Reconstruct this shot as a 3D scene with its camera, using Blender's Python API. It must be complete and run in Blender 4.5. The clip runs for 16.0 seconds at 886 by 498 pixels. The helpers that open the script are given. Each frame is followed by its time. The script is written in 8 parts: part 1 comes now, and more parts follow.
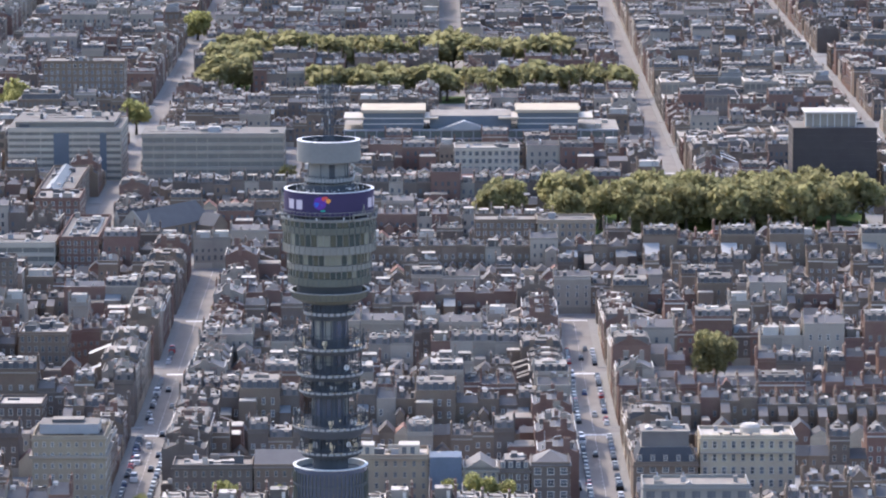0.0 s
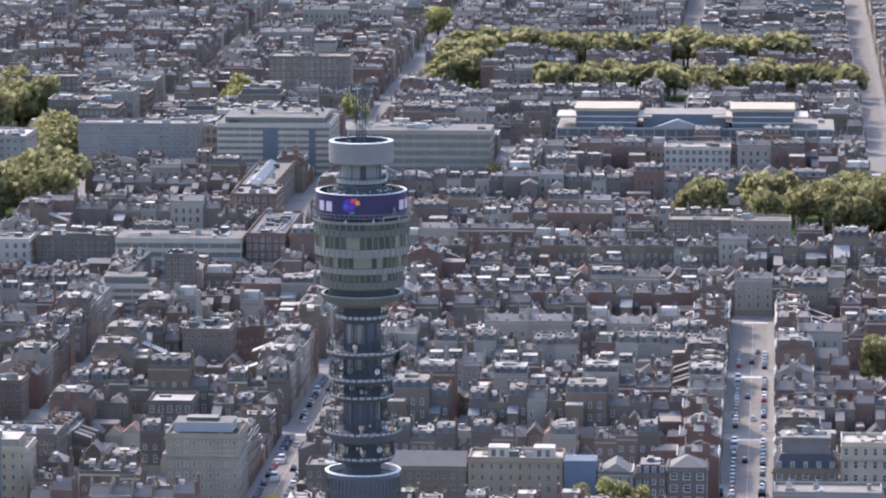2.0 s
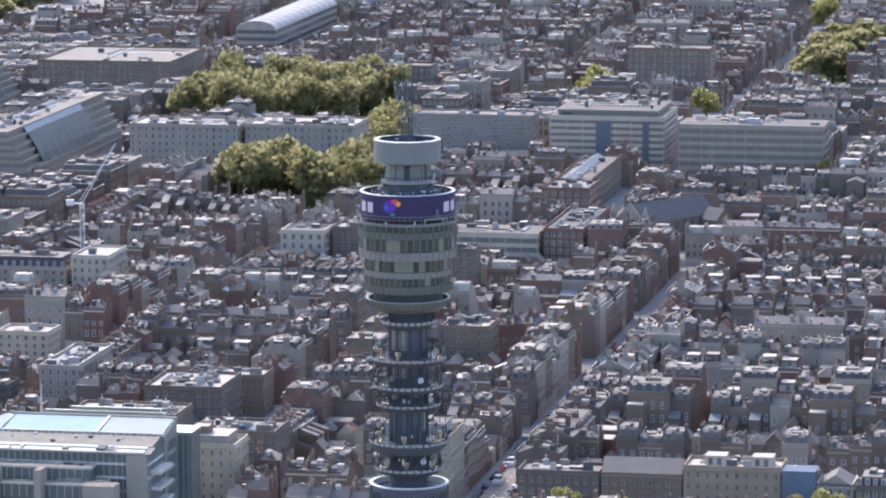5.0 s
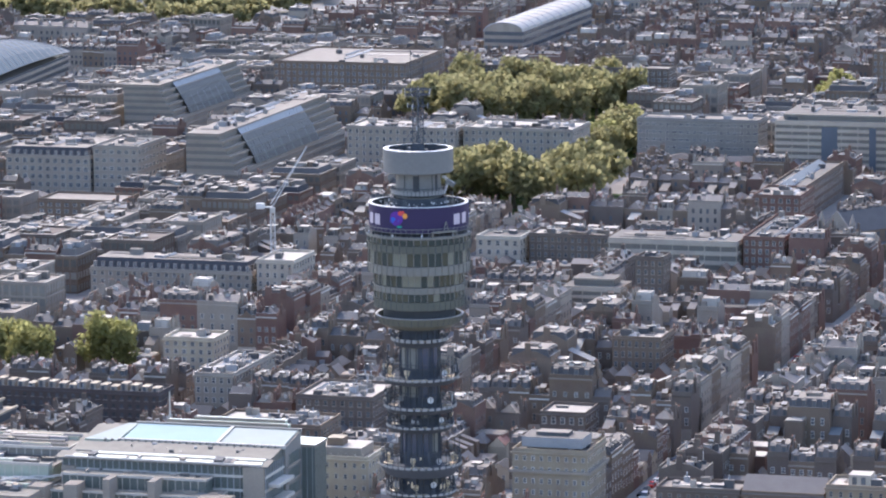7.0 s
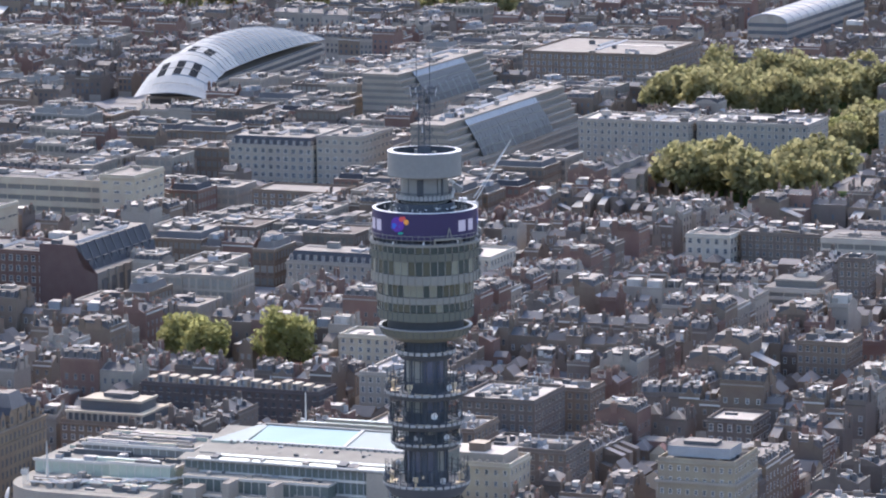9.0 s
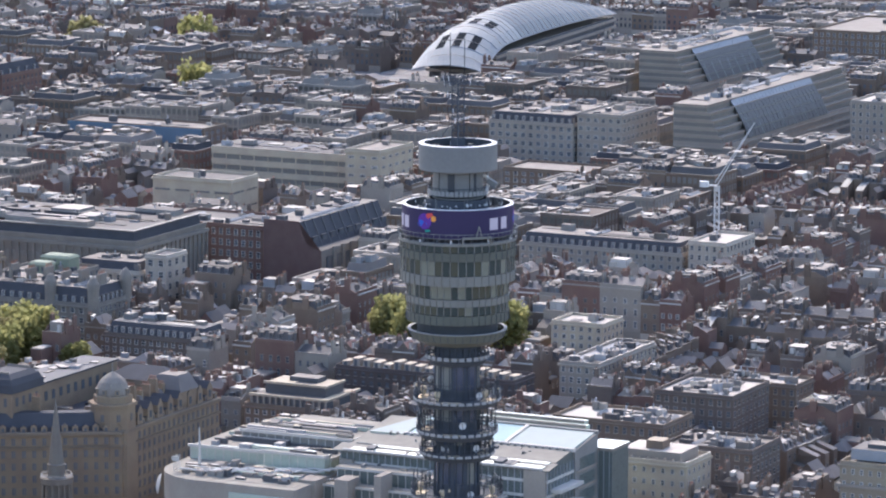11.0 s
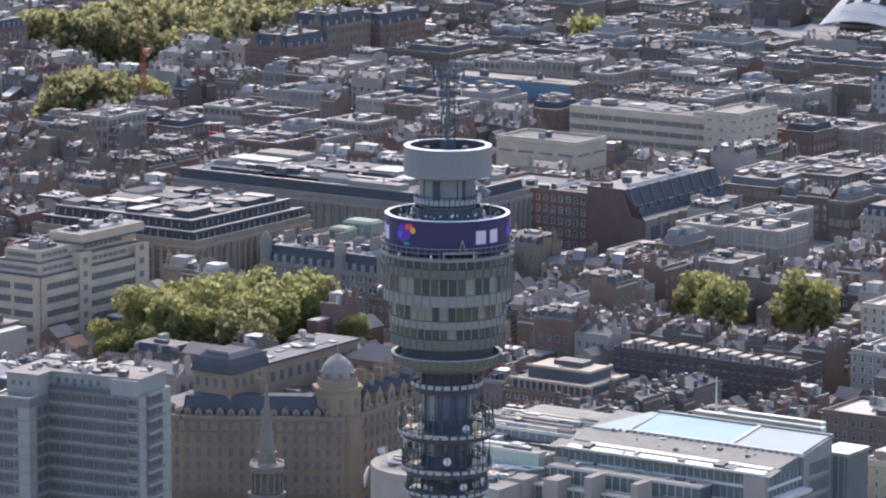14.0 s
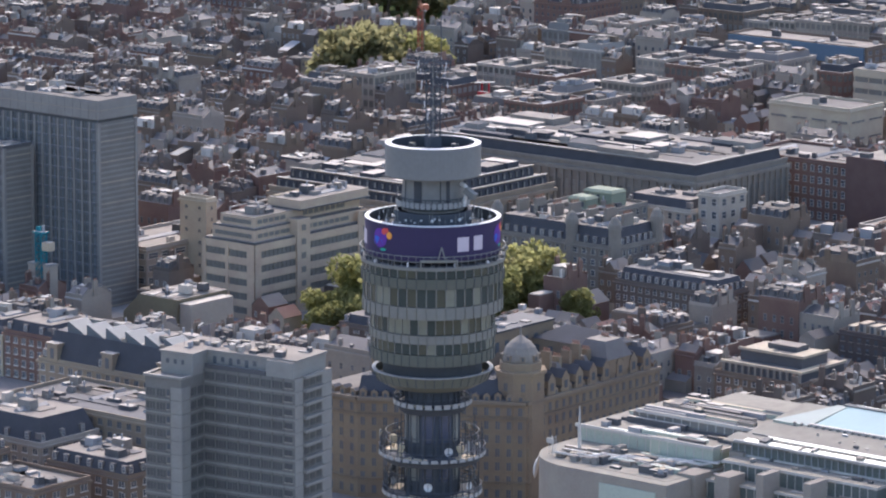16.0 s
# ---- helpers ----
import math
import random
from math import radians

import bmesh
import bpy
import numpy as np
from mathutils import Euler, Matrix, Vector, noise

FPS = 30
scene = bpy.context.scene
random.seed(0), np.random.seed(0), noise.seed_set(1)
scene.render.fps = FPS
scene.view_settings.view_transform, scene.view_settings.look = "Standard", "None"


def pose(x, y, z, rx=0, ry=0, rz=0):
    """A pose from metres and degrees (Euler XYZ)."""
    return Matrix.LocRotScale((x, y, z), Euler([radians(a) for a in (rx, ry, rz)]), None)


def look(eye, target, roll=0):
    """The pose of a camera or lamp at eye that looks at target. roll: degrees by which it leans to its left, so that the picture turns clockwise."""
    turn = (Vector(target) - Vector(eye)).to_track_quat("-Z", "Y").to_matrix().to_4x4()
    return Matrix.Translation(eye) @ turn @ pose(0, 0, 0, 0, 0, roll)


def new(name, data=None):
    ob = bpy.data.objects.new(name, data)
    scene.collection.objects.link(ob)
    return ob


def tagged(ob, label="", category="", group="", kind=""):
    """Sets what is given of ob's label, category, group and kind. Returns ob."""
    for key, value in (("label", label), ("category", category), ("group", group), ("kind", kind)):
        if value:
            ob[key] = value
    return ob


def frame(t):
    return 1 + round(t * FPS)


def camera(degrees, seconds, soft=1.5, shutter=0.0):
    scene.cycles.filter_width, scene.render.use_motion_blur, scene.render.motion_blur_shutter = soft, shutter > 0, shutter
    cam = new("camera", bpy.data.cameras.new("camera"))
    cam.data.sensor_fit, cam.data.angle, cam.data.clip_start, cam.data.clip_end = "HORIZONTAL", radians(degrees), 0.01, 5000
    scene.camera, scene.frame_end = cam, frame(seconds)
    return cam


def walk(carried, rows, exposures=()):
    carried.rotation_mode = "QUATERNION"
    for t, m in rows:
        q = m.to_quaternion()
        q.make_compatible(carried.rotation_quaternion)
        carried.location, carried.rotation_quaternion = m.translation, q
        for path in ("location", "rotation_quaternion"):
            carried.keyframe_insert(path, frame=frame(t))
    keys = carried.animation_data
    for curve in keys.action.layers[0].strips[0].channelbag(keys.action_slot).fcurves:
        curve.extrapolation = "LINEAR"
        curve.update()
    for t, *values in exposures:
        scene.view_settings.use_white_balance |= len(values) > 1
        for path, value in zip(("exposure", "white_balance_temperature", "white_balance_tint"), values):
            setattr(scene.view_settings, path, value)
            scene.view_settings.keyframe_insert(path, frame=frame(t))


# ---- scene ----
# metres: x east, y north, z up, from the foot of the tower
cam = camera(11.553, 16.0, soft=2.12)
ROWS = [  # seconds, place, yaw, pitch, roll
    (0.0, 752.65, 319.64, 258.47, -248.4929, -8.3646, -0.1328),
    (0.5, 744.83, 331.17, 258.24, -247.4992, -8.3722, -0.1515),
    (1.0, 736.70, 342.77, 258.10, -246.4286, -8.3760, -0.1344),
    (1.5, 728.06, 354.27, 258.07, -245.3098, -8.3838, -0.1468),
    (2.0, 718.70, 365.67, 258.06, -244.1078, -8.4176, -0.1904),
    (2.5, 708.52, 376.81, 257.96, -242.9027, -8.4424, -0.2496),
    (3.0, 697.48, 387.51, 257.71, -241.6394, -8.4792, -0.2849),
    (3.5, 685.73, 397.61, 257.29, -240.5005, -8.5092, -0.3046),
    (6.0, 616.28, 439.65, 253.69, -234.9330, -8.5200, -0.2894),
    (6.5, 600.79, 447.09, 252.98, -233.7675, -8.5091, -0.3739),
    (7.0, 584.71, 454.09, 252.31, -232.4848, -8.4963, -0.4267),
    (7.5, 568.18, 460.46, 251.53, -231.2395, -8.4978, -0.4712),
    (8.0, 551.18, 466.19, 250.83, -229.9946, -8.5184, -0.4673),
    (8.5, 533.92, 471.19, 250.21, -228.8358, -8.5668, -0.4608),
    (11.0, 445.85, 485.53, 247.55, -222.3659, -9.0286, 0.1526),
    (11.5, 427.74, 486.60, 247.40, -221.1478, -9.1467, 0.1576),
    (12.0, 409.46, 487.03, 247.30, -219.9124, -9.2633, 0.1413),
    (12.5, 390.97, 486.82, 247.30, -218.6908, -9.3840, 0.1170),
    (13.0, 372.25, 486.02, 247.32, -217.3751, -9.5356, 0.1281),
    (13.5, 353.43, 484.63, 247.33, -216.0899, -9.6987, 0.1353),
    (14.0, 334.73, 482.62, 247.22, -214.6849, -9.8873, 0.1753),
    (14.5, 316.06, 480.05, 247.05, -213.3115, -10.0741, 0.1937),
    (15.0, 297.27, 477.03, 246.97, -211.8615, -10.2614, 0.1916),
    (15.5, 278.38, 473.70, 246.88, -210.4776, -10.4475, 0.1752),
    (16.0, 259.33, 470.30, 246.73, -209.0088, -10.6558, 0.1717),
]
walk(cam, [(t, pose(x, y, z, 0, 0, yaw) @ pose(0, 0, 0, 90 + pitch) @ pose(0, 0, 0, 0, 0, roll)) for t, x, y, z, yaw, pitch, roll in ROWS],
     exposures=[(0.0, 1.51, 5810, 16), (8.0, 1.54, 5850, 16), (11.0, 1.45, 5870, 16), (13.5, 1.41, 5860, 16.5), (16.0, 1.30, 5990, 17)])

# ---- world, sun ----
SUN_AZ, SUN_EL = 211.0, 43.0  # compass bearing and height of the sun, degrees
world = bpy.data.worlds.new("sky")
scene.world = world
world.use_nodes = True
wn = world.node_tree
sky = wn.nodes.new("ShaderNodeTexSky")
sky.sky_type, sky.sun_disc = "NISHITA", False
sky.sun_elevation, sky.sun_rotation = radians(SUN_EL), radians(SUN_AZ)
sky.air_density, sky.dust_density, sky.ozone_density = 1.0, 2.2, 1.0
wn.links.new(sky.outputs[0], wn.nodes["Background"].inputs[0])
wn.nodes["Background"].inputs[1].default_value = 0.15
sun = new("sun", bpy.data.lights.new("sun", "SUN"))
sun.data.energy, sun.data.angle, sun.data.color = 1.28, radians(0.5), (1.0, 0.865, 0.67)
sun_way = Vector((math.sin(radians(SUN_AZ)) * math.cos(radians(SUN_EL)), math.cos(radians(SUN_AZ)) * math.cos(radians(SUN_EL)), math.sin(radians(SUN_EL))))
sun.matrix_world = look(sun_way * 500, (0, 0, 0))


# ---- materials ----
def mat(name, colour, rough=0.8, metal=0.0, vary=0.35, stain=0.35, grain=0.25, size=6.0, bump=0.15, spec=0.08, emit=0.0, hue=0.02, island=True):
    m = bpy.data.materials.new(name)
    m.use_nodes = True
    nt = m.node_tree
    b = nt.nodes["Principled BSDF"]
    N, L = nt.nodes.new, nt.links.new

    def calc(op, a, c):
        n = N("ShaderNodeMath")
        n.operation = op
        for k, value in enumerate((a, c)):
            if isinstance(value, (int, float)):
                n.inputs[k].default_value = value
            else:
                L(value, n.inputs[k])
        return n.outputs[0]

    geo = N("ShaderNodeNewGeometry")
    total = 1.0 - 0.5 * (vary + stain + grain)
    big, fine = N("ShaderNodeTexNoise"), N("ShaderNodeTexNoise")
    for n, s, d in ((big, 1.0 / size, 4.0), (fine, 9.0 / size, 3.0)):
        n.inputs["Scale"].default_value, n.inputs["Detail"].default_value = s, d
        L(geo.outputs["Position"], n.inputs["Vector"])
    rand = geo.outputs["Random Per Island"] if island else N("ShaderNodeObjectInfo").outputs["Random"]
    value = calc("ADD", calc("MULTIPLY", rand, vary), total)
    value = calc("ADD", value, calc("MULTIPLY", big.outputs["Fac"], stain))
    value = calc("ADD", value, calc("MULTIPLY", fine.outputs["Fac"], grain))
    hsv = N("ShaderNodeHueSaturation")
    hsv.inputs["Color"].default_value = (*colour, 1)
    L(value, hsv.inputs["Value"])
    L(calc("ADD", calc("MULTIPLY", big.outputs["Fac"], 2 * hue), 0.5 - hue), hsv.inputs["Hue"])
    L(hsv.outputs[0], b.inputs["Base Color"])
    b.inputs["Metallic"].default_value = metal
    b.inputs["Specular IOR Level"].default_value = spec
    L(calc("ADD", calc("MULTIPLY", fine.outputs["Fac"], 0.2), rough - 0.1), b.inputs["Roughness"])
    if bump:
        bp = N("ShaderNodeBump")
        bp.inputs["Strength"].default_value, bp.inputs["Distance"].default_value = bump, 0.1
        L(fine.outputs["Fac"], bp.inputs["Height"])
        L(bp.outputs[0], b.inputs["Normal"])
    if emit:
        L(hsv.outputs[0], b.inputs["Emission Color"])
        b.inputs["Emission Strength"].default_value = emit
    return m


MATS = [
    mat("stock_brick_brown", (0.19, 0.143, 0.106)), mat("stock_brick_dark", (0.152, 0.122, 0.100)), mat("red_brick", (0.182, 0.115, 0.090), vary=0.25),
    mat("yellow_brick", (0.29, 0.23, 0.165)), mat("white_stucco", (0.43, 0.372, 0.295), 0.75), mat("portland_stone", (0.305, 0.262, 0.212), 0.8),
    mat("cream_render", (0.42, 0.348, 0.252), 0.75), mat("slate", (0.172, 0.152, 0.138), 0.6, size=4, vary=0.6), mat("dark_slate", (0.112, 0.107, 0.106), 0.65, size=4, vary=0.5),
    mat("lead_roofing", (0.228, 0.196, 0.162), 0.8, size=4, vary=0.95, stain=0.6, spec=0.15), mat("asphalt_roofing", (0.185, 0.165, 0.142), 0.85, vary=0.6), mat("clay_tile", (0.25, 0.148, 0.115), 0.75),
    mat("pale_roofing", (0.42, 0.368, 0.305), 0.75, vary=0.7, stain=0.5, spec=0.2), mat("window_glass", (0.10, 0.108, 0.115), 0.18, vary=0.8, stain=0.1, grain=0.1, bump=0, spec=0.6),
    mat("white_paint", (0.51, 0.47, 0.41), 0.65), mat("chimney_clay", (0.31, 0.17, 0.115), 0.85), mat("dark_metal", (0.11, 0.108, 0.108), 0.6, 0.1),
    mat("grey_metal", (0.32, 0.325, 0.33), 0.55, 0.3, spec=0.2), mat("concrete", (0.245, 0.228, 0.202), 0.8), mat("glazed_green", (0.285, 0.33, 0.285), 0.25, vary=0.3, bump=0.02, spec=0.8),
    mat("zinc_sheet", (0.33, 0.31, 0.285), 0.6, 0.1, vary=0.6, stain=0.3, size=3, bump=0.05, spec=0.2), mat("roof_light_glass", (0.155, 0.16, 0.158), 0.5, vary=0.6, bump=0, spec=0.2),
]
BROWN, DARKB, RED, YELLOW, STUCCO, STONE, CREAM, SLATE, DSLATE, LEAD, ASPH, TILE, PALE, GLASS, WHITE, POT, DMETAL, GMETAL, CONC, GREEN, ZINC, RLIGHT = range(22)
CURTAIN, SLABWALL = len(MATS), len(MATS) + 1
MATS.append(mat("curtain_glass", (0.11, 0.125, 0.13), 0.42, vary=0.9, stain=0.2, bump=0, spec=0.2)), MATS.append(mat("slab_concrete", (0.186, 0.176, 0.155), 0.8, vary=0.1))
DEEPGREEN, DEEPBLUE, BLINDS, SLOPEG, HSLATE = range(len(MATS), len(MATS) + 5)
MATS.append(mat("deep_green_glass", (0.115, 0.132, 0.118), 0.3, vary=0.5, stain=0.3, size=4, bump=0, spec=0.4)), MATS.append(mat("deep_blue_glass", (0.115, 0.13, 0.148), 0.4, vary=0.4, stain=0.3, bump=0, spec=0.3)), MATS.append(mat("glass_with_blinds", (0.17, 0.158, 0.135), 0.3, vary=0.9, stain=0.3, bump=0, spec=0.4))
MATS.append(mat("slope_glass", (0.095, 0.092, 0.085), 0.5, vary=0.3, stain=0.3, bump=0, spec=0.1)), MATS.append(mat("sooty_slate", (0.075, 0.074, 0.078), 0.7, vary=0.4, stain=0.4, size=4, spec=0.05))

# ---- the grid of the streets: x across (to the north-north-west), y away (to the west-south-west) ----
GRID = 111.5


def at(v, u, z=0.0, turn=0.0):
    return pose(0, 0, 0, 0, 0, GRID) @ pose(v, u, z, 0, 0, turn)


class Shape:
    """Faces gathered for one mesh; quads, or triangles with -1 last."""

    def __init__(self):
        self.v, self.f, self.m = [], [], []

    def face(self, pts, m):
        k = len(self.v)
        self.v.extend(pts)
        self.f.append((k, k + 1, k + 2, k + 3 if len(pts) > 3 else -1))
        self.m.append(m)

    def solid(self, low, high, m, top=None, under=False):
        """A body between two outlines of the same count of points, anticlockwise from above."""
        n, k = len(low), len(self.v)
        self.v.extend(low), self.v.extend(high)
        for i in range(n):
            j = (i + 1) % n
            self.f.append((k + i, k + j, k + n + j, k + n + i)), self.m.append(m)
        for base, flip, use in ((k + n, False, True), (k, True, under)):
            if use:
                ids = list(range(base, base + n))
                ids = ids[::-1] if flip else ids
                for i in range(1, n - 1, 2):
                    self.f.append((ids[0], ids[i], ids[i + 1], ids[i + 2] if i + 2 < n else -1))
                    self.m.append(m if top is None else top)
        return self

    def box(self, x0, x1, y0, y1, z0, z1, m, top=None, dx=0.0, dy=0.0, under=False):
        low = [(x0, y0, z0), (x1, y0, z0), (x1, y1, z0), (x0, y1, z0)]
        high = [(x0 + dx, y0 + dy, z1), (x1 - dx, y0 + dy, z1), (x1 - dx, y1 - dy, z1), (x0 + dx, y1 - dy, z1)]
        return self.solid(low, high, m, top, under)

    def gable(self, x0, x1, y0, y1, z, h, m, wall, along="x", over=0.25):
        """A pitched roof with its gable walls; the ridge runs along x or y."""
        if along == "x":
            yc = (y0 + y1) / 2
            a, b = (x0, yc, z + h), (x1, yc, z + h)
            self.face([(x0, y0 - over, z), (x1, y0 - over, z), b, a], m), self.face([(x1, y1 + over, z), (x0, y1 + over, z), a, b], m)
            self.face([(x0, y1, z), (x0, y0, z), a], wall), self.face([(x1, y0, z), (x1, y1, z), b], wall)
        else:
            xc = (x0 + x1) / 2
            a, b = (xc, y0, z + h), (xc, y1, z + h)
            self.face([(x0 - over, y1, z), (x0 - over, y0, z), a, b], m), self.face([(x1 + over, y0, z), (x1 + over, y1, z), b, a], m)
            self.face([(x0, y0, z), (x1, y0, z), a], wall), self.face([(x1, y1, z), (x0, y1, z), b], wall)
        return self

    def lean(self, x0, x1, y0, y1, z0, z1, m, wall):
        """A lean-to roof that rises from y0 to y1."""
        self.face([(x0, y0, z0), (x1, y0, z0), (x1, y1, z1), (x0, y1, z1)], m)
        self.face([(x1, y0, z0), (x1, y1, z0), (x1, y1, z1)], wall), self.face([(x0, y1, z0), (x0, y0, z0), (x0, y1, z1)], wall)
        self.face([(x1, y1, z0), (x0, y1, z0), (x0, y1, z1), (x1, y1, z1)], wall)
        return self

    def hip(self, x0, x1, y0, y1, z, h, m):
        if x1 - x0 >= y1 - y0:
            e, yc = (y1 - y0) / 2, (y0 + y1) / 2
            a, b = (x0 + e, yc, z + h), (x1 - e, yc, z + h)
            self.face([(x0, y0, z), (x1, y0, z), b, a], m), self.face([(x1, y1, z), (x0, y1, z), a, b], m)
            self.face([(x0, y1, z), (x0, y0, z), a], m), self.face([(x1, y0, z), (x1, y1, z), b], m)
        else:
            e, xc = (x1 - x0) / 2, (x0 + x1) / 2
            a, b = (xc, y0 + e, z + h), (xc, y1 - e, z + h)
            self.face([(x0, y1, z), (x0, y0, z), a, b], m), self.face([(x1, y0, z), (x1, y1, z), b, a], m)
            self.face([(x0, y0, z), (x1, y0, z), a], m), self.face([(x1, y1, z), (x0, y1, z), b], m)
        return self

    def lathe(self, profile, m, n=48, cx=0.0, cy=0.0, start=0.0, sweep=360.0):
        """Rings of (radius, height), from the bottom up on the outside."""
        closed = sweep >= 360
        cols = n if closed else n + 1
        k = len(self.v)
        for r, z in profile:
            for i in range(cols):
                a = radians(start + sweep * i / n)
                self.v.append((cx + r * math.cos(a), cy + r * math.sin(a), z))
        for p in range(len(profile) - 1):
            for i in range(n):
                j = (i + 1) % cols
                self.f.append((k + p * cols + i, k + p * cols + j, k + (p + 1) * cols + j, k + (p + 1) * cols + i)), self.m.append(m)
        return self

    def tube(self, a, b, r, m, n=5):
        a, b = Vector(a), Vector(b)
        q = (b - a).to_track_quat("Z", "Y")
        ring = [q @ Vector((r * math.cos(2 * math.pi * i / n), r * math.sin(2 * math.pi * i / n), 0)) for i in range(n)]
        return self.solid([tuple(a + o) for o in ring], [tuple(b + o) for o in ring], m, under=True)

    def window(self, x, z, w, h, y=0.0, frame_m=WHITE, away=False, sill=True):
        """A sash window on a wall that faces -y (or +y when away)."""
        s = -1 if not away else 1

        def slab(x0, x1, z0, z1, d, m):
            p = [(x0, y + s * d, z0), (x1, y + s * d, z0), (x1, y + s * d, z1), (x0, y + s * d, z1)]
            self.face(p if not away else p[::-1], m)

        lo, hi = (y - 0.07, y) if not away else (y, y + 0.07)
        if sill:
            self.box(x - w / 2, x + w / 2, lo, hi, z, z + h, frame_m)
        else:
            slab(x - w / 2, x + w / 2, z, z + h, 0.06, frame_m)
        e, mid = 0.15, z + h * 0.5
        slab(x - w / 2 + e, x + w / 2 - e, z + e, mid - 0.06, 0.08, GLASS), slab(x - w / 2 + e, x + w / 2 - e, mid + 0.06, z + h - e, 0.08, GLASS)
        if sill:
            lo, hi = (y - 0.2, y) if not away else (y, y + 0.2)
            self.box(x - w / 2 - 0.1, x + w / 2 + 0.1, lo, hi, z - 0.12, z, STONE)
        return self

    def moved(self, mtx):
        """A copy through a matrix."""
        s = Shape()
        s.v = [tuple(mtx @ Vector(p)) for p in self.v]
        s.f, s.m = self.f, self.m
        return s

    def add(self, other):
        k = len(self.v)
        self.v.extend(other.v)
        self.f.extend(tuple(i + k if i >= 0 else -1 for i in f) for f in other.f)
        self.m.extend(other.m)
        return self

    def arrays(self):
        return np.array(self.v, float).reshape(-1, 3), np.array(self.f, int).reshape(-1, 4), np.array(self.m, int)


def raw_mesh(name, V, F, M, mats=None):
    me = bpy.data.meshes.new(name)
    used = np.unique(M)
    for k in used:
        me.materials.append((mats or MATS)[int(k)])
    M = np.searchsorted(used, M)
    keep = F >= 0
    totals, loops = keep.sum(1), F[keep]
    me.vertices.add(len(V)), me.loops.add(len(loops)), me.polygons.add(len(F))
    me.vertices.foreach_set("co", np.ascontiguousarray(V, dtype=np.float32).ravel())
    me.loops.foreach_set("vertex_index", loops.astype(np.int32))
    me.polygons.foreach_set("loop_start", (np.cumsum(totals) - totals).astype(np.int32))
    me.polygons.foreach_set("material_index", M.astype(np.int32))
    me.update(calc_edges=True)
    me.shade_flat()
    return me


def mesh_of(name, shape):
    return raw_mesh(name, *shape.arrays())


def part(name, shape, parent, label="", mtx=None):
    ob = new(name, shape if isinstance(shape, bpy.types.Mesh) else mesh_of(name, shape))
    ob.parent = parent
    if mtx is not None:
        ob.matrix_basis = mtx
    if label:
        ob["label"] = label
    return ob


def thing(name, mtx, label, category, group="", kind=""):
    ob = new(name)
    ob.matrix_basis = mtx
    ob.empty_display_size = 0.5
    return tagged(ob, label, category, group, kind)


class Stuff:
    """Many small bodies joined into one mesh."""

    def __init__(self):
        self.V, self.F, self.M, self.n = [], [], [], 0

    def put(self, arrays, mtx):
        V, F, M = arrays
        A = np.array(mtx)
        self.V.append(V @ A[:3, :3].T + A[:3, 3]), self.F.append(np.where(F >= 0, F + self.n, -1)), self.M.append(M)
        self.n += len(V)

    def done(self, name, label, category, kind="stuff"):
        ob = new(name, raw_mesh(name, np.concatenate(self.V), np.concatenate(self.F), np.concatenate(self.M)))
        return tagged(ob, label, category, "", kind)


# ---- ground, roads, pavements ----
def plain_sheet():
    s = Shape()
    s.face([(-4500, -4500, 0), (4500, -4500, 0), (4500, 4500, 0), (-4500, 4500, 0)], 0)
    V, F, M = s.arrays()
    ob = new("ground", raw_mesh("ground", V, F, M, [mat("road_asphalt", (0.235, 0.21, 0.188), 0.85, vary=0.0, stain=0.5, grain=0.3, size=9)]))
    return tagged(ob, "worn grey asphalt of the city streets", "ground", "", "structure")


plain_sheet()
PAVING = [mat("paving_flags", (0.25, 0.235, 0.215), 0.8, vary=0.0, size=3), mat("yard_paving", (0.14, 0.135, 0.13), 0.85, vary=0.0, size=5), mat("lawn", (0.06, 0.09, 0.025), 0.9, vary=0.0, size=6),
          mat("road_paint", (0.72, 0.71, 0.68), 0.6, vary=0.0)]

# streets that run away from the tower (v, width, u from, u to) and those across (u, width, v from, v to)
LONG = [(-69, 10, 321, 895), (69, 10, 326, 758), (-123, 10, 895, 2095), (125, 10, 1066, 2101), (231, 10, 1068, 2107), (-47, 8, 1096, 1234), (-153, 8, 399, 894),
        (-237, 8, 396, 1064), (-330, 10, 392, 1160), (-425, 8, 435, 1161), (-584, 10, 466, 2104), (-711, 8, 598, 2048), (-818, 8, 716, 1809), (-234, 8, 1064, 2094), (-915, 8, 743, 1694), (26, 8, 1223, 2097), (-454, 8, 1161, 2099), (-352, 8, 1160, 2096), (-1011, 8, 792, 1461)]
ACROSS = [(394, 18), (545, 9), (656, 9), (768, 9), (881, 9), (973, 9), (1074, 9), (1174, 9), (1271, 9), (1375, 9), (1482, 9), (1590, 9), (1700, 9), (1819, 9), (1946, 9), (2076, 9), (2196, 9)]

LOW = []  # plots where only low houses stand: v0, v1, u0, u1
BUILT = []  # plots that are taken: v0, v1, u0, u1


def taken(v0, v1, u0, u1):
    return any(v0 < b and v1 > a and u0 < d and u1 > c for a, b, c, d in BUILT)


SEEN = [(258, -386), (247, -134), (337, 124), (410, 182), (2183, 390), (2221, -293), (2091, -606), (1994, -900), (1580, -1094), (941, -1076), (594, -743)]


def in_view(u, v):
    inside = False
    for k, (u0, v0) in enumerate(SEEN):
        u1, v1 = SEEN[k - 1]
        if (v0 > v) != (v1 > v) and u < (u1 - u0) * (v - v0) / (v1 - v0) + u0:
            inside = not inside
    return inside


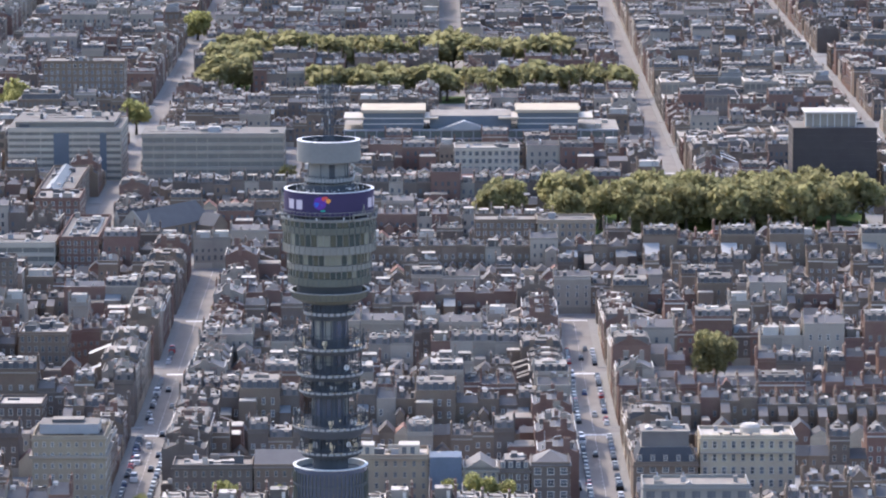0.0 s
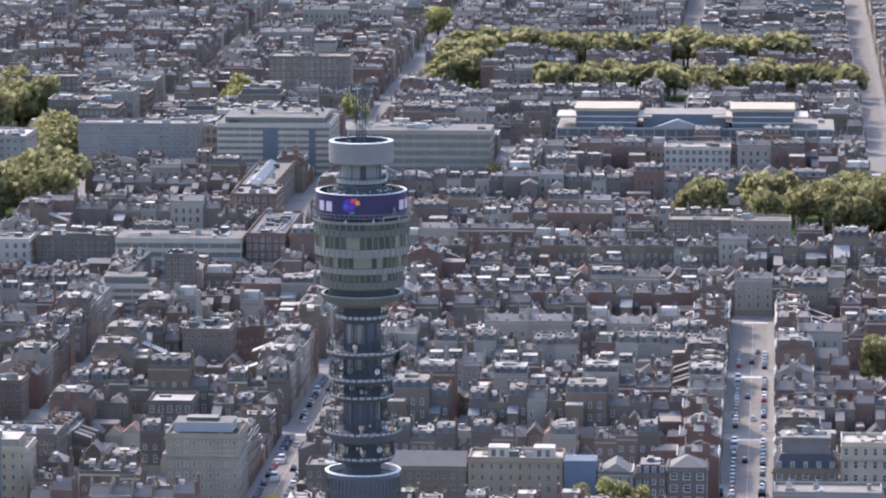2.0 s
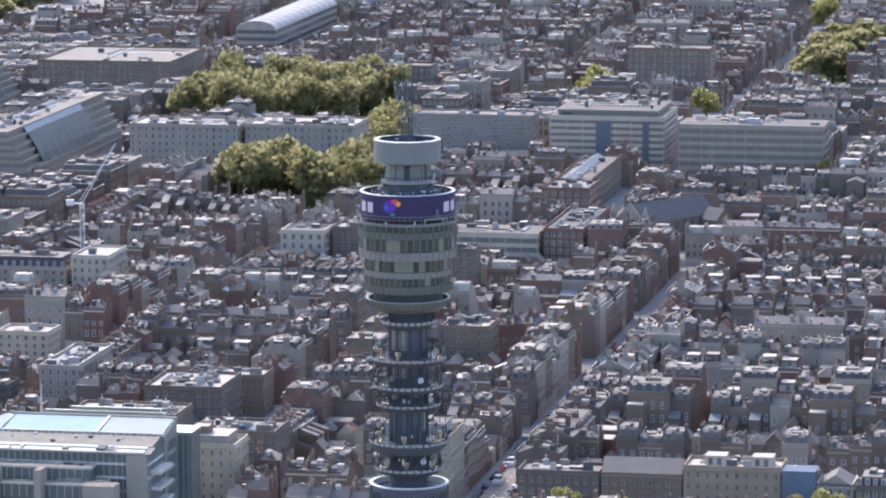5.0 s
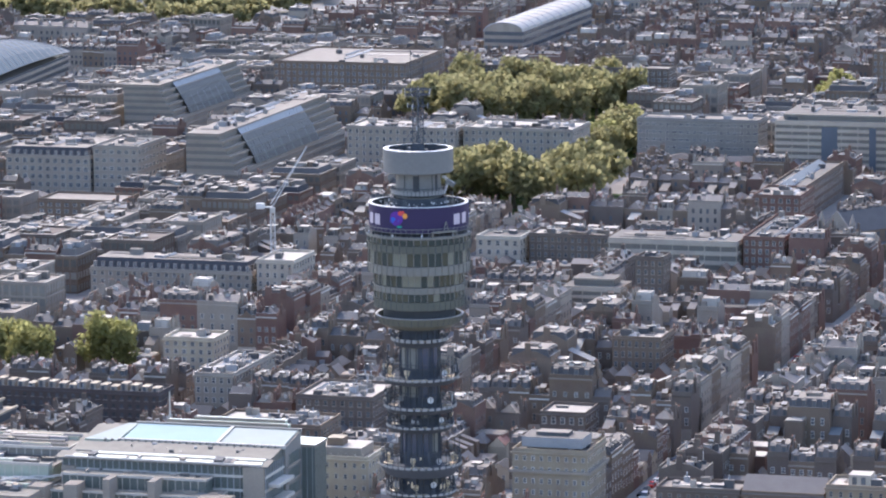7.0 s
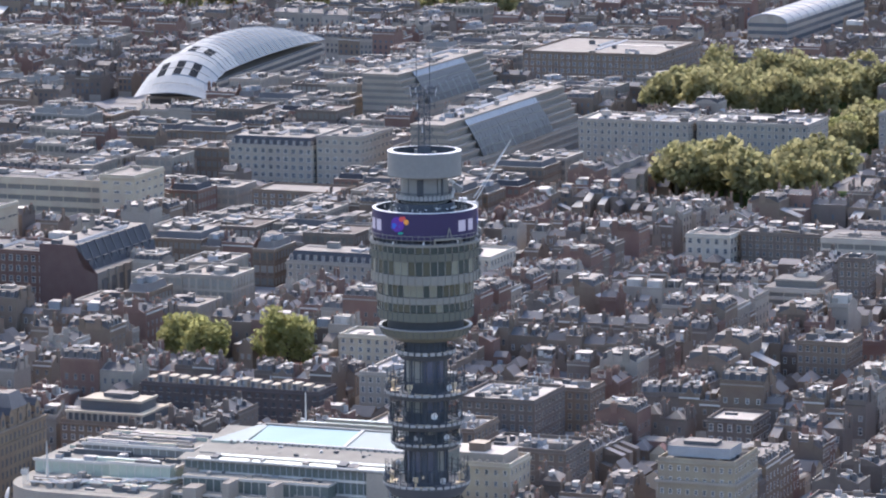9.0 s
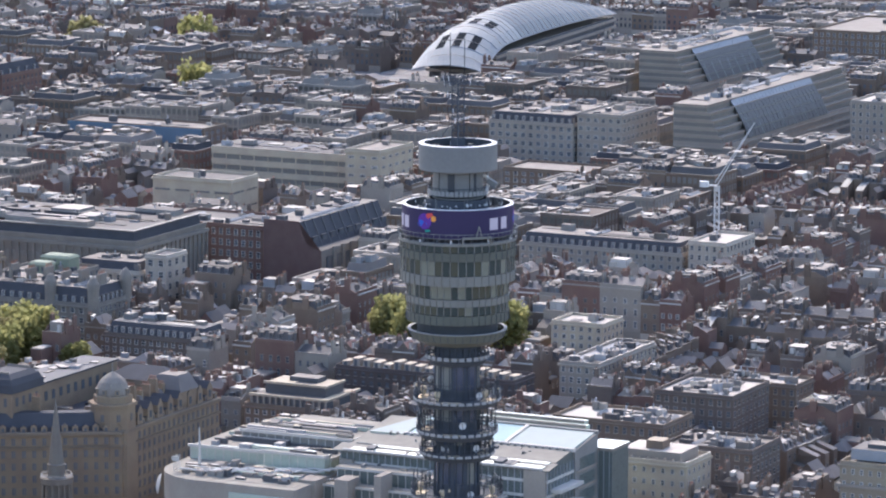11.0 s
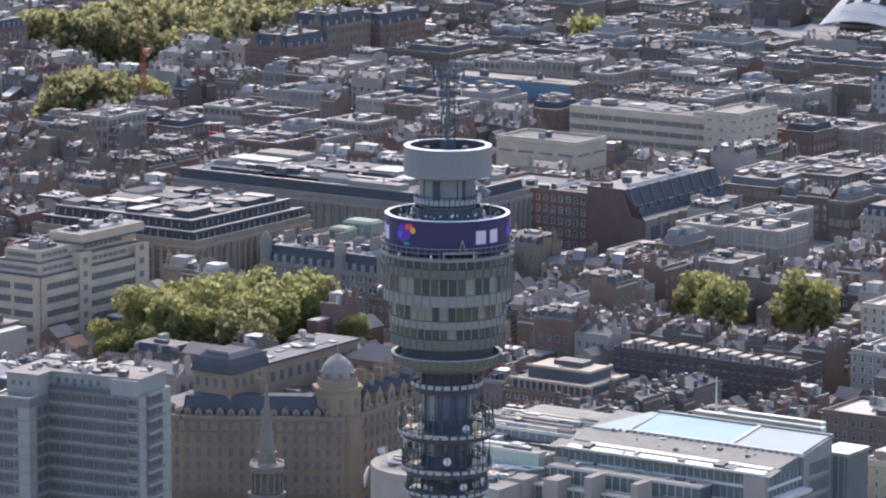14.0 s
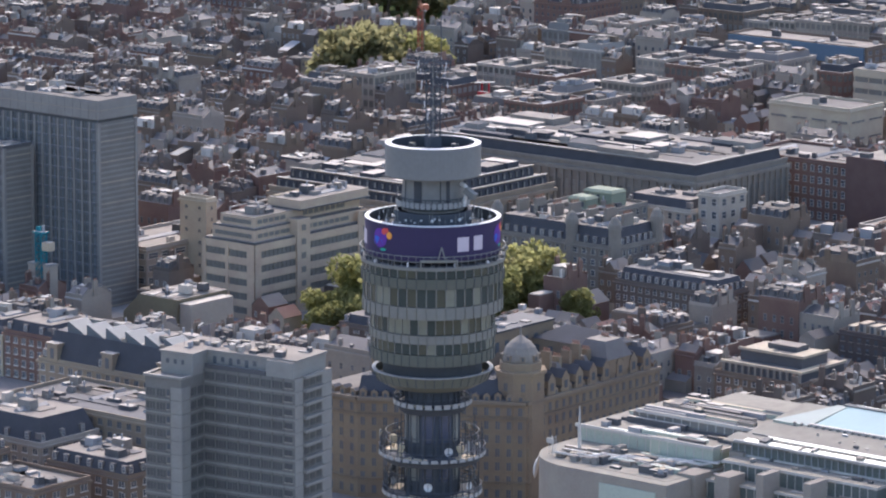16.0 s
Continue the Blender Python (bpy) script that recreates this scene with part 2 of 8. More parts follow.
# ---- the communications tower ----
LED = [mat("screen_violet", (0.040, 0.033, 0.072), 0.45, vary=0, stain=0.2, grain=0.1, bump=0, emit=0.06, hue=0.01), mat("screen_white", (0.36, 0.33, 0.38), 0.4, vary=0, stain=0.1, grain=0.1, bump=0, emit=0.12),
       mat("screen_blue", (0.03, 0.09, 0.36), 0.4, vary=0, bump=0, emit=0.11), mat("screen_magenta", (0.075, 0.03, 0.19), 0.4, vary=0, bump=0, emit=0.16),
       mat("screen_green", (0.03, 0.26, 0.20), 0.4, vary=0, bump=0, emit=0.11), mat("screen_yellow", (0.50, 0.22, 0.05), 0.4, vary=0, bump=0, emit=0.12), mat("screen_red", (0.38, 0.06, 0.06), 0.4, vary=0, bump=0, emit=0.14)]
T_MATS = [mat("tower_grey_steel", (0.20, 0.20, 0.186), 0.55, 0.0, vary=0.03, stain=0.25, size=5, bump=0.05), mat("tower_white_rim", (0.62, 0.61, 0.58), 0.5, vary=0, stain=0.2), mat("tower_dark", (0.07, 0.075, 0.08), 0.6, vary=0.1),
          mat("tower_glass", (0.03, 0.045, 0.04), 0.08, vary=0.9, stain=0.1, grain=0.05, bump=0, spec=0.45), mat("tower_pale_band", (0.215, 0.21, 0.182), 0.5, 0.1, vary=0.08, stain=0.3, size=3, bump=0.03),
          mat("tower_olive_band", (0.125, 0.128, 0.102), 0.5, 0.1, vary=0.08, stain=0.3, size=3, bump=0.03), mat("horn_sand", (0.62, 0.50, 0.33), 0.6, vary=0.2), mat("tower_blue_glass", (0.045, 0.06, 0.09), 0.12, vary=0.5, bump=0, spec=0.8),
          mat("tower_concrete", (0.078, 0.085, 0.096), 0.7, vary=0.1, stain=0.4, size=5), mat("lit_glass", (0.18, 0.182, 0.135), 0.2, vary=0.6, bump=0, spec=0.5),
          mat("tower_white_panel", (0.31, 0.305, 0.285), 0.5, vary=0.25, stain=0.2, size=2), mat("olive_glass", (0.06, 0.064, 0.042), 0.12, vary=0.7, stain=0.2, grain=0.1, bump=0, spec=0.5)]
STEEL, RIM, BLACK, PANE, PALEB, OLIVE, SAND, BLUEG, TCONC, PALEG, PANELW, OLIVEG = range(12)


def tower_part(name, s, parent, label="", mats=None):
    return part(name, raw_mesh(name, *s.arrays(), mats or T_MATS), parent, label)


def bent(r, a0, a1, z0, z1, m, s=None, d=0.06, n=6, inner=None):
    """A curved slab on a drum, between two angles."""
    s = s or Shape()
    lo = (r - 0.02) if inner is None else inner
    s.lathe([(lo, z0), (r + d, z0), (r + d, z1), (lo, z1)], m, n, start=a0, sweep=a1 - a0)
    for a, flip in ((a0, False), (a1, True)):
        c, e = math.cos(radians(a)), math.sin(radians(a))
        p = [(lo * c, lo * e, z0), ((r + d) * c, (r + d) * e, z0), ((r + d) * c, (r + d) * e, z1), (lo * c, lo * e, z1)]
        s.face(p[::-1] if flip else p, m)
    return s


def rail(r, z, h, m=STEEL, posts=36):
    s = Shape()
    for zz in (z + h * 0.5, z + h):
        s.lathe([(r - 0.05, zz - 0.05), (r + 0.05, zz - 0.05), (r + 0.05, zz + 0.05), (r - 0.05, zz + 0.05), (r - 0.05, zz - 0.05)], m, 48)
    for k in range(posts):
        a = 2 * math.pi * k / posts
        s.tube((r * math.cos(a), r * math.sin(a), z), (r * math.cos(a), r * math.sin(a), z + h), 0.05, m, 4)
    return s


def telecom_tower():
    rng = random.Random(7)
    tw = thing("telecommunications_tower", Matrix.Scale(0.9, 4), "tall round steel and glass telecommunications tower with a violet screen", "tower")
    # lower shaft with glazing
    shaft = tower_part("glazed_shaft", Shape().lathe([(7.75, 0), (7.75, 107.7), (7.3, 107.7), (7.3, 106.6), (0, 106.6)], BLUEG, 64), tw)
    for k in range(54):
        a = 360 * k / 54
        m = bent(7.75, a - 0.4, a + 0.4, 60, 106.8, OLIVE, d=0.22, n=1)
        if k == 0:
            fin = raw_mesh("fin", *m.arrays(), T_MATS)
        part("fin", fin, shaft, mtx=pose(0, 0, 0, 0, 0, a))
    for k in range(12):
        z = 61 + 3.9 * k
        tower_part("floor_band", Shape().lathe([(7.74, z), (7.9, z), (7.9, z + 0.5), (7.74, z + 0.5)], TCONC, 64), shaft)
    tower_part("parapet_ring", Shape().lathe([(7.78, 107.7), (7.95, 107.8), (7.95, 107.92), (7.25, 107.97), (7.25, 106.7)], RIM, 64), tw, "white rim of the lower roof")
    # core of the open part
    core = tower_part("core", Shape().lathe([(3.75, 107), (3.75, 120), (3.6, 144), (3.6, 168)], TCONC, 40), tw, "ribbed concrete core")
    for z0, z1 in ((112.5, 116), (118.5, 123), (125.5, 127.2), (129.5, 132.5), (135, 139.6)):
        for k in range(10):
            a = 36 * k
            tower_part("core_window", bent(3.74, a + 4, a + 31, z0, z1, BLUEG if (k * 7 + int(z0)) % 3 else PALEB, n=3), core)
    for k in range(20):
        a = radians(18 * k + 9)
        tower_part("core_rib", Shape().tube((3.9 * math.cos(a), 3.9 * math.sin(a), 109), (3.75 * math.cos(a), 3.75 * math.sin(a), 142), 0.13, BLACK, 4), core)

    def deck(r, z, skirt, count, panels=True, name="aerial_gallery", bowl=0.0):
        g = tower_part(name, Shape().lathe([(3.6, z - 0.5), (r - 0.5 - bowl, z - 0.5 - bowl), (r, z - 0.25), (r, z), (r - 0.02, z)], BLACK, 56), tw)
        tower_part("deck_floor", Shape().lathe([(r - 0.02, z), (3.6, z)], TCONC, 56), g)
        # four sand-coloured patches on each deck floor
        for a0 in (20, 95, 200, 290):
            tower_part("floor_mat", bent(r - 0.7, a0, a0 + 34, z, z + 0.06, SAND, d=0.0, inner=r - 2.4), g)
        if panels:
            pm = raw_mesh("panel", *bent(r, -360 / count * 0.36, 360 / count * 0.36, z - 0.12, z + skirt, PANELW, d=0.1, n=2).arrays(), T_MATS)
            for k in range(count):
                part("panel", pm, g, mtx=pose(0, 0, 0, 0, 0, 360 * k / count))
        tower_part("rail", rail(r + 0.02, z, 1.15, TCONC), g)
        return g

    decks = [(6.7, 110.9, 0.32, 30), (7.85, 116.3, 0.34, 36), (6.4, 123.8, 0.3, 28), (6.9, 127.5, 0.38, 32), (7.4, 133.1, 0.34, 34), (5.4, 140.3, 0.5, 26)]
    for i, (r, z, skirt, count) in enumerate(decks):
        g = deck(r, z, skirt, count)
        if i in (1,):
            tower_part("bowl", Shape().lathe([(4.4, z - 2.4), (6.6, z - 2.0), (7.6, z - 0.6), (7.85, z - 0.2)], TCONC, 56), g)
        else:
            tower_part("beam_ring", Shape().lathe([(4.6, z - 1.2), (r - 0.7, z - 1.0), (r - 0.4, z - 0.5)], BLACK, 40), g)
        if i == 5:
            continue
        # masts, horns and dishes that stand on the gallery
        top = (decks[i + 1][1] - 0.6) if i + 1 < len(decks) else z + 5
        for k in range(30):
            a = 2 * math.pi * (k + 0.6 * rng.random()) / 30
            rr = r - 0.35
            tower_part("aerial_pole", Shape().tube((rr * math.cos(a), rr * math.sin(a), z), (rr * math.cos(a), rr * math.sin(a), z + rng.uniform(2.2, min(4.6, top - z))), 0.07, BLACK, 5), g)
        for k in range(7):
            a = 2 * math.pi * (k + rng.random() * 0.6) / 7
            rr = r - 1.6
            c, e = math.cos(a), math.sin(a)
            if i in (0, 1, 4) and k % 2 == 0:
                h = Shape().lathe([(0.1, 0), (0.35, 0.8), (0.55, 1.3), (0.55, 1.8), (0.2, 2.0), (0, 2.0)], SAND, 10)
                h = h.moved(pose(rr * c, rr * e, z))
                tower_part("horn_aerial", h, g, "sand-coloured horn aerial")
            else:
                d = Shape().lathe([(0, 0.25), (0.3, 0.2), (0.6, 0.0), (0.62, 0.06), (0.3, 0.28), (0, 0.33)][::-1], RIM if k % 3 else STEEL, 14)
                d = d.moved(pose((rr + 1.1) * c, (rr + 1.1) * e, z + rng.uniform(1.1, 2.4)) @ Vector((-c, -e, 0.0)).to_track_quat("Z", "Y").to_matrix().to_4x4())
                tower_part("dish", d, g)
                tower_part("bracket", Shape().tube(((rr + 1.1) * c, (rr + 1.1) * e, z), ((rr + 1.1) * c, (rr + 1.1) * e, z + 2.4), 0.06, BLACK, 4), g)
        for k in range(8):
            a0, hh, wd = rng.uniform(0, 360), rng.uniform(1.8, min(3.6, top - z)), rng.uniform(0.5, 0.9)
            rack, rr = Shape(), r - 0.15
            for x in (-wd, 0, wd):
                rack.tube((rr, x, z), (rr, x, z + hh), 0.06, BLACK, 4)
            for q in range(4):
                rack.tube((rr, -wd, z + hh * (q + 1) / 4), (rr, wd, z + hh * (q + 1) / 4), 0.045, BLACK, 4)
            for q in range(2):
                rack.box(rr - 0.1, rr + 0.12, -wd + q * wd, -wd + q * wd + 0.3, z + hh * rng.uniform(0.4, 0.8), z + hh * 0.9, rng.choice((PANELW, SAND, TCONC)), under=True)
            tagged(tower_part("aerial_rack", rack.moved(pose(0, 0, 0, 0, 0, a0)), g), kind="stuff")
        tower_part("cage", rail(r - 0.9, z + 1.1, 2.0 if i != 2 else 1.6, BLACK, 24), g)
    # bowl under the drum
    tower_part("under_bowl", Shape().lathe([(4.6, 142.5), (6.2, 142.8), (7.8, 143.7), (8.45, 145.2), (7.9, 145.2), (7.6, 144.3), (0, 144.3)], OLIVE, 64), tw)
    tower_part("bowl_rim", Shape().lathe([(8.46, 145.14), (8.49, 145.18), (8.49, 145.28), (7.95, 145.3), (7.9, 144.5)], PANELW, 64), tw, "pale rim")
    seams = Shape()
    for k in range(40):
        a = radians(9 * k)
        seams.tube((7.83 * math.cos(a), 7.83 * math.sin(a), 143.7), (8.47 * math.cos(a), 8.47 * math.sin(a), 145.15), 0.05, TCONC, 4)
    tagged(tower_part("bowl_seams", seams, tw), kind="stuff")
    tower_part("dark_recess", Shape().lathe([(6.9, 144.3), (6.9, 147.3)], BLACK, 48), tw)
    # drum of round floors: spandrels and rows of panes
    drum = tower_part("drum", Shape().lathe([(6.9, 147.0), (8.35, 147.1), (8.35, 153.7), (9.55, 153.9), (9.55, 161.2), (0, 161.2)], BLACK, 64), tw, "stacked round floors")

    def spandrel(r, z0, z1, m, name):
        tower_part(name, Shape().lathe([(r - 0.5, z0), (r, z0), (r, z1), (r - 0.5, z1)], m, 72), drum)

    def panes(r, z0, z1, count, pick, slim=0.40):
        # some panes take paler or olive colours in place of reflections in the glass
        ms = [raw_mesh("pane", *bent(r, -360 / count * slim, 360 / count * slim, z0 + 0.1, z1 - 0.1, m, d=0.02, n=2).arrays(), T_MATS) for m in (PANE, PALEG, OLIVEG)]
        mul = raw_mesh("mullion", *bent(r, -0.42, 0.42, z0, z1, PALEB, d=0.12, n=1).arrays(), T_MATS)
        for k in range(count):
            part("pane", ms[1 if rng.random() < pick else 2 if rng.random() < 0.25 + pick else 0], drum, mtx=pose(0, 0, 0, 0, 0, 360 * (k + 0.5) / count))
            part("mullion", mul, drum, mtx=pose(0, 0, 0, 0, 0, 360 * k / count))

    spandrel(8.75, 146.9, 148.5, OLIVE, "olive_spandrel"), panes(8.55, 148.5, 150.1, 45, 0.10, 0.43)
    spandrel(8.85, 150.1, 151.3, PALEB, "pale_spandrel"), panes(8.6, 151.3, 153.7, 45, 0.36, 0.44)
    tower_part("drum_underside", Shape().lathe([(8.6, 153.65), (9.75, 153.75)], PALEB, 72), drum)
    spandrel(9.8, 153.7, 155.4, PALEB, "pale_spandrel"), panes(9.65, 155.4, 158.0, 45, 0.18, 0.45)
    spandrel(9.95, 158.0, 159.4, OLIVE, "olive_spandrel"), panes(9.75, 159.4, 160.6, 45, 0.0, 0.38)
    spandrel(10.05, 160.6, 160.9, PALEB, "pale_spandrel")
    # ribs on the spandrels
    for r, z0, z1, m in ((8.76, 146.9, 148.5, TCONC), (9.96, 158.0, 159.4, TCONC), (9.81, 153.7, 155.4, OLIVE), (8.86, 150.1, 151.3, OLIVE)):
        rib = raw_mesh("rib", *bent(r, -0.14, 0.14, z0, z1, m, d=0.07, n=1).arrays(), T_MATS)
        for k in range(45):
            part("rib", rib, drum, mtx=pose(0, 0, 0, 0, 0, 8 * k))
    tower_part("gallery_floor", Shape().lathe([(9.3, 160.9), (10.1, 160.9), (10.1, 161.1), (9.3, 161.1)], STEEL, 64), tw)
    tower_part("gallery_rail", rail(10.1, 161.1, 1.5, STEEL, 60), tw)
    # small white and dark boxes mimic sparkle and clutter along the gallery rail
    for k in range(30):
        a = radians(12 * k + rng.uniform(0, 8))
        r = 9.85
        tower_part("floodlight", Shape().box(-0.16, 0.16, -0.12, 0.12, 0, rng.uniform(0.3, 0.6), RIM if k % 3 == 0 else BLACK).moved(pose(r * math.cos(a), r * math.sin(a), 161.1, 0, 0, math.degrees(a))), tw)
    # window-cleaning cradle on the gallery, on the north-north-east side
    cradle = tower_part("cradle_rail", Shape().box(-2.6, 2.6, -0.25, 0.25, 0.9, 1.2, PALEB).box(-2.6, -2.4, -0.2, 0.2, 0, 0.9, PALEB).box(2.4, 2.6, -0.2, 0.2, 0, 0.9, PALEB).moved(pose(10.1 * math.sin(radians(24)), 10.1 * math.cos(radians(24)), 161.0, 0, 0, -24)), tw)
    tower_part("cradle_frame", Shape().tube((-0.5, 0, 1.1), (0, 0, 3.0), 0.09, PALEB).tube((0.5, 0, 1.1), (0, 0, 3.0), 0.09, PALEB).moved(pose(10.2 * math.sin(radians(22)), 10.2 * math.cos(radians(22)), 161.0, 0, 0, -22)), cradle)
    # the screen drum
    screen = tower_part("screen", Shape().lathe([(9.2, 161.7), (9.45, 161.9), (9.45, 166.62)], 0, 96), tw, "violet screen wrapped round the drum", LED)
    tower_part("screen_rim", Shape().lathe([(9.46, 166.6), (9.47, 166.66), (8.85, 166.72), (8.83, 166.6)], RIM, 72), tw, "white top rim of the screen drum")
    # inside of the drum in near-black: its shade is put into the colour
    tower_part("inner_wall", Shape().lathe([(8.84, 166.65), (8.84, 165.2)], BLACK, 56), tw)
    tower_part("screen_floor", Shape().lathe([(8.84, 165.2), (0, 165.2)], BLACK, 48), tw)

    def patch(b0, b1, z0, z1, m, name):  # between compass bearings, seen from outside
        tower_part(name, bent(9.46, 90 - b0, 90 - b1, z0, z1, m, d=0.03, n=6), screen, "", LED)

    for base in (0, 120, 240):
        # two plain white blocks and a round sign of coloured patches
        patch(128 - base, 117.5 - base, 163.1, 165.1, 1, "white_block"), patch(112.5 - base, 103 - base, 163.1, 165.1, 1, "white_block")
        for db, dz, r, m in ((-8, 1.4, 1.35, 3), (-12.5, 1.0, 0.62, 2), (-9, 0.75, 0.7, 2), (-3.2, 2.35, 0.45, 6), (2.6, 1.9, 0.5, 5), (-3, -0.15, 0.34, 4), (-5.5, -0.2, 0.32, 4), (-5, 1.9, 0.75, 3), (0, 2.55, 0.35, 6)):
            b = 74.5 - base - db - 4
            a = radians(90 - b)
            disc = Shape()
            n = 20
            for q in range(n):
                p = [(0, 0)] + [(r * math.cos(2 * math.pi * w / n), r * math.sin(2 * math.pi * w / n) * (0.55 if m in (4,) else 1)) for w in (q, q + 1)]
                disc.face([((9.5 + 0.006 * m) * math.cos(a + x / 9.5), (9.5 + 0.006 * m) * math.sin(a + x / 9.5), 163.2 + dz + y) for x, y in p], m)
            tower_part("coloured_patch", disc, screen, "", LED)
    # equipment behind the screen's rim
    for k in range(46):
        a = radians(360 * k / 46 + rng.uniform(-3, 3))
        r = rng.uniform(6.0, 8.2)
        h = rng.uniform(0.8, 2.6)
        kind = k % 4
        s = Shape().tube((r * math.cos(a), r * math.sin(a), 165.2), (r * math.cos(a), r * math.sin(a), 165.2 + h + 0.8), 0.05, STEEL, 4)
        if kind == 0:
            s.add(Shape().lathe([(0, 0.12), (0.22, 0), (0.24, 0.06), (0, 0.18)][::-1], RIM, 10).moved(pose(r * math.cos(a), r * math.sin(a), 165.6 + h * 0.6, 90, 0, math.degrees(a) + 90)))
        elif kind == 1:
            s.add(Shape().box(-0.3, 0.3, -0.2, 0.2, 0, 0.7, STEEL).moved(pose(r * math.cos(a), r * math.sin(a), 165.5, 0, 0, math.degrees(a))))
        tower_part("aerial", s, tw)
    for k in range(40):
        a, z = radians(9 * k + rng.uniform(-3, 3)), 165.5 + rng.uniform(0, 1.5)
        tower_part("small_dish", Shape().box(-0.12, 0.12, -0.12, 0.12, 0, 0.26, RIM if k % 3 else PANELW, under=True).moved(pose(5.6 * math.cos(a), 5.6 * math.sin(a), z, 0, 0, math.degrees(a))), tw)
    tower_part("inner_drum", Shape().lathe([(5.4, 165.2), (5.4, 167.6), (4.9, 167.6)], TCONC, 48), tw)
    ig = deck(5.05, 168.4, 0.7, 40, name="upper_gallery")
    tower_part("neck", Shape().lathe([(4.35, 167.6), (4.3, 169.5), (4.15, 172.6)], STEEL, 56), tw, "grey steel neck")
    for b, w in ((58, 16), (0, 7), (150, 8)):
        tower_part("neck_door", bent(4.28, 90 - b - w / 2, 90 - b + w / 2, 169.0, 172.0, BLACK, d=0.06, n=2), tw)
    for b in (15, 52, 90):
        a = radians(90 - b)
        tower_part("neck_cable", Shape().tube((4.35 * math.cos(a), 4.35 * math.sin(a), 169), (4.25 * math.cos(a), 4.25 * math.sin(a), 172.4), 0.08, BLACK, 4), tw)
    # curved crane arm beside the neck, on the north-west side
    a = radians(90 + 28)
    arm = Shape()
    path = [(5.0, 168.4), (5.6, 170.4), (5.3, 171.3), (4.6, 171.5)]
    for (r0, z0), (r1, z1) in zip(path, path[1:]):
        arm.tube((r0 * math.cos(a), r0 * math.sin(a), z0), (r1 * math.cos(a), r1 * math.sin(a), z1), 0.28, RIM, 6)
    arm.add(Shape().box(-0.9, 0.9, -0.5, 0.5, 0, 0.9, STEEL).moved(pose(5.9 * math.cos(a), 5.9 * math.sin(a), 169.9, 0, 30, math.degrees(a))))
    tower_part("crane_arm", arm, tw, "white curved maintenance crane")
    # top drum
    tower_part("top_drum", Shape().lathe([(4.1, 172.45), (6.5, 172.45), (6.65, 172.6), (6.65, 176.8)], STEEL, 72), tw, "plain grey steel top drum")
    seam = raw_mesh("seam", *bent(6.64, -0.15, 0.15, 172.6, 176.8, TCONC, d=0.008, n=1).arrays(), T_MATS)
    for k in range(24):
        part("seam", seam, tw, mtx=pose(0, 0, 0, 0, 0, 15 * k))
    tower_part("top_rim", Shape().lathe([(6.655, 176.83), (6.66, 176.88), (5.75, 176.95), (5.72, 176.85)], RIM, 72), tw, "white rim of the open top drum")
    # the hollow top is coloured near-black too, for the shade within
    tower_part("inner_wall", Shape().lathe([(5.73, 176.95), (5.73, 175.4)], BLACK, 56), tw)
    tower_part("top_floor", Shape().lathe([(5.75, 175.4), (0, 175.4)], BLACK, 48), tw)
    for k in range(9):
        a = 2 * math.pi * k / 9
        tower_part("top_equipment", Shape().box(-0.5, 0.5, -0.3, 0.3, 0, rng.uniform(0.5, 1.3), PALEB if k % 2 else STEEL).moved(pose(4.6 * math.cos(a), 4.6 * math.sin(a), 175.4, 0, 0, 40 * k)), tw)
    # lattice mast
    mast = tower_part("mast_base", Shape().box(-0.85, 0.85, -0.85, 0.85, 175.4, 177.7, TCONC), tw)
    corners = [(0.72, 0.72), (-0.72, 0.72), (-0.72, -0.72), (0.72, -0.72)]
    for x, y in corners:
        tower_part("mast_leg", Shape().tube((x, y, 176), (x, y, 188), 0.09, TCONC, 5), mast)
        tower_part("mast_stay", Shape().tube((x * 4.2, y * 4.2, 175.5), (x, y, 180.4), 0.05, TCONC, 4), mast)
    for lv in range(9):
        z = 177.7 + lv * 1.14
        s = Shape()
        for k in range(4):
            (x0, y0), (x1, y1) = corners[k], corners[(k + 1) % 4]
            s.tube((x0, y0, z), (x1, y1, z + 1.14), 0.045, TCONC, 4).tube((x0, y0, z), (x1, y1, z), 0.05, TCONC, 4)
        tower_part("mast_lattice", s, mast)
    tower_part("mast_pole", Shape().tube((0, 0, 177), (0, 0, 188.4), 0.11, STEEL, 8), mast)
    for z, n, r in ((180.6, 6, 1.5), (182.6, 8, 1.7), (184.8, 10, 2.0), (187.0, 14, 2.35), (188.0, 14, 2.5)):
        for k in range(n):
            a = 2 * math.pi * (k + rng.random() * 0.5) / n
            c, e = math.cos(a), math.sin(a)
            tower_part("small_aerial", Shape().tube((0.6 * c, 0.6 * e, z), (r * c, r * e, z + 0.1), 0.045, TCONC, 4).tube((r * c, r * e, z - rng.uniform(0.2, 0.6)), (r * c, r * e, z + rng.uniform(0.2, 0.7)), 0.07, RIM if k % 4 == 0 else BLACK, 5), mast)
    for z in (187.0, 188.0):
        tower_part("mast_ring", Shape().lathe([(2.3, z - 0.06), (2.42, z - 0.06), (2.42, z + 0.06), (2.3, z + 0.06), (2.3, z - 0.06)], TCONC, 24), mast)
    for x, y, z in ((-0.9, 0.6, 194.5), (0.9, -1.0, 195.5)):
        tower_part("whip_aerial", Shape().tube((x, y, 187), (x, y, z), 0.06, BLACK, 5), mast)
    # podium
    tower_part("podium", Shape().box(-25, 22, -20, 24, 0, 14, CONC), tw, "low concrete podium", MATS)
    return tw


telecom_tower()
BUILT.append((-40, 40, -40, 40))

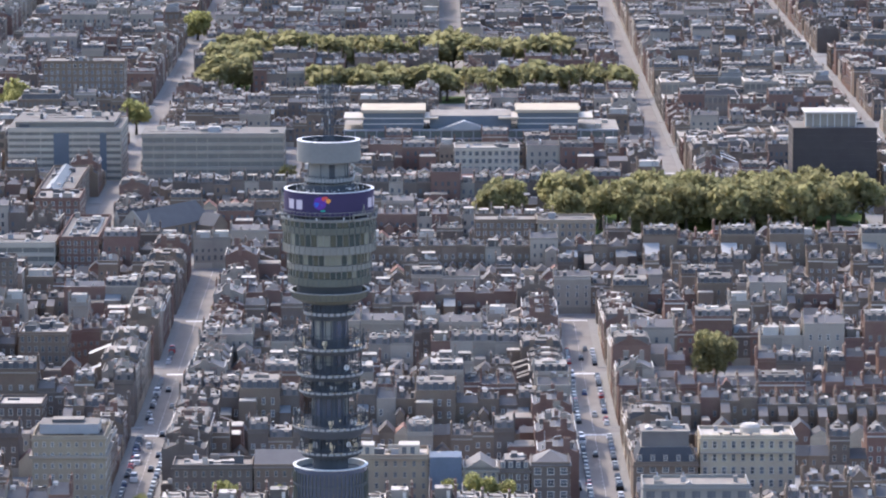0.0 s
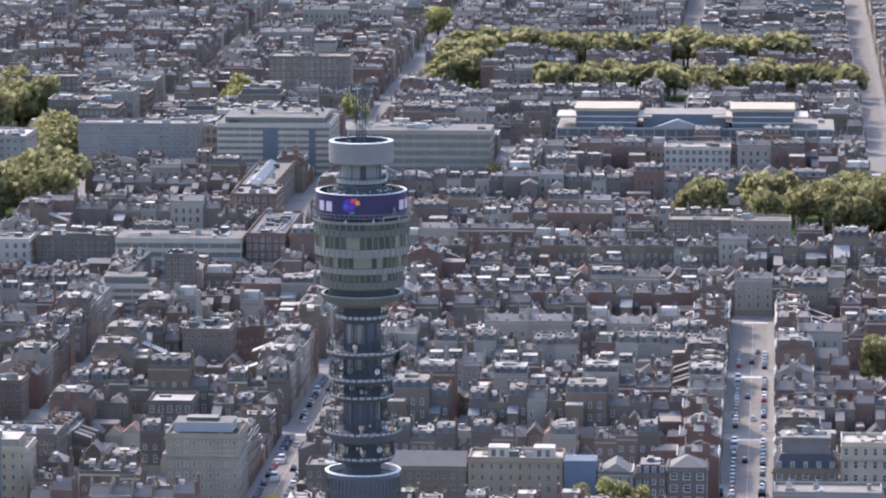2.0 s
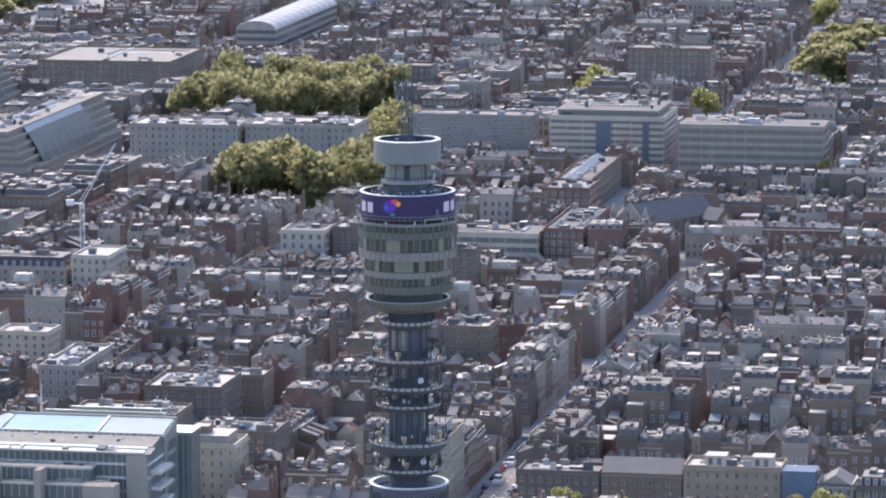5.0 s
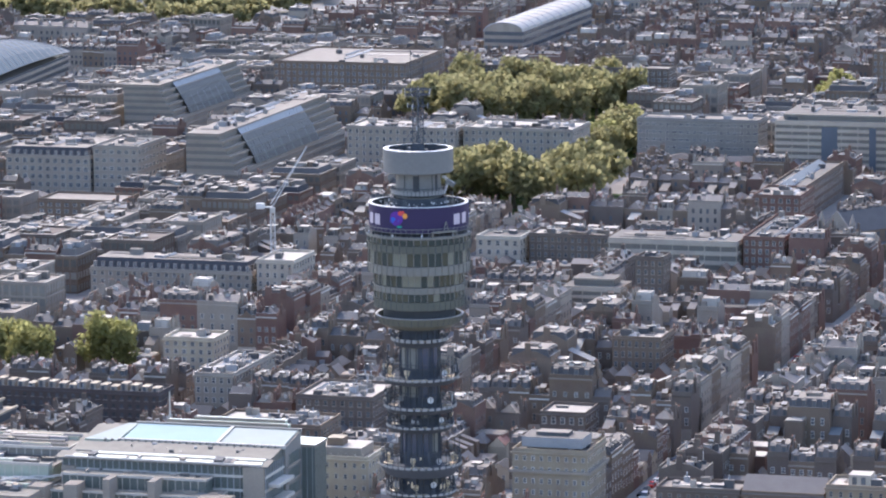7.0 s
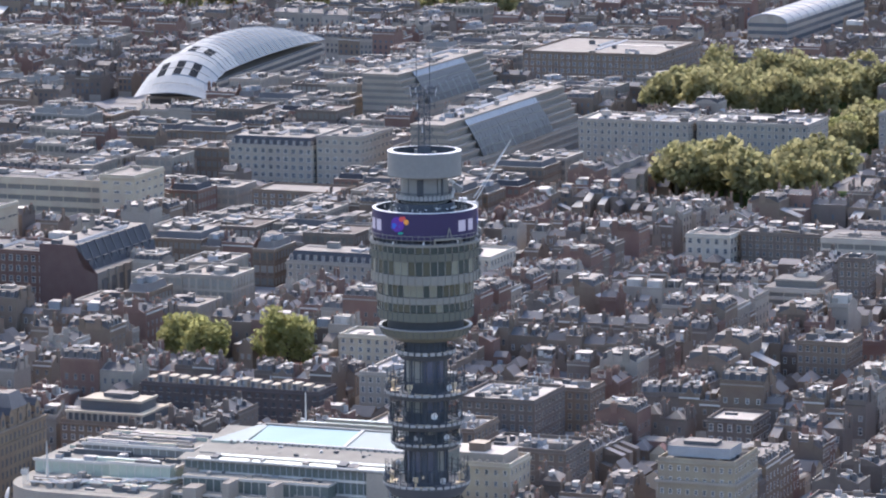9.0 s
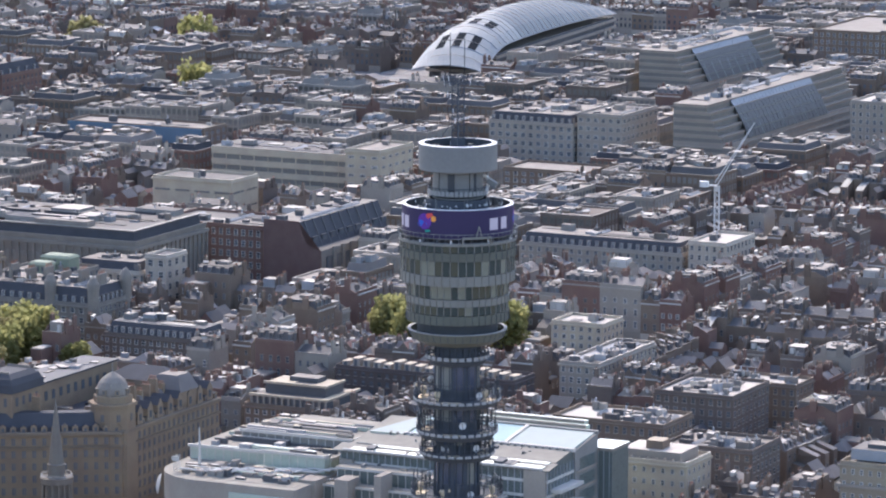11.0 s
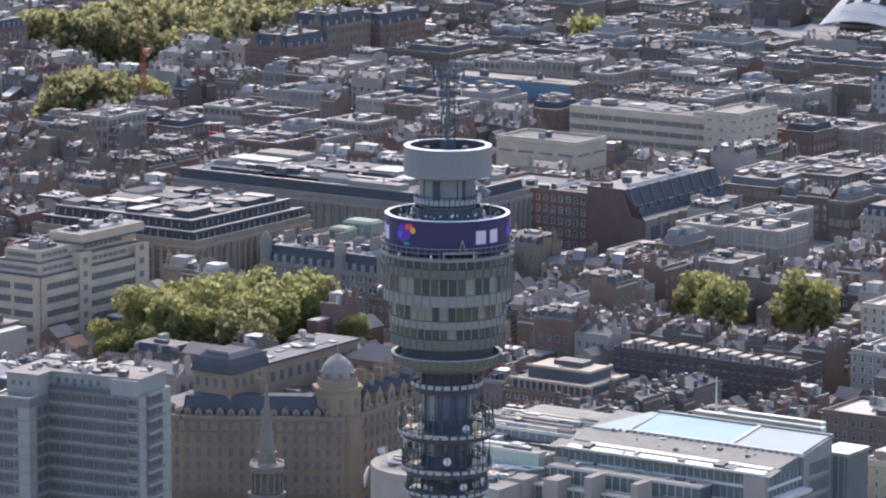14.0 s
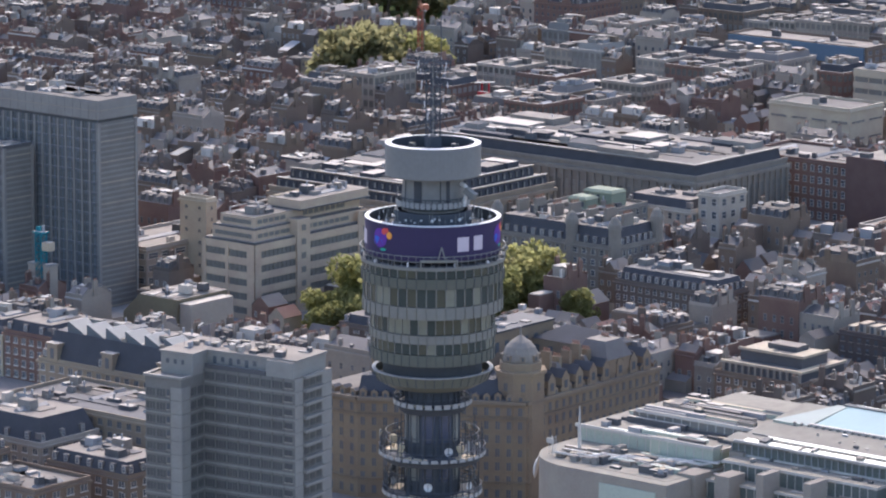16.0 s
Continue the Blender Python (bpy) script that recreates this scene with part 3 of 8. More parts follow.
# ---- named large buildings ----
def win_mesh(w, h, frame_m, bars=1, pane=GLASS):
    s = Shape()
    s.box(-w / 2, w / 2, -0.08, 0.0, 0, h, frame_m)
    n = bars + 1
    for k in range(n):
        x0, x1 = -w / 2 + 0.1 + k * (w - 0.1) / n, -w / 2 + (k + 1) * (w - 0.1) / n
        s.face([(x0, -0.09, 0.1), (x1, -0.09, 0.1), (x1, -0.09, h - 0.1), (x0, -0.09, h - 0.1)], pane)
    s.box(-w / 2 - 0.12, w / 2 + 0.12, -0.25, 0.0, -0.16, 0, frame_m if frame_m != DMETAL else STONE)
    return mesh_of("window", s)


def clutter(root, rng, x0, x1, y0, y1, z, n, big=1.0, joined=False):
    """Plant rooms, ducts and vents on a flat roof; farther off they are joined."""
    heap = Shape()

    def place(name, s):
        if joined:
            heap.add(s)
        else:
            part(name, s, root)

    for _ in range(n):
        w, d, h = rng.uniform(0.8, 4) * big, rng.uniform(0.8, 3.2) * big, rng.uniform(0.5, 2.4)
        x, y = rng.uniform(x0, max(x0 + 0.1, x1 - w)), rng.uniform(y0, max(y0 + 0.1, y1 - d))
        m = rng.choice((GMETAL, LEAD, PALE, CONC, DMETAL, DMETAL))
        s = Shape().box(x, x + w, y, y + d, z, z + h, m, rng.choice((LEAD, PALE, ASPH)))
        if rng.random() < 0.4:
            s.tube((x + w / 2, y + d / 2, z + h), (x + w / 2, y + d / 2, z + h + 1.2), 0.25, GMETAL, 8)
        place("plant_room" if w * d > 6 else "vent", s)
    for _ in range(n // 4):
        ln, w = rng.uniform(0.3, 0.8) * (y1 - y0), rng.uniform(1.0, 2.4)
        x, y = rng.uniform(x0, max(x0 + 0.1, x1 - w)), rng.uniform(y0, y1 - ln)
        place("roof_light", Shape().gable(x, x + w, y, y + ln, z + 0.3, 0.55, rng.choice((RLIGHT, ZINC, PALE)), GMETAL, "y", 0).box(x, x + w, y, y + ln, z, z + 0.3, GMETAL))
    for _ in range(n // 3):
        ln, d = rng.uniform(0.2, 0.6) * (x1 - x0), rng.uniform(2, 6)
        x, y = rng.uniform(x0, x1 - ln), rng.uniform(y0, max(y0 + 0.1, y1 - d))
        place("roof_panel", Shape().box(x, x + ln, y, y + d, z, z + 0.25, rng.choice((ASPH, LEAD, PALE, DSLATE, ASPH))))
    if joined and heap.f:
        tagged(part("roof_plant", heap, root), kind="stuff")


def block(name, label, category, v0, v1, u0, u1, h, wall, floors, bays, sides=None, roof=LEAD, win=(0.5, 0.58), frame_m=WHITE, top="flat", plant=6, parapet=0.9, base=None, seed=1, turn=0.0, cornice=True, bars=1, mh=4.2, dormers=1):
    """A building with its own windows on the walls that face the tower's side and the north."""
    rng = random.Random(seed)
    BUILT.append((v0 - 1, v1 + 1, u0 - 1, u1 + 1)), LOW.append((v0, v1, u0 - 24, u0 - 1))
    w, d, h = v1 - v0, u1 - u0, h * 0.93
    root = thing(name, at((v0 + v1) / 2, u0, 0, turn), label, category)
    x0, x1 = -w / 2, w / 2
    body = Shape().box(x0, x1, 0, d, 0, h, wall, roof)
    part("wall", body, root)
    if parapet:
        p = Shape()
        for a in ((x0, x1, 0, 0.35), (x0, x1, d - 0.35, d), (x0, x0 + 0.35, 0.35, d - 0.35), (x1 - 0.35, x1, 0.35, d - 0.35)):
            p.box(*a, h, h + parapet, wall, PALE if wall in (STUCCO, STONE, CREAM) else None)
        part("parapet", p, root)
    if cornice:
        part("cornice", Shape().box(x0 - 0.5, x1 + 0.5, -0.5, 0, h - 0.6, h - 0.05, wall, under=True).box(x1, x1 + 0.5, 0, d, h - 0.6, h - 0.05, wall, under=True), root)
    fh = h / floors
    bw = w / bays
    wm = win_mesh(bw * win[0], fh * win[1], frame_m, bars)
    single = u0 < 400  # farther off, a storey's windows are one mesh
    for f in range(floors):
        z = f * fh + fh * 0.22
        if single:
            for k in range(bays):
                part("window", wm, root, mtx=pose(x0 + (k + 0.5) * bw, 0, z))
        else:
            strip = Shape()
            for k in range(bays):
                strip.window(x0 + (k + 0.5) * bw, z, bw * win[0], fh * win[1], 0, frame_m, False, True)
            tagged(part("window_strip", strip, root), kind="stuff")
    nb = sides if sides is not None else max(2, round(d / bw))
    sw = d / max(nb, 1)
    sm = wm if abs(sw - bw) < 0.6 else win_mesh(sw * win[0], fh * win[1], frame_m, bars)
    for f in range(floors if nb else 0):
        z = f * fh + fh * 0.22
        if single:
            for k in range(nb):
                part("window", sm, root, mtx=pose(x1, (k + 0.5) * sw, z, 0, 0, 90))
        else:
            strip = Shape()
            for k in range(nb):
                strip.window((k + 0.5) * sw, z, sw * win[0], fh * win[1], 0, frame_m, False, True)
            tagged(part("window_strip", strip, root, mtx=pose(x1, 0, 0, 0, 0, 90)), kind="stuff")
    if base is not None:
        part("ground_storey", Shape().box(x0 - 0.15, x1 + 0.15, -0.15, 0, 0, fh * 1.02, base), root)
    if top == "flat":
        clutter(root, rng, x0 + 1.5, x1 - 1.5, 1.5, d - 1.5, h, plant, joined=u0 > 440)
    elif top == "mansard":
        part("roof", Shape().box(x0 + 0.4, x1 - 0.4, 0.4, d - 0.4, h, h + mh, HSLATE, roof, dx=mh * 0.38, dy=mh * 0.38), root)
        dm = mesh_of("dormer", Shape().box(-0.75, 0.75, -0.2, 1.6, 0, 1.9, SLATE, LEAD).window(0, 0.2, 1.1, 1.5, -0.2, sill=False))
        for k in range(0, bays, dormers):
            part("dormer", dm, root, mtx=pose(x0 + (k + 0.5) * bw, 0.9, h + 0.9))
        for k in range(0, nb, dormers):
            part("dormer", dm, root, mtx=pose(x1 - 0.9, (k + 0.5) * sw, h + 0.9, 0, 0, 90))
        clutter(root, rng, x0 + 3, x1 - 3, 3, d - 3, h + mh, plant, 1.3, u0 > 440)
    elif top == "gable":
        part("roof", Shape().gable(x0, x1, 0, d, h, min(w, d) * 0.32, roof, wall, "x" if w > d else "y"), root)
    elif top == "hip":
        part("roof", Shape().hip(x0 - 0.3, x1 + 0.3, -0.3, d + 0.3, h, min(w, d) * 0.3, roof), root)
    return root


def banded(name, label, v0, v1, u0, u1, h, floors, band, glass=BLINDS, roof=LEAD, plant=6, seed=2, bays=14, depth=0.35, share=0.45, turn=0.0, steps=0):
    """An office block with bands of wall between strips of window."""
    rng = random.Random(seed)
    BUILT.append((v0 - 1, v1 + 1, u0 - 1, u1 + 1)), LOW.append((v0, v1, u0 - 24, u0 - 1))
    h *= 0.93
    w, d, fh = v1 - v0, u1 - u0, h / floors
    root = thing(name, at((v0 + v1) / 2, u0, 0, turn), label, "building")
    x0, x1 = -w / 2, w / 2
    part("glazed_core", Shape().box(x0, x1, 0, d, 0, h, glass, roof), root)
    for f in range(floors + 1):
        z0 = f * fh - fh * share / 2
        part("wall_band", Shape().box(x0 - depth, x1 + depth, -depth, d + depth, max(0.0, z0), z0 + fh * share + (0.5 if f == floors else 0), band, ASPH if f == floors else roof, under=True), root)
    mm = mesh_of("mullion", Shape().box(-0.14, 0.14, -depth * 0.7, 0.02, 0, h, band))
    bays = bays if u0 < 700 else bays // 2
    sb = max(2, round(d / (w / bays)))
    spots = [pose(x0 + w * k / bays, 0, 0) for k in range(bays + 1)] + [pose(x1, d * k / sb, 0, 0, 0, 90) for k in range(sb + 1)]
    if u0 < 700:
        for m in spots:
            part("mullion", mm, root, mtx=m)
    else:
        strip = Shape()
        for m in spots:
            strip.add(Shape().box(-0.14, 0.14, -depth * 0.7, 0.02, 0, h, band).moved(m))
        tagged(part("mullion_strip", strip, root), kind="stuff")
    clutter(root, rng, x0 + 2, x1 - 2, 2, d - 2, h + 0.5 + fh * share / 2, plant, 1.4, u0 > 440)
    for k in range(steps):
        g = 3.0 + 3.0 * k
        z = h + fh * share / 2 + 0.5 + 2.6 * k
        part("set_back_storey", Shape().box(x0 + g, x1 - g, g, d - g, z, z + 2.1, glass).box(x0 + g - 0.4, x1 - g + 0.4, g - 0.4, d - g + 0.4, z + 2.1, z + 2.6, band, ASPH, under=True), root)
        clutter(root, rng, x0 + g + 1, x1 - g - 1, g + 1, d - g - 1, z + 2.6, plant, 1.2, u0 > 440)
    return root


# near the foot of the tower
BISCUIT = len(MATS)
MATS.append(mat("biscuit_stone", (0.305, 0.25, 0.18), 0.8, vary=0.1, stain=0.5))
ob1 = block("office_block", "pale stone office block with small square windows and flat roof", "building", -96.8, -75.8, 418.9, 440, 23.6, BISCUIT, 7, 9, 8, win=(0.42, 0.45), plant=4, roof=ASPH, seed=3)
part("balcony_ledge", Shape().box(-11.4, 11.4, -0.7, 21.7, 16.2, 17.0, STONE, LEAD, under=True), ob1)
part("roof_box", Shape().box(-8.5, 8.5, 2.5, 13, 22.8, 25.6, GMETAL, ASPH), ob1), part("roof_box", Shape().box(-5, 4, 5, 10, 25.6, 26.6, DMETAL, LEAD), ob1)
for k in range(6):
    part("roof_frame", Shape().box(-9.5, 9.5, 14 + 1.2 * k, 14.4 + 1.2 * k, 23.4, 23.8, PALE, under=True), ob1)
rb = block("roof_storey_block", "cream stone corner building with rows of small windows", "building", -157, -136, 413, 429, 20, CREAM, 6, 8, 5, plant=3, roof=LEAD, seed=4, win=(0.4, 0.45))
part("set_back_storey", Shape().box(-8.5, 8, 2, 13.5, 18.6, 21.4, STONE, PALE), rb), part("roof_box", Shape().box(-2.5, 2, 4, 9, 21.4, 23.6, BROWN, CREAM), rb)
for k in range(9):
    part("post", Shape().box(-10 + 2.3 * k, -9.4 + 2.3 * k, 0.2, 0.8, 18.6, 20.0, STONE), rb)
ab = block("apartment_building", "cream rendered apartment building with a pale flat roof", "building", 96, 123.5, 431.9, 447.3, 20.5, CREAM, 5, 10, 5, plant=5, roof=PALE, seed=5)
part("roof_drum", Shape().lathe([(3, 19), (3, 21.5), (2.2, 22.3), (0, 22.3)], PALE, 16, 1, 6), ab), part("balcony", Shape().box(-13.8, 13.8, -1.2, 0, 14.6, 15.0, STONE, under=True), ab)
for k in range(9):
    part("roof_slab", Shape().box(-13 + 2.9 * k, -11 + 2.9 * k, 0.6, 4, 19.1, 19.6 + 0.3 * (k % 3), CREAM), ab)
mb = block("mansion_block", "brick mansion block with a dark slate mansard roof and white dormers", "building", 76.5, 95.2, 430, 448, 12.5, BROWN, 4, 5, 5, top="mansard", plant=0, seed=6, mh=4.8)
part("upper_storey", Shape().box(-6.8, 6.8, 3.5, 14, 16.4, 20.6, SLATE, LEAD), mb), part("roof_edge", Shape().box(-7.2, 7.2, 3.1, 14.4, 20.6, 21.0, CONC, LEAD, under=True), mb)
clutter(mb, random.Random(3), -6, 6, 4, 13, 21.0, 7)
block("flat_roofed_block", "cream brick block with a plain flat roof and large dark windows", "building", 76.8, 106.4, 376.5, 390.8, 17, CONC, 4, 7, 4, frame_m=DMETAL, roof=LEAD, plant=5, seed=7, win=(0.55, 0.5))
# by the church


def slab_block():
    """Tall slab of flats and studios, set askew to the streets, with a projecting bay at one end."""
    rng = random.Random(8)
    wb, proj, w, d, h, top, fl = 9.6, 8.8, 33.4, 15.0, 42.4, 41.3, 14
    fh, y1 = h / fl, proj + d
    BUILT.append((-312, -268, 268, 300))
    root = thing("slab_block", at(-306.4, 271.0, 0, 8.5), "tall grey concrete slab block with glazed bays and pale panels", "building")
    panel = len(MATS)
    MATS.append(mat("pale_concrete_panel", (0.262, 0.248, 0.218), 0.8, vary=0.1, stain=0.4))
    body = part("wall", Shape().box(0, w, proj, y1, 0, h, SLABWALL, LEAD), root)
    bay = part("end_bay", Shape().box(0, wb, 0, proj, 0, top, SLABWALL, LEAD), root)
    wide, tall = win_mesh(2.5, fh * 0.6, SLABWALL, 2, SLOPEG), win_mesh(2.75, fh * 0.62, SLABWALL, 3, SLOPEG)
    slot, low = win_mesh(0.75, fh * 0.45, DMETAL, 0, GLASS), win_mesh(2.0, fh * 0.42, DMETAL, 1, SLOPEG)
    panes = win_mesh(2.2, fh * 0.62, SLABWALL, 2, SLOPEG)
    n = 7
    bw = (w - wb - 3.0) / n
    for f in range(fl):
        z = f * fh
        if f < fl - 1 or top - z > fh * 0.8:
            for x in (1.5, 4.2):
                part("window", wide, bay, mtx=pose(x, 0, z + 0.6))
            part("window", slot, bay, mtx=pose(6.1, 0, z + 1.0))
            part("blank_panel", Shape().box(6.8, wb + 0.12, -0.12, 0, z + 0.12, z + fh - 0.05, panel), bay), part("blank_panel", Shape().box(wb, wb + 0.12, 0.01, 3.2, z + 0.12, z + fh - 0.05, panel), bay)
            for y in (4.6, 7.2):
                part("window", panes, bay, mtx=pose(wb, y, z + 0.6, 0, 0, 90))
            part("floor_band", Shape().box(-0.15, 6.7, -0.3, 0, z - 0.15, z + 0.2, panel, under=True), bay), part("floor_band", Shape().box(wb, wb + 0.3, 3.3, proj, z - 0.15, z + 0.2, panel, under=True), bay)
        for k in range(n):
            part("window", tall, body, mtx=pose(wb + (k + 0.5) * bw, proj, z + 0.5))
        part("window", low, body, mtx=pose(w - 1.6, proj, z + 1.0))
        part("floor_band", Shape().box(wb + 0.3, w, proj - 0.25, proj, z - 0.2, z + 0.22, panel, under=True), body)
        for ya, yb in ((proj + 0.1, proj + 3.2), (y1 - 4.0, y1 - 0.1)):
            part("blank_panel", Shape().box(w, w + 0.12, ya, yb, z + 0.12, z + fh - 0.05, panel), body)
        for k in range(3):
            part("window", panes, body, mtx=pose(w, proj + 4.6 + 2.5 * k, z + 0.7, 0, 0, 90))
        part("balcony", Shape().box(w, w + 1.0, proj + 3.3, y1 - 4.1, z + fh - 0.4, z + fh + 0.25, panel, under=True), body)
    for k in range(n + 1):
        x = wb + 0.15 + k * bw
        part("pier", Shape().box(x - 0.12, x + 0.12, proj - 0.2, proj, 0, h, SLABWALL), body)
    part("bay_rim", Shape().box(-0.4, wb + 0.4, -0.4, 0.3, top, top + 0.5, panel, PALE, under=True).box(wb, wb + 0.4, 0.3, 3.6, top, top + 0.5, panel, PALE, under=True).box(-0.4, 0.2, 0.3, proj, top, top + 0.5, panel, PALE, under=True), bay)
    # roof storey stepping out over the bay
    st = part("roof_storey", Shape().box(1.2, wb, proj - 4.4, y1 - 3, top, 46.0, panel, LEAD).box(wb, w - 0.6, proj + 1.3, y1 - 1.5, h, 46.0, panel, LEAD).box(w - 7.5, w - 0.4, proj + 0.1, proj + 1.3, h, 46.0, panel, LEAD), root)
    part("roof_edge", Shape().box(0.9, wb + 0.3, proj - 4.7, y1 - 2.7, 46.0, 46.4, panel, LEAD, under=True).box(wb + 0.3, w - 0.2, proj + 1.0, y1 - 1.2, 46.0, 46.4, panel, LEAD, under=True), st)
    part("terrace_rail", Shape().box(wb + 0.3, w - 7.6, proj - 0.1, proj + 0.1, h, h + 1.1, DMETAL, GMETAL), root)
    for k in range(3):
        part("roof_window", Shape().box(2.6 + 2.0 * k, 3.4 + 2.0 * k, proj - 4.46, proj - 4.4, 43.6, 44.6, GLASS), st)
    for k in range(6):
        x = wb + 1.6 + 2.1 * k
        part("roof_window", Shape().box(x, x + 0.9, proj + 1.24, proj + 1.3, 43.4 + 0.5 * (k % 2), 45.0, GLASS), st)
    for k in range(46):
        x = rng.uniform(2, w - 3)
        y, q = rng.uniform(proj - 3.5 if x < wb - 3 else proj + 1.6, y1 - 4.5), rng.uniform(0.25, 1.3)
        part("vent", Shape().box(x, x + rng.uniform(0.5, 2.4), y, y + rng.uniform(0.5, 1.8), 46.4, 46.4 + q, rng.choice((PALE, LEAD, DMETAL, GMETAL, DMETAL)), rng.choice((PALE, LEAD, CREAM))), root)
    for k in range(9):
        x = rng.uniform(1.5, w - 2)
        part("aerial", Shape().tube((x, proj + 3, 46), (x, proj + 3, 46 + rng.uniform(1.5, 3.5)), 0.05, GMETAL, 4), root)


slab_block()


def grand_hotel():
    """Brown brick and stone hotel with a corner tower under a dome."""
    rng = random.Random(11)
    h = 26.0
    foot = [(-333, 415), (-297, 437), (-297, 492), (-350, 492), (-350, 415)]
    BUILT.append((-323.5, -271.5, 341.2, 414.4))
    root = thing("grand_hotel", at(-272.9, 363.6) @ Matrix.Diagonal((0.94, 0.94, 0.93, 1)) @ pose(297, -437, 0), "grand yellow-brown brick hotel with slate roofs and a domed tower", "hotel")
    hotel_brick = len(MATS)
    MATS.append(mat("hotel_brick", (0.25, 0.188, 0.127), 0.8, vary=0.05, stain=0.5)), MATS.append(mat("hotel_stone", (0.225, 0.175, 0.125), 0.85, vary=0.1, stain=0.6))
    hotel_stone = hotel_brick + 1
    part("wall", Shape().solid([(x, y, 0) for x, y in foot], [(x, y, h) for x, y in foot], hotel_brick, ASPH), root)
    wm = win_mesh(1.2, 2.2, hotel_brick)
    for (xa, ya), (xb, yb), n in ((foot[0], foot[1], 15), (foot[1], foot[2], 20), (foot[4], foot[0], 5)):
        ln = math.hypot(xb - xa, yb - ya)
        ang = math.degrees(math.atan2(yb - ya, xb - xa))
        for f in range(7):
            for k in range(n):
                part("window", wm, root, mtx=pose(xa, ya, 0, 0, 0, ang) @ pose((k + 0.5) * ln / n, 0, 1.2 + f * 3.5))
        for z, e, t in ((h - 0.9, 0.8, 0.9), (h - 4.6, 0.45, 0.4), (5.0, 0.4, 0.5)):
            part("cornice", Shape().box(0, ln, -e, 0, z, z + t, hotel_stone, under=True).moved(pose(xa, ya, 0, 0, 0, ang)), root)
        # stone dormers along the eaves
        dm = mesh_of("dormer", Shape().box(-1.0, 1.0, 0.3, 2.6, 0, 2.4, hotel_brick).gable(-1.1, 1.1, 0.3, 3.2, 2.4, 1.0, HSLATE, hotel_brick, "y", 0.1).box(-0.45, 0.45, 0.24, 0.3, 0.5, 1.9, GLASS))
        for k in range(0, n):
            part("dormer", dm, root, mtx=pose(xa, ya, h, 0, 0, ang) @ pose((k + 0.5) * ln / n, 0, -0.3) @ Matrix.Diagonal((0.85, 1, 0.62 + 0.12 * (k % 3 == 0), 1)))
        if ln > 20:
            part("slate_roof", Shape().box(0, ln, 0.9, 11, h, h + 4.6, HSLATE, HSLATE, dx=0.5, dy=3).moved(pose(xa, ya, 0, 0, 0, ang)), root)
    # corner tower and dome
    cx, cy = -302, 441
    part("corner_tower", Shape().lathe([(6.2, 0), (6.2, h + 6.5), (6.8, h + 6.5), (6.8, h + 7.3), (5.4, h + 7.3), (5.4, h + 9.2), (5.0, h + 9.4)], hotel_brick, 8, cx, cy, 22.5), root)
    for k in range(8):
        a = 45 * k
        part("tower_window", wm, root, mtx=pose(cx, cy, h + 3.5, 0, 0, a) @ pose(0, -5.75, -1.2))
    dome = part("dome", Shape().lathe([(4.5, h + 9), (4.6, h + 10.0), (4.3, h + 11.5), (3.6, h + 13.0), (2.5, h + 14.2), (1.2, h + 15.1), (0.3, h + 15.7), (0.0, h + 15.8)], LEAD, 16, cx, cy), root, "grey lead dome")
    part("finial", Shape().tube((cx, cy, h + 15.8), (cx, cy, h + 18), 0.25, LEAD, 6), dome)
    for k in range(8):
        a = radians(45 * k + 22.5)
        part("lucarne", Shape().box(-0.6, 0.6, -4.9, -3.4, h + 9.6, h + 11.2, hotel_stone, LEAD).box(-0.3, 0.3, -4.96, -4.9, h + 9.9, h + 10.9, GLASS).moved(pose(cx, cy, 0, 0, 0, 45 * k)), dome)
        part("dome_rib", Shape().tube((cx + 4.3 * math.cos(a), cy + 4.3 * math.sin(a), h + 9), (cx + 3.8 * math.cos(a), cy + 3.8 * math.sin(a), h + 12.6), 0.2, STONE, 4), dome)
    # pavilion with a steep slate roof and long roof behind
    pv = part("pavilion", Shape().box(-336, -324, 424, 440, h, h + 10.2, hotel_brick), root)
    for k in range(4):
        part("window", Shape().box(-335 + 2.8 * k, -334 + 2.8 * k, 423.92, 424, h + 6.4, h + 8.8, GLASS), pv), part("window", Shape().box(-324, -323.92, 426 + 3.4 * k, 427.2 + 3.4 * k, h + 6.4, h + 8.8, GLASS), pv)
    za = h + 10.2
    for g, hh, step in ((-0.5, 2.2, 0.35), (-0.15, 1.6, 0.8), (0.65, 1.2, 1.6)):
        part("pavilion_roof", Shape().box(-336 + g, -324 - g, 424 + g, 440 - g, za, za + hh, HSLATE, HSLATE, dx=step, dy=step), pv)
        za += hh
    for y in (426.3, 437.5):
        part("pavilion_crest", Shape().box(-333.7, -326.3, y, y + 0.2, za, za + 0.6, LEAD), pv)
    # ranges round a court behind the pavilion
    rg = part("rear_range", Shape().box(-338.2, -327, 440.2, 486, h, h + 9.2, hotel_brick, ASPH), root)
    part("roof_edge", Shape().box(-338.6, -326.6, 440.2, 486.4, h + 9.2, h + 9.7, HSLATE, DSLATE, under=True), rg)
    for k in range(11):
        part("range_window", Shape().box(-327, -326.92, 442 + 4.0 * k, 443.6 + 4.0 * k, h + 4.2, h + 6.8, GLASS), rg)
    for k in range(16):
        x, y = rng.uniform(-337.5, -330.5), rng.uniform(442, 483)
        part("roof_light", Shape().box(x, x + rng.uniform(0.8, 3), y, y + rng.uniform(1, 4), h + 9.7, h + 9.9 + rng.uniform(0, 0.7), rng.choice((GMETAL, LEAD, HSLATE)), rng.choice((PALE, LEAD, HSLATE))), rg)
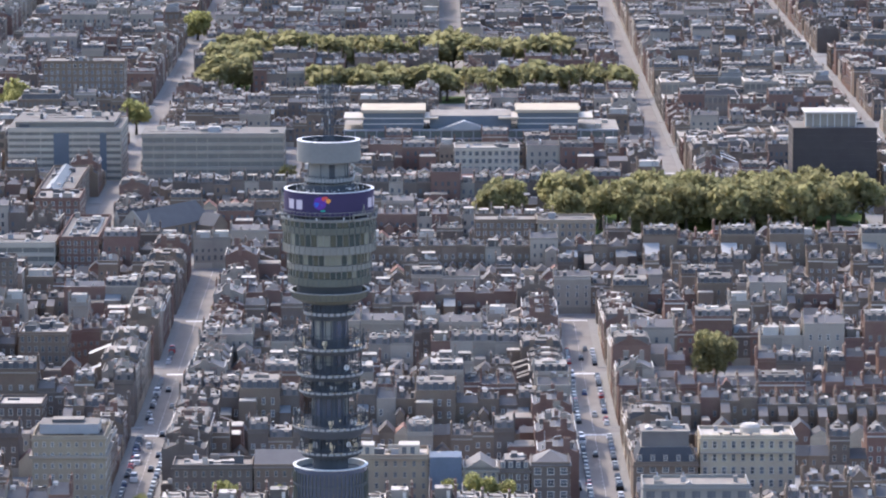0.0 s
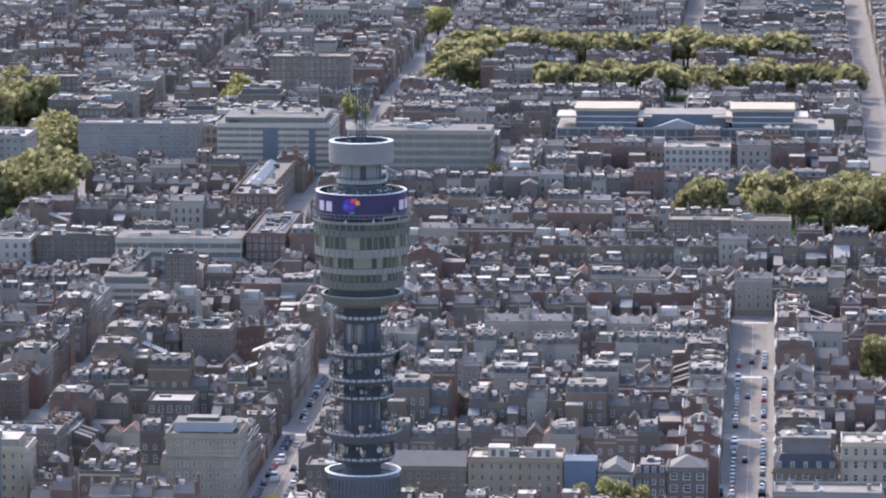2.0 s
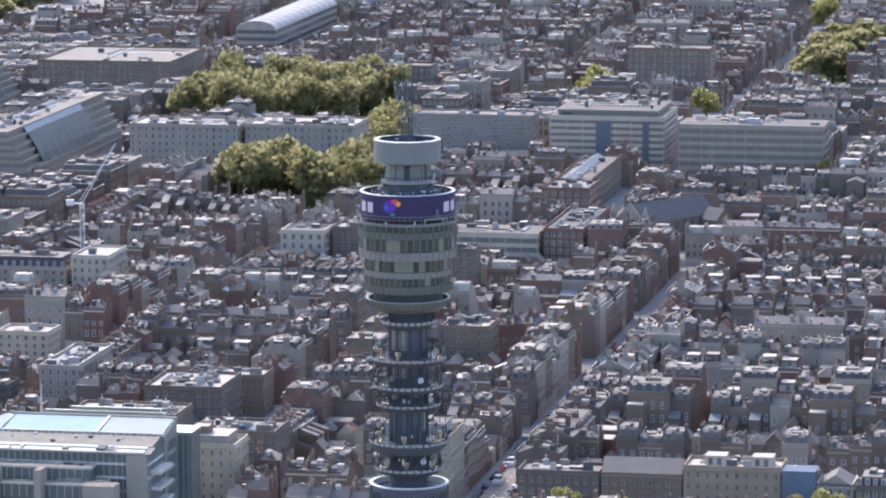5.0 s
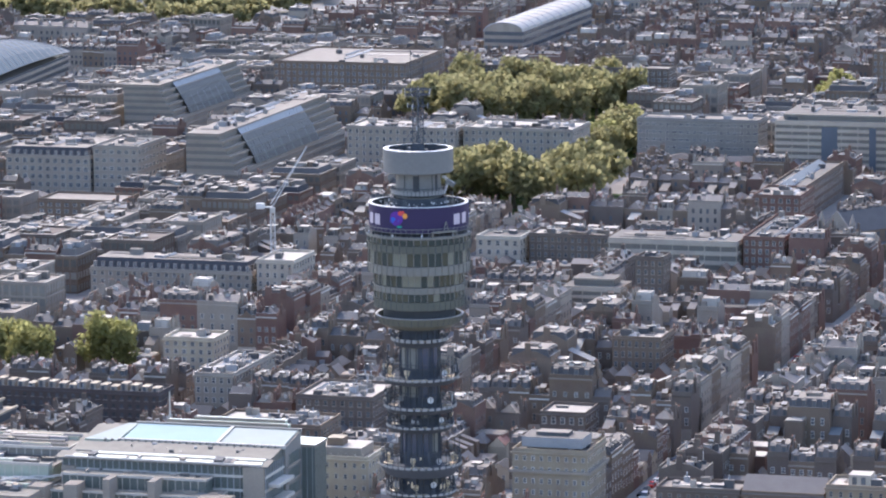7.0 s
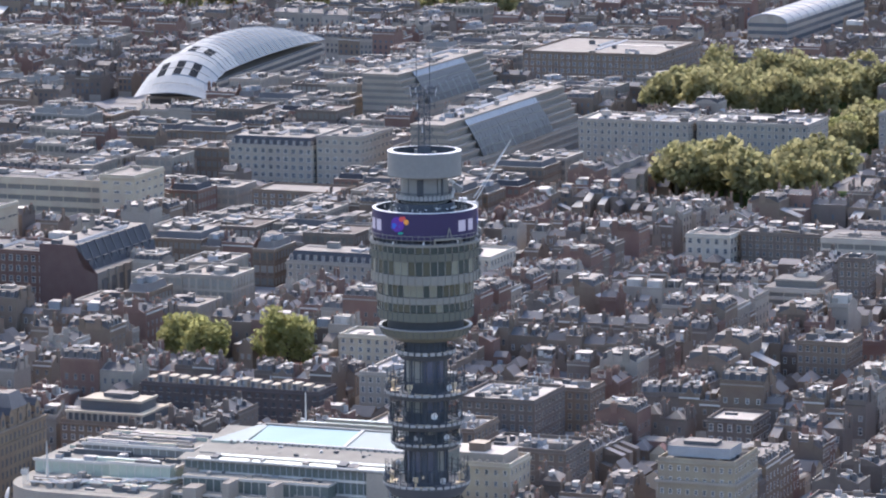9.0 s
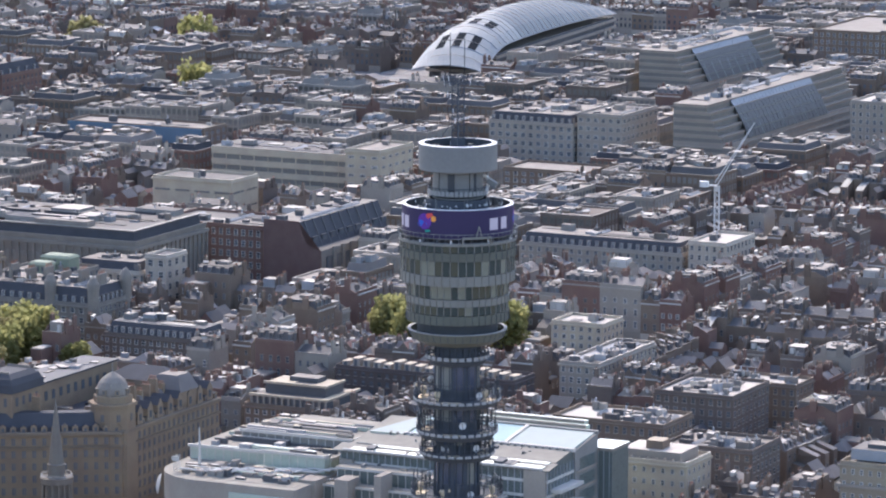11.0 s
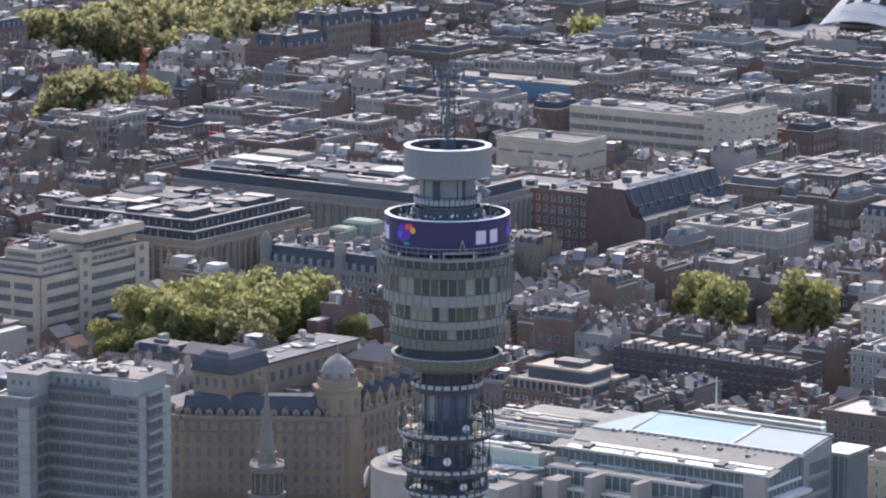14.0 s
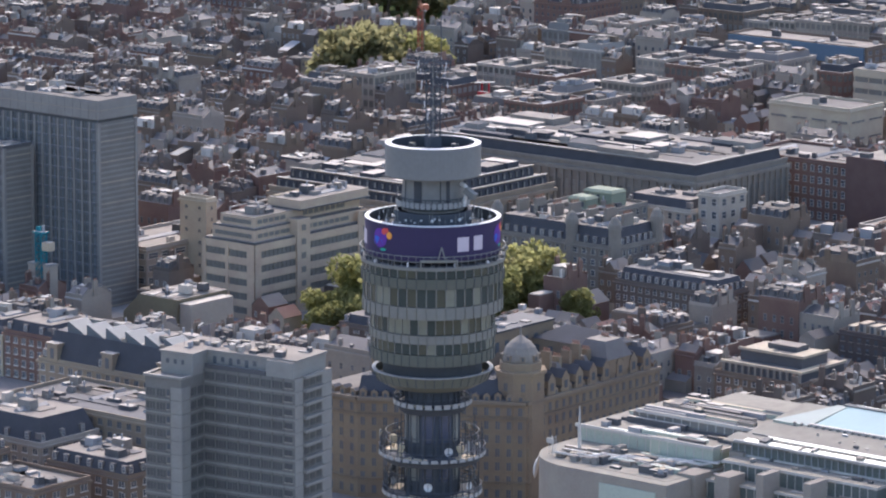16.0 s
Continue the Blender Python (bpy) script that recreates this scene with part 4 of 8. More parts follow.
    br = part("back_range", Shape().box(-326.6, -304, 477, 489, h, h + 6.0, hotel_brick), root)
    part("back_roof", Shape().hip(-326.6, -303.7, 476.7, 489.3, h + 6.0, 3.4, HSLATE), br)
    for k in range(5):
        part("range_window", Shape().box(-326 + 4.4 * k, -324.4 + 4.4 * k, 476.92, 477, h + 2.2, h + 4.4, GLASS), br)
    # near-black slab at roof level stands in for the dark depth of the court
    part("court_roof", Shape().box(-326.5, -306, 447, 476, h, h + 0.6, HSLATE), root)
    for k in range(12):
        x, y = rng.uniform(-327, -310), rng.uniform(448, 472)
        part("court_plant", Shape().box(x, x + rng.uniform(1, 5), y, y + rng.uniform(1, 3), h + 0.6, h + rng.uniform(1.0, 2.6), rng.choice((HSLATE, LEAD, hotel_brick)), rng.choice((PALE, LEAD, HSLATE))), root)
    part("corner_turret", Shape().box(-307, -297.3, 470, 480, h, h + 5, hotel_brick).box(-307.3, -297, 469.7, 480.3, h + 5, h + 9.5, SLATE, LEAD, dx=2, dy=2), root)
    for k in range(8):
        y = 446 + 5.6 * k
        gm = Shape().box(-301.5, -297.1, y, y + 3.0, h, h + 3.6, hotel_brick)
        gm.gable(-303, -297.1, y - 0.1, y + 3.1, h + 3.6, 2.0, HSLATE, hotel_brick, "x", 0.1).box(-297.1, -297.0, y + 0.9, y + 2.1, h + 1, h + 3, GLASS)
        part("gabled_dormer", gm, root)
        if k % 2:
            part("slate_turret", Shape().box(-305, -301, y + 3.3, y + 5.3, h, h + 3.5, SLATE).box(-305.2, -300.8, y + 3.1, y + 5.5, h + 3.5, h + 6.2, SLATE, LEAD, dx=1.2, dy=0.7), root)
    for k in range(12):
        x, y = (-304.5, 444.5 + 4 * k) if k < 10 else (-322 - 8 * (k - 10), 431 - 4 * (k - 10))
        st = part("chimney", Shape().box(x, x + 2.6, y, y + 1.0, h, h + 7.5 + (k % 3), hotel_brick), root)
        for q in range(4):
            part("chimney_pot", Shape().lathe([(0.22, h + 7.5 + k % 3), (0.16, h + 8.4 + k % 3), (0.0, h + 8.4 + k % 3)], POT, 6, x + 0.4 + 0.6 * q, y + 0.5), st)


grand_hotel()


SOOTY = len(MATS)
MATS.append(mat("sooty_stone", (0.19, 0.165, 0.135), 0.85, vary=0.1, size=3))


def round_church():
    """Church with a round colonnade and a needle spire."""
    root = thing("church", at(-274.1, 333.2, -0.8) @ Matrix.Diagonal((0.82, 0.82, 0.94, 1)), "stone church with a circular colonnade and a slender needle spire", "church")
    BUILT.append((-283.9, -260.4, 311.3, 344.3))
    part("nave", Shape().box(-9, 10, -22, -5, 0, 8, CONC, ASPH), root)
    part("drum", Shape().lathe([(5.2, 0), (5.2, 12), (5.6, 12), (5.6, 12.8), (3.4, 12.8), (3.4, 18.5)], SOOTY, 32), root)
    col = mesh_of("column", Shape().lathe([(0.42, 13), (0.34, 18.2)], SOOTY, 10))
    for k in range(14):
        part("column", col, root, mtx=pose(4.4 * math.cos(2 * math.pi * k / 14), 4.4 * math.sin(2 * math.pi * k / 14), 0))
    part("entablature", Shape().lathe([(3.3, 18.2), (4.9, 18.2), (5.0, 19.4), (5.2, 19.8), (3.0, 19.9)], SOOTY, 36), root)
    part("rail", rail_ring(4.8, 19.9, 0.9), root)
    part("upper_drum", Shape().lathe([(2.6, 19.9), (2.6, 23.0), (2.9, 23.2), (2.4, 23.5)], SOOTY, 24), root)
    part("spire", Shape().lathe([(2.4, 23.4), (1.5, 30), (0.7, 36.5), (0.12, 41), (0, 41)], SOOTY, 12), root, "tapering stone needle spire")


def rail_ring(r, z, h):
    s = Shape()
    for zz in (z + h * 0.55, z + h):
        s.lathe([(r - 0.06, zz - 0.06), (r + 0.06, zz - 0.06), (r + 0.06, zz + 0.06), (r - 0.06, zz + 0.06), (r - 0.06, zz - 0.06)], WHITE, 30)
    for k in range(24):
        a = 2 * math.pi * k / 24
        s.tube((r * math.cos(a), r * math.sin(a), z), (r * math.cos(a), r * math.sin(a), z + h), 0.06, WHITE, 4)
    return s


round_church()

SKYROOF = mat("pale_blue_roof_glass", (0.275, 0.375, 0.375), 0.7, spec=0.2, vary=0.1, stain=0.25, grain=0.1, size=12, bump=0.02)
MATS.append(SKYROOF)
BLUEROOF, PALEBLUE, GRAVEL = len(MATS) - 1, len(MATS), len(MATS) + 1
MATS.append(mat("pale_blue_roof_sheet", (0.325, 0.355, 0.315), 0.7, vary=0.1, stain=0.2, grain=0.1, spec=0.2))
MATS.append(mat("gravel_roofing", (0.285, 0.255, 0.205), 0.9, vary=0.05, stain=0.45, size=3, spec=0.1))


def broadcasting_house():
    """Glass broadcasting centre with a pale blue sloping roof."""
    rng = random.Random(5)
    BUILT.append((-241.5, -134.5, 310.2, 397.7))
    root = thing("broadcasting_centre", at(-141.2, 339.4) @ Matrix.Diagonal((0.94, 0.94, 0.93, 1)) @ pose(157, -404, 0), "stone and green-glass broadcasting centre with a pale blue roof", "building")
    x0, x1, y0, y1 = -216, -157, 404, 433
    palegreen = len(MATS)
    MATS.append(mat("pale_green_glass", (0.42, 0.45, 0.36), 0.3, vary=0.2, stain=0.2, size=4, bump=0, spec=0.5))
    zf, zb = 33.2, 37.3
    part("glazed_core", Shape().solid([(x0, y0, 0), (x1, y0, 0), (x1, y1, 0), (x0, y1, 0)], [(x0, y0, zf), (x1, y0, zf), (x1, y1, zb), (x0, y1, zb)], DEEPGREEN, GRAVEL), root)

    def slope(y):
        return zf + (zb - zf) * (y - y0) / (y1 - y0)

    def pane(xa, xb, ya, yb, up, m):
        s = Shape()
        s.solid([(xa, ya, slope(ya)), (xb, ya, slope(ya)), (xb, yb, slope(yb)), (xa, yb, slope(yb))], [(xa, ya, slope(ya) + up), (xb, ya, slope(ya) + up), (xb, yb, slope(yb) + up), (xa, yb, slope(yb) + up)], m)
        return s

    for k in range(6):
        part("roof_panel", pane(-204 + 4.6 * k, -204 + 4.6 * k + 4.585, 420, 433.4, 0.5, BLUEROOF), root, "pale blue roof glazing")
    for k in range(3):
        part("roof_panel", pane(-175.5 + 6.2 * k, -175.5 + 6.2 * k + 6.185, 419.5, 433.4, 0.55, PALEBLUE), root, "pale metal roof panel")
    left = [(-215, 418.6), (-205, 418.6), (-204.2, 433.4), (-207, 433.4)]
    part("slanted_panel", Shape().solid([(x, y, slope(y)) for x, y in left], [(x, y, slope(y) + 0.5) for x, y in left], palegreen, PALEBLUE), root, "pale slanted glass roof edge")
    part("roof_edge", pane(-205, -156, 418.9, 419.5, 0.9, WHITE), root), part("roof_edge", pane(-176.6, -175.6, 419.6, 433.4, 0.9, WHITE), root)
    part("roof_rear_edge", pane(-205, -156, 433.4, 434.3, 0.9, CONC), root)
    part("gravel_roof", pane(-207, -157, 409, 418.8, 0.35, GRAVEL), root), part("louvre_roof", pane(-218, -156, 403, 408.8, 0.3, GRAVEL), root)
    for k in range(26):
        part("roof_stud", pane(-209 + 2 * k, -208.5 + 2 * k, 418.2, 418.8, 0.9, CONC), root)
    for k, (ya, yb, m) in enumerate(((403.0, 403.4, WHITE), (403.9, 405.7, palegreen), (406.3, 406.6, STONE), (407.2, 408.6, palegreen))):
        part("glass_ledge", pane(-215 + 2 * k, -158, ya, yb, 0.75 if m == WHITE else 0.6, m), root, "long pale green glass ledge" if m != WHITE else "")
    for k in range(12):
        sx, sy = rng.uniform(-206, -160), rng.uniform(409.5, 417)
        part("roof_vent", pane(sx, sx + rng.uniform(0.3, 1.4), sy, sy + rng.uniform(0.3, 0.9), rng.uniform(0.5, 1.1), rng.choice((DMETAL, PALE, CONC, GMETAL))), root)
    # stone and glass front
    for f in range(8):
        z = 2.5 + 3.9 * f
        part("floor_band", Shape().box(x0 - 0.4, x1 + 0.4, y0 - 0.4, y1, z, z + 0.7, WHITE if f > 5 else STONE, under=True), root)
    mm = mesh_of("mullion", Shape().box(-0.12, 0.12, -0.25, 0, 0, 33, GMETAL))
    for k in range(33):
        part("mullion", mm, root, mtx=pose(x0 + 1.85 * k, y0, 0))
    for k in range(15):
        part("mullion", mm, root, mtx=pose(x1, y0 + 2 * k, 0, 0, 0, 90))
    for xa, xb, za, zb2 in ((-216, -212, 0, 31), (-190, -178, 0, 29.5), (-163, -157, 0, 33)):
        part("stone_pier", Shape().box(xa, xb, y0 - 1.2, y0, za, zb2, STONE), root)
    # stepped terraces in front
    for za, ya, xa, xb in ((29.5, 398, -214, -172), (25.5, 394, -218, -168), (20.0, 391, -220, -165)):
        part("terrace", Shape().box(xa, xb, ya, 403.5, 0, za, DEEPGREEN, PALE).box(xa - 0.3, xb + 0.3, ya - 0.3, 403.4, za - 0.05, za + 0.6, WHITE, GRAVEL, under=True), root)
        for k in range(int((xb - xa) / 2.2)):
            part("mullion", mesh_of("mullion", Shape().box(0, 0.16, -0.14, 0, za - 3.6, za, WHITE)) if k == 0 else mm2, root, mtx=pose(xa + 2.2 * k, ya, 0))
            if k == 0:
                mm2 = mesh_of("mullion", Shape().box(0, 0.16, -0.14, 0, za - 3.6, za, WHITE))
    # east end balconies
    for f in range(6):
        part("balcony", Shape().box(x1, x1 + 3.2, y0 + 2, y0 + 16, 4 + 4.6 * f, 4.9 + 4.6 * f, WHITE, under=True), root)
    part("end_fin", Shape().solid([(x1, y0 + 16, 0), (x1 + 0.7, y0 + 16, 0), (x1 + 0.7, y1 + 1, 0), (x1, y1 + 1, 0)], [(x1, y0 + 16, 35.4), (x1 + 0.7, y0 + 16, 35.4), (x1 + 0.7, y1 + 1, 37.7), (x1, y1 + 1, 37.7)], CONC, STONE), root)
    for f in range(7):
        part("floor_band", Shape().box(x1 + 0.7, x1 + 1.0, y0 + 17, y1 + 0.4, 3 + 4.4 * f, 3.5 + 4.4 * f, STONE, under=True), root), part("end_glazing", Shape().box(x1 + 0.7, x1 + 0.78, y0 + 19, y1 - 1, 3.6 + 4.4 * f, 6.6 + 4.4 * f, DEEPGREEN), root)
    part("end_tower", Shape().box(x1 - 3.2, x1 + 4.6, y1 + 1.5, y1 + 12, 0, 33, DEEPGREEN, LEAD).box(x1 - 3.4, x1 + 5.0, y1 + 1.2, y1 + 12.3, 33, 33.8, STONE, palegreen, under=True), root)
    for k in range(5):
        part("mullion", Shape().box(x1 - 2.6 + 1.6 * k, x1 - 2.45 + 1.6 * k, y1 + 1.38, y1 + 1.5, 0, 33, GMETAL), root)
    # stepped glass rims along the rear of the sloping roof
    for xa, xb, ya, yb, zz in ((-203, -160, 434.6, 436.4, 37.9), (-197, -161, 437, 439.5, 38.5), (-190, -163, 440.5, 443, 39.0)):
        part("rear_rim", Shape().box(xa, xb, ya, yb, 30, zz, palegreen, palegreen).box(xa, xb, ya - 0.2, ya, zz - 0.5, zz + 0.3, STONE, WHITE), root, "pale green glass roof rim")
    # southern wing with a curved prow
    wing = []
    for k in range(13):
        a = radians(-90 - 7.5 * k)
        wing.append((-246 + 16 * math.cos(a), 396 + 16 * math.sin(a)))
    foot = [(-217, 380), (-217, 470)] + [(-262, 470)] + wing[::-1]
    part("curved_wing", Shape().solid([(x, y, 0) for x, y in foot], [(x, y, 26.3) for x, y in foot], STONE, GRAVEL), root)
    inner = [(-219, 383), (-219, 401), (-258, 401), (-257, 395), (-248, 384)]
    part("wing_plant_floor", Shape().solid([(x, y, 26.72) for x, y in inner], [(x, y, 26.8) for x, y in inner], GRAVEL, GRAVEL), root)
    part("wing_rim", Shape().solid([(x, y, 26.32) for x, y in foot], [(x, y, 26.7) for x, y in foot], STONE, GRAVEL), root)
    part("wing_glazing", Shape().box(-236, -220, 379.6, 380, 6, 24.5, palegreen), root)
    for k in range(44):
        x, y = rng.uniform(-255, -222), rng.uniform(384.5, 398)
        w, d, h = rng.uniform(0.5, 3.5), rng.uniform(0.5, 3), rng.uniform(0.4, 1.9)
        part("plant", Shape().box(x, x + w, y, y + d, 26.8, 26.8 + h, rng.choice((DMETAL, LEAD, GMETAL, PALE, CONC, DMETAL)), rng.choice((PALE, LEAD, CREAM, ASPH, ASPH))), root)
    for k in range(6):
        x, y = -254 + 5 * k, 386 + 2.2 * k
        part("roof_pipe", Shape().tube((x, y, 27.9), (x + 9, y + 0.4, 27.9), 0.3, WHITE, 6).tube((x + 9, y + 0.4, 27.9), (x + 11, y + 5, 28.2), 0.3, WHITE, 6).tube((x + 11, y + 5, 28.2), (x + 17, y + 5.3, 28.2), 0.3, WHITE, 6), root)
    # cluttered sills, plant and stone stacks over the front
    for k in range(46):
        px, py = rng.uniform(-219, -160), rng.uniform(392, 403)
        zt = 29.5 if py > 398 and -214 < px < -174 else (25.5 if py > 394.5 and px < -170 else 20.6)
        part("plant", Shape().box(px, px + rng.uniform(0.6, 4), py, py + rng.uniform(0.5, 1.6), zt, zt + rng.uniform(0.4, 1.6), rng.choice((DMETAL, GMETAL, STONE, CONC, PALE)), rng.choice((PALE, LEAD, ASPH))), root)
    for px, pw, pz in ((-221, 5, 27.5), (-210.5, 4, 28.5), (-172, 9, 26.5), (-199, 2, 30.5), (-186, 2, 30.5)):
        part("stone_pier", Shape().box(px, px + pw, 389.5, 396, 0, pz, STONE, LEAD), root)
    for k in range(7):
        px = rng.uniform(-214, -162)
        part("roof_vent", pane(px, px + rng.uniform(0.6, 3), 404, 405 + rng.uniform(0, 3), rng.uniform(0.5, 1.3), rng.choice((DMETAL, GMETAL, PALE, STONE))), root)
    part("edge_strip", pane(-214, -158, 408.9, 409.3, 0.55, CONC), root)
    # glazed storeys over the wing
    for xa, xb, ya, yb, za, zb3 in ((-261, -219, 404, 438, 26.7, 30.2), (-252, -219, 416, 437, 30.2, 33.0), (-237, -219, 400.5, 403.5, 26.7, 31.4)):
        gs = part("glazed_storey", Shape().box(xa, xb, ya, yb, za, zb3, CONC if za > 30 else palegreen, GRAVEL), root)
        for k in range(int((xb - xa) / 2.5)):
            part("mullion", Shape().box(xa + 2.5 * k, xa + 2.5 * k + 0.2, ya - 0.12, ya, za, zb3, WHITE), gs)
        part("roof_rim", Shape().box(xa - 0.5, xb + 0.5, ya - 0.5, ya, zb3 - 0.3, zb3 + 0.5, WHITE, PALE, under=True).box(xb, xb + 0.5, ya, yb, zb3 - 0.3, zb3 + 0.5, WHITE, PALE, under=True), gs)
        for k in range(15 if yb - ya > 10 else 1):
            ln, y = rng.uniform(0.3, 0.8) * (xb - xa), rng.uniform(ya + 0.5, yb - 2)
            x = rng.uniform(xa + 0.5, xb - 0.5 - ln)
            part("duct", Shape().box(x, x + ln, y, y + rng.uniform(0.6, 1.6), zb3, zb3 + rng.uniform(0.4, 1.6), rng.choice((GMETAL, DMETAL, STONE, palegreen)), rng.choice((PALE, CREAM, palegreen, ASPH, LEAD))), gs)
        for k in range(20 if yb - ya > 10 else 0):
            px, py = rng.uniform(xa + 1, xb - 5), rng.uniform(ya + 1, yb - 4)
            part("plant", Shape().box(px, px + rng.uniform(1, 5), py, py + rng.uniform(1, 3), zb3, zb3 + rng.uniform(0.5, 1.8), rng.choice((GMETAL, DMETAL, DMETAL, LEAD, STONE)), rng.choice((PALE, LEAD, ASPH, CREAM))), gs)
    # long ledges, ducts and walkways over the wing
    for k in range(9):
        ln, y = rng.uniform(5, 14), rng.uniform(386, 399)
        x, q = rng.uniform(-256, -221 - ln), rng.uniform(0.4, 1.5)
        part("duct", Shape().box(x, x + ln, y, y + rng.uniform(0.5, 1.3), 26.8, 26.8 + q, rng.choice((GMETAL, DMETAL, STONE, CONC)), rng.choice((PALE, WHITE, CREAM, PALEBLUE))), root)
    for k in range(2):
        y = 390 + 8 * k
        part("glass_ledge", Shape().box(-246 + 8 * k, -221, y, y + 1.0, 26.8, 28.0, palegreen, palegreen), root, "pale green glass ledge")
    # glazed links and roof lights between wing and main roof
    for k in range(4):
        y = 436 + 8 * k
        part("glazed_link", Shape().box(-216, -165, y, y + 6.5, 0, 27 - 1.2 * k, GREEN, BLUEROOF if k % 2 else PALE), root)
        part("link_edge", Shape().box(-216.3, -164.7, y - 0.3, y, 26.8 - 1.2 * k, 27.5 - 1.2 * k, WHITE), root)
    for x, y, h in ((-252, 393, 12), (-205, 462, 16)):
        part("aerial_mast", Shape().lathe([(0.5, 23), (0.42, 30), (0.14, 26 + h), (0, 26 + h)], WHITE, 8, x, y), root)
    dish = Shape().lathe([(0, 0.5), (1.0, 0.35), (1.8, 0.0), (1.85, 0.12), (1.0, 0.5), (0, 0.65)][::-1], WHITE, 18).moved(pose(-262.9, 391, 22, 80, 0, -60) @ Matrix.Scale(1.5, 4))
    part("satellite_dish", dish, root)
    rack = Shape()
    for x in (-256.4, -255.2):
        for y in (387.0, 388.2):
            rack.tube((x, y, 26.3), (x, y, 31.2), 0.09, WHITE, 4)
    for k in range(5):
        rack.tube((-256.4, 387, 26.8 + 0.9 * k), (-255.2, 387, 27.7 + 0.9 * k), 0.07, WHITE, 4).tube((-255.2, 387, 26.8 + 0.9 * k), (-255.2, 388.2, 27.7 + 0.9 * k), 0.07, WHITE, 4)
    tagged(part("aerial_rack", rack.box(-256.8, -254.8, 386.6, 386.9, 29.6, 30.8, WHITE, under=True), root), kind="stuff")


broadcasting_house()


def pilastered(name, label, v0, v1, u0, u1, h, bays, tiers, seed, rows=1, stone=STONE):
    """A stone store with pilasters, tall windows and dark storeys set back above its cornice."""
    rng = random.Random(seed)
    BUILT.append((v0 - 1, v1 + 1, u0 - 1, u1 + 1)), LOW.append((v0, v1, u0 - 24, u0 - 1))
    w, d = v1 - v0, u1 - u0
    root = thing(name, at((v0 + v1) / 2, u0), label, "department store")
    x0, x1 = -w / 2, w / 2
    part("wall", Shape().box(x0, x1, 0, d, 0, h, stone, ASPH), root)
    nb = max(3, round(d / (w / bays)))
    for n, ln, m in ((bays, w, pose(x0, 0, 0)), (nb, d, pose(x1, 0, 0, 0, 0, 90))):
        bw, strip = ln / n, h * 0.78 / rows
        for r in range(rows):
            glass = Shape()
            for k in range(n):
                glass.box((k + 0.22) * bw, (k + 0.78) * bw, -0.06, 0, h * 0.06 + r * strip, h * 0.06 + (r + 0.86) * strip, BLINDS)
            tagged(part("window_strip", glass, root, mtx=m), kind="stuff")
        pier = mesh_of("pilaster", Shape().box(-bw * 0.16, bw * 0.16, -0.55, 0, 0, h * 0.88, stone))
        for k in range(n + 1):
            part("pilaster", pier, root, mtx=m @ pose(k * bw, 0, 0))
        part("cornice", Shape().box(-0.6, ln + 0.6, -0.9, 0, h * 0.88, h * 0.94, stone, under=True).box(-0.2, ln + 0.2, -0.3, 0.4, h, h + 0.8, stone), root, mtx=m)
    z, g = h, 0.0
    for k in range(tiers):
        g += 1.4 + 1.6 * k
        t = 3.6 if tiers == 1 else 2.9
        st = part("set_back_storey", Shape().box(x0 + g, x1 - g, g, d - g, z, z + t, HSLATE, LEAD if k < tiers - 1 else ASPH, dx=0.5, dy=0.5), root)
        eave = Shape().box(x0 + g + 0.2, x1 - g - 0.2, g + 0.1, g + 0.9, z + t, z + t + 0.4, stone, ZINC).box(x1 - g - 0.9, x1 - g - 0.1, g + 0.9, d - g, z + t, z + t + 0.4, stone, ZINC)
        part("roof_kerb", eave, st)
        if tiers > 1:
            posts = Shape()
            for q in range(int(w / 3)):
                posts.box(x0 + g + 1 + 3 * q, x0 + g + 2.1 + 3 * q, g - 0.1, g + 0.9, z + 0.3, z + t - 0.5, HSLATE, LEAD).box(x0 + g + 1.2 + 3 * q, x0 + g + 1.9 + 3 * q, g - 0.16, g - 0.1, z + 0.6, z + t - 0.8, BLINDS) if x0 + g + 2 + 3 * q < x1 - g else None
            for q in range(int(d / 3)):
                posts.box(x1 - g - 0.9, x1 - g + 0.1, g + 1 + 3 * q, g + 2.1 + 3 * q, z + 0.3, z + t - 0.5, HSLATE, LEAD).box(x1 - g + 0.1, x1 - g + 0.16, g + 1.2 + 3 * q, g + 1.9 + 3 * q, z + 0.6, z + t - 0.8, BLINDS) if g + 2.4 + 3 * q < d - g else None
            tagged(part("attic_front", posts, st), kind="stuff")
        z += t
    for k in range(26):
        a, b = rng.uniform(4, w * 0.2), rng.uniform(2, d * 0.22)
        x, y, q = rng.uniform(x0 + g + 1, x1 - g - a - 1), rng.uniform(g + 1, d - g - b - 1), rng.uniform(0.3, 2.4)
        part("roof_storey", Shape().box(x, x + a, y, y + b, z, z + q, rng.choice((HSLATE, LEAD, HSLATE, CONC)), rng.choice((PALE, LEAD, ASPH, HSLATE, PALE, LEAD))), root)
    clutter(root, rng, x0 + g + 2, x1 - g - 2, g + 2, d - g - 2, z, 34, 1.1, True)


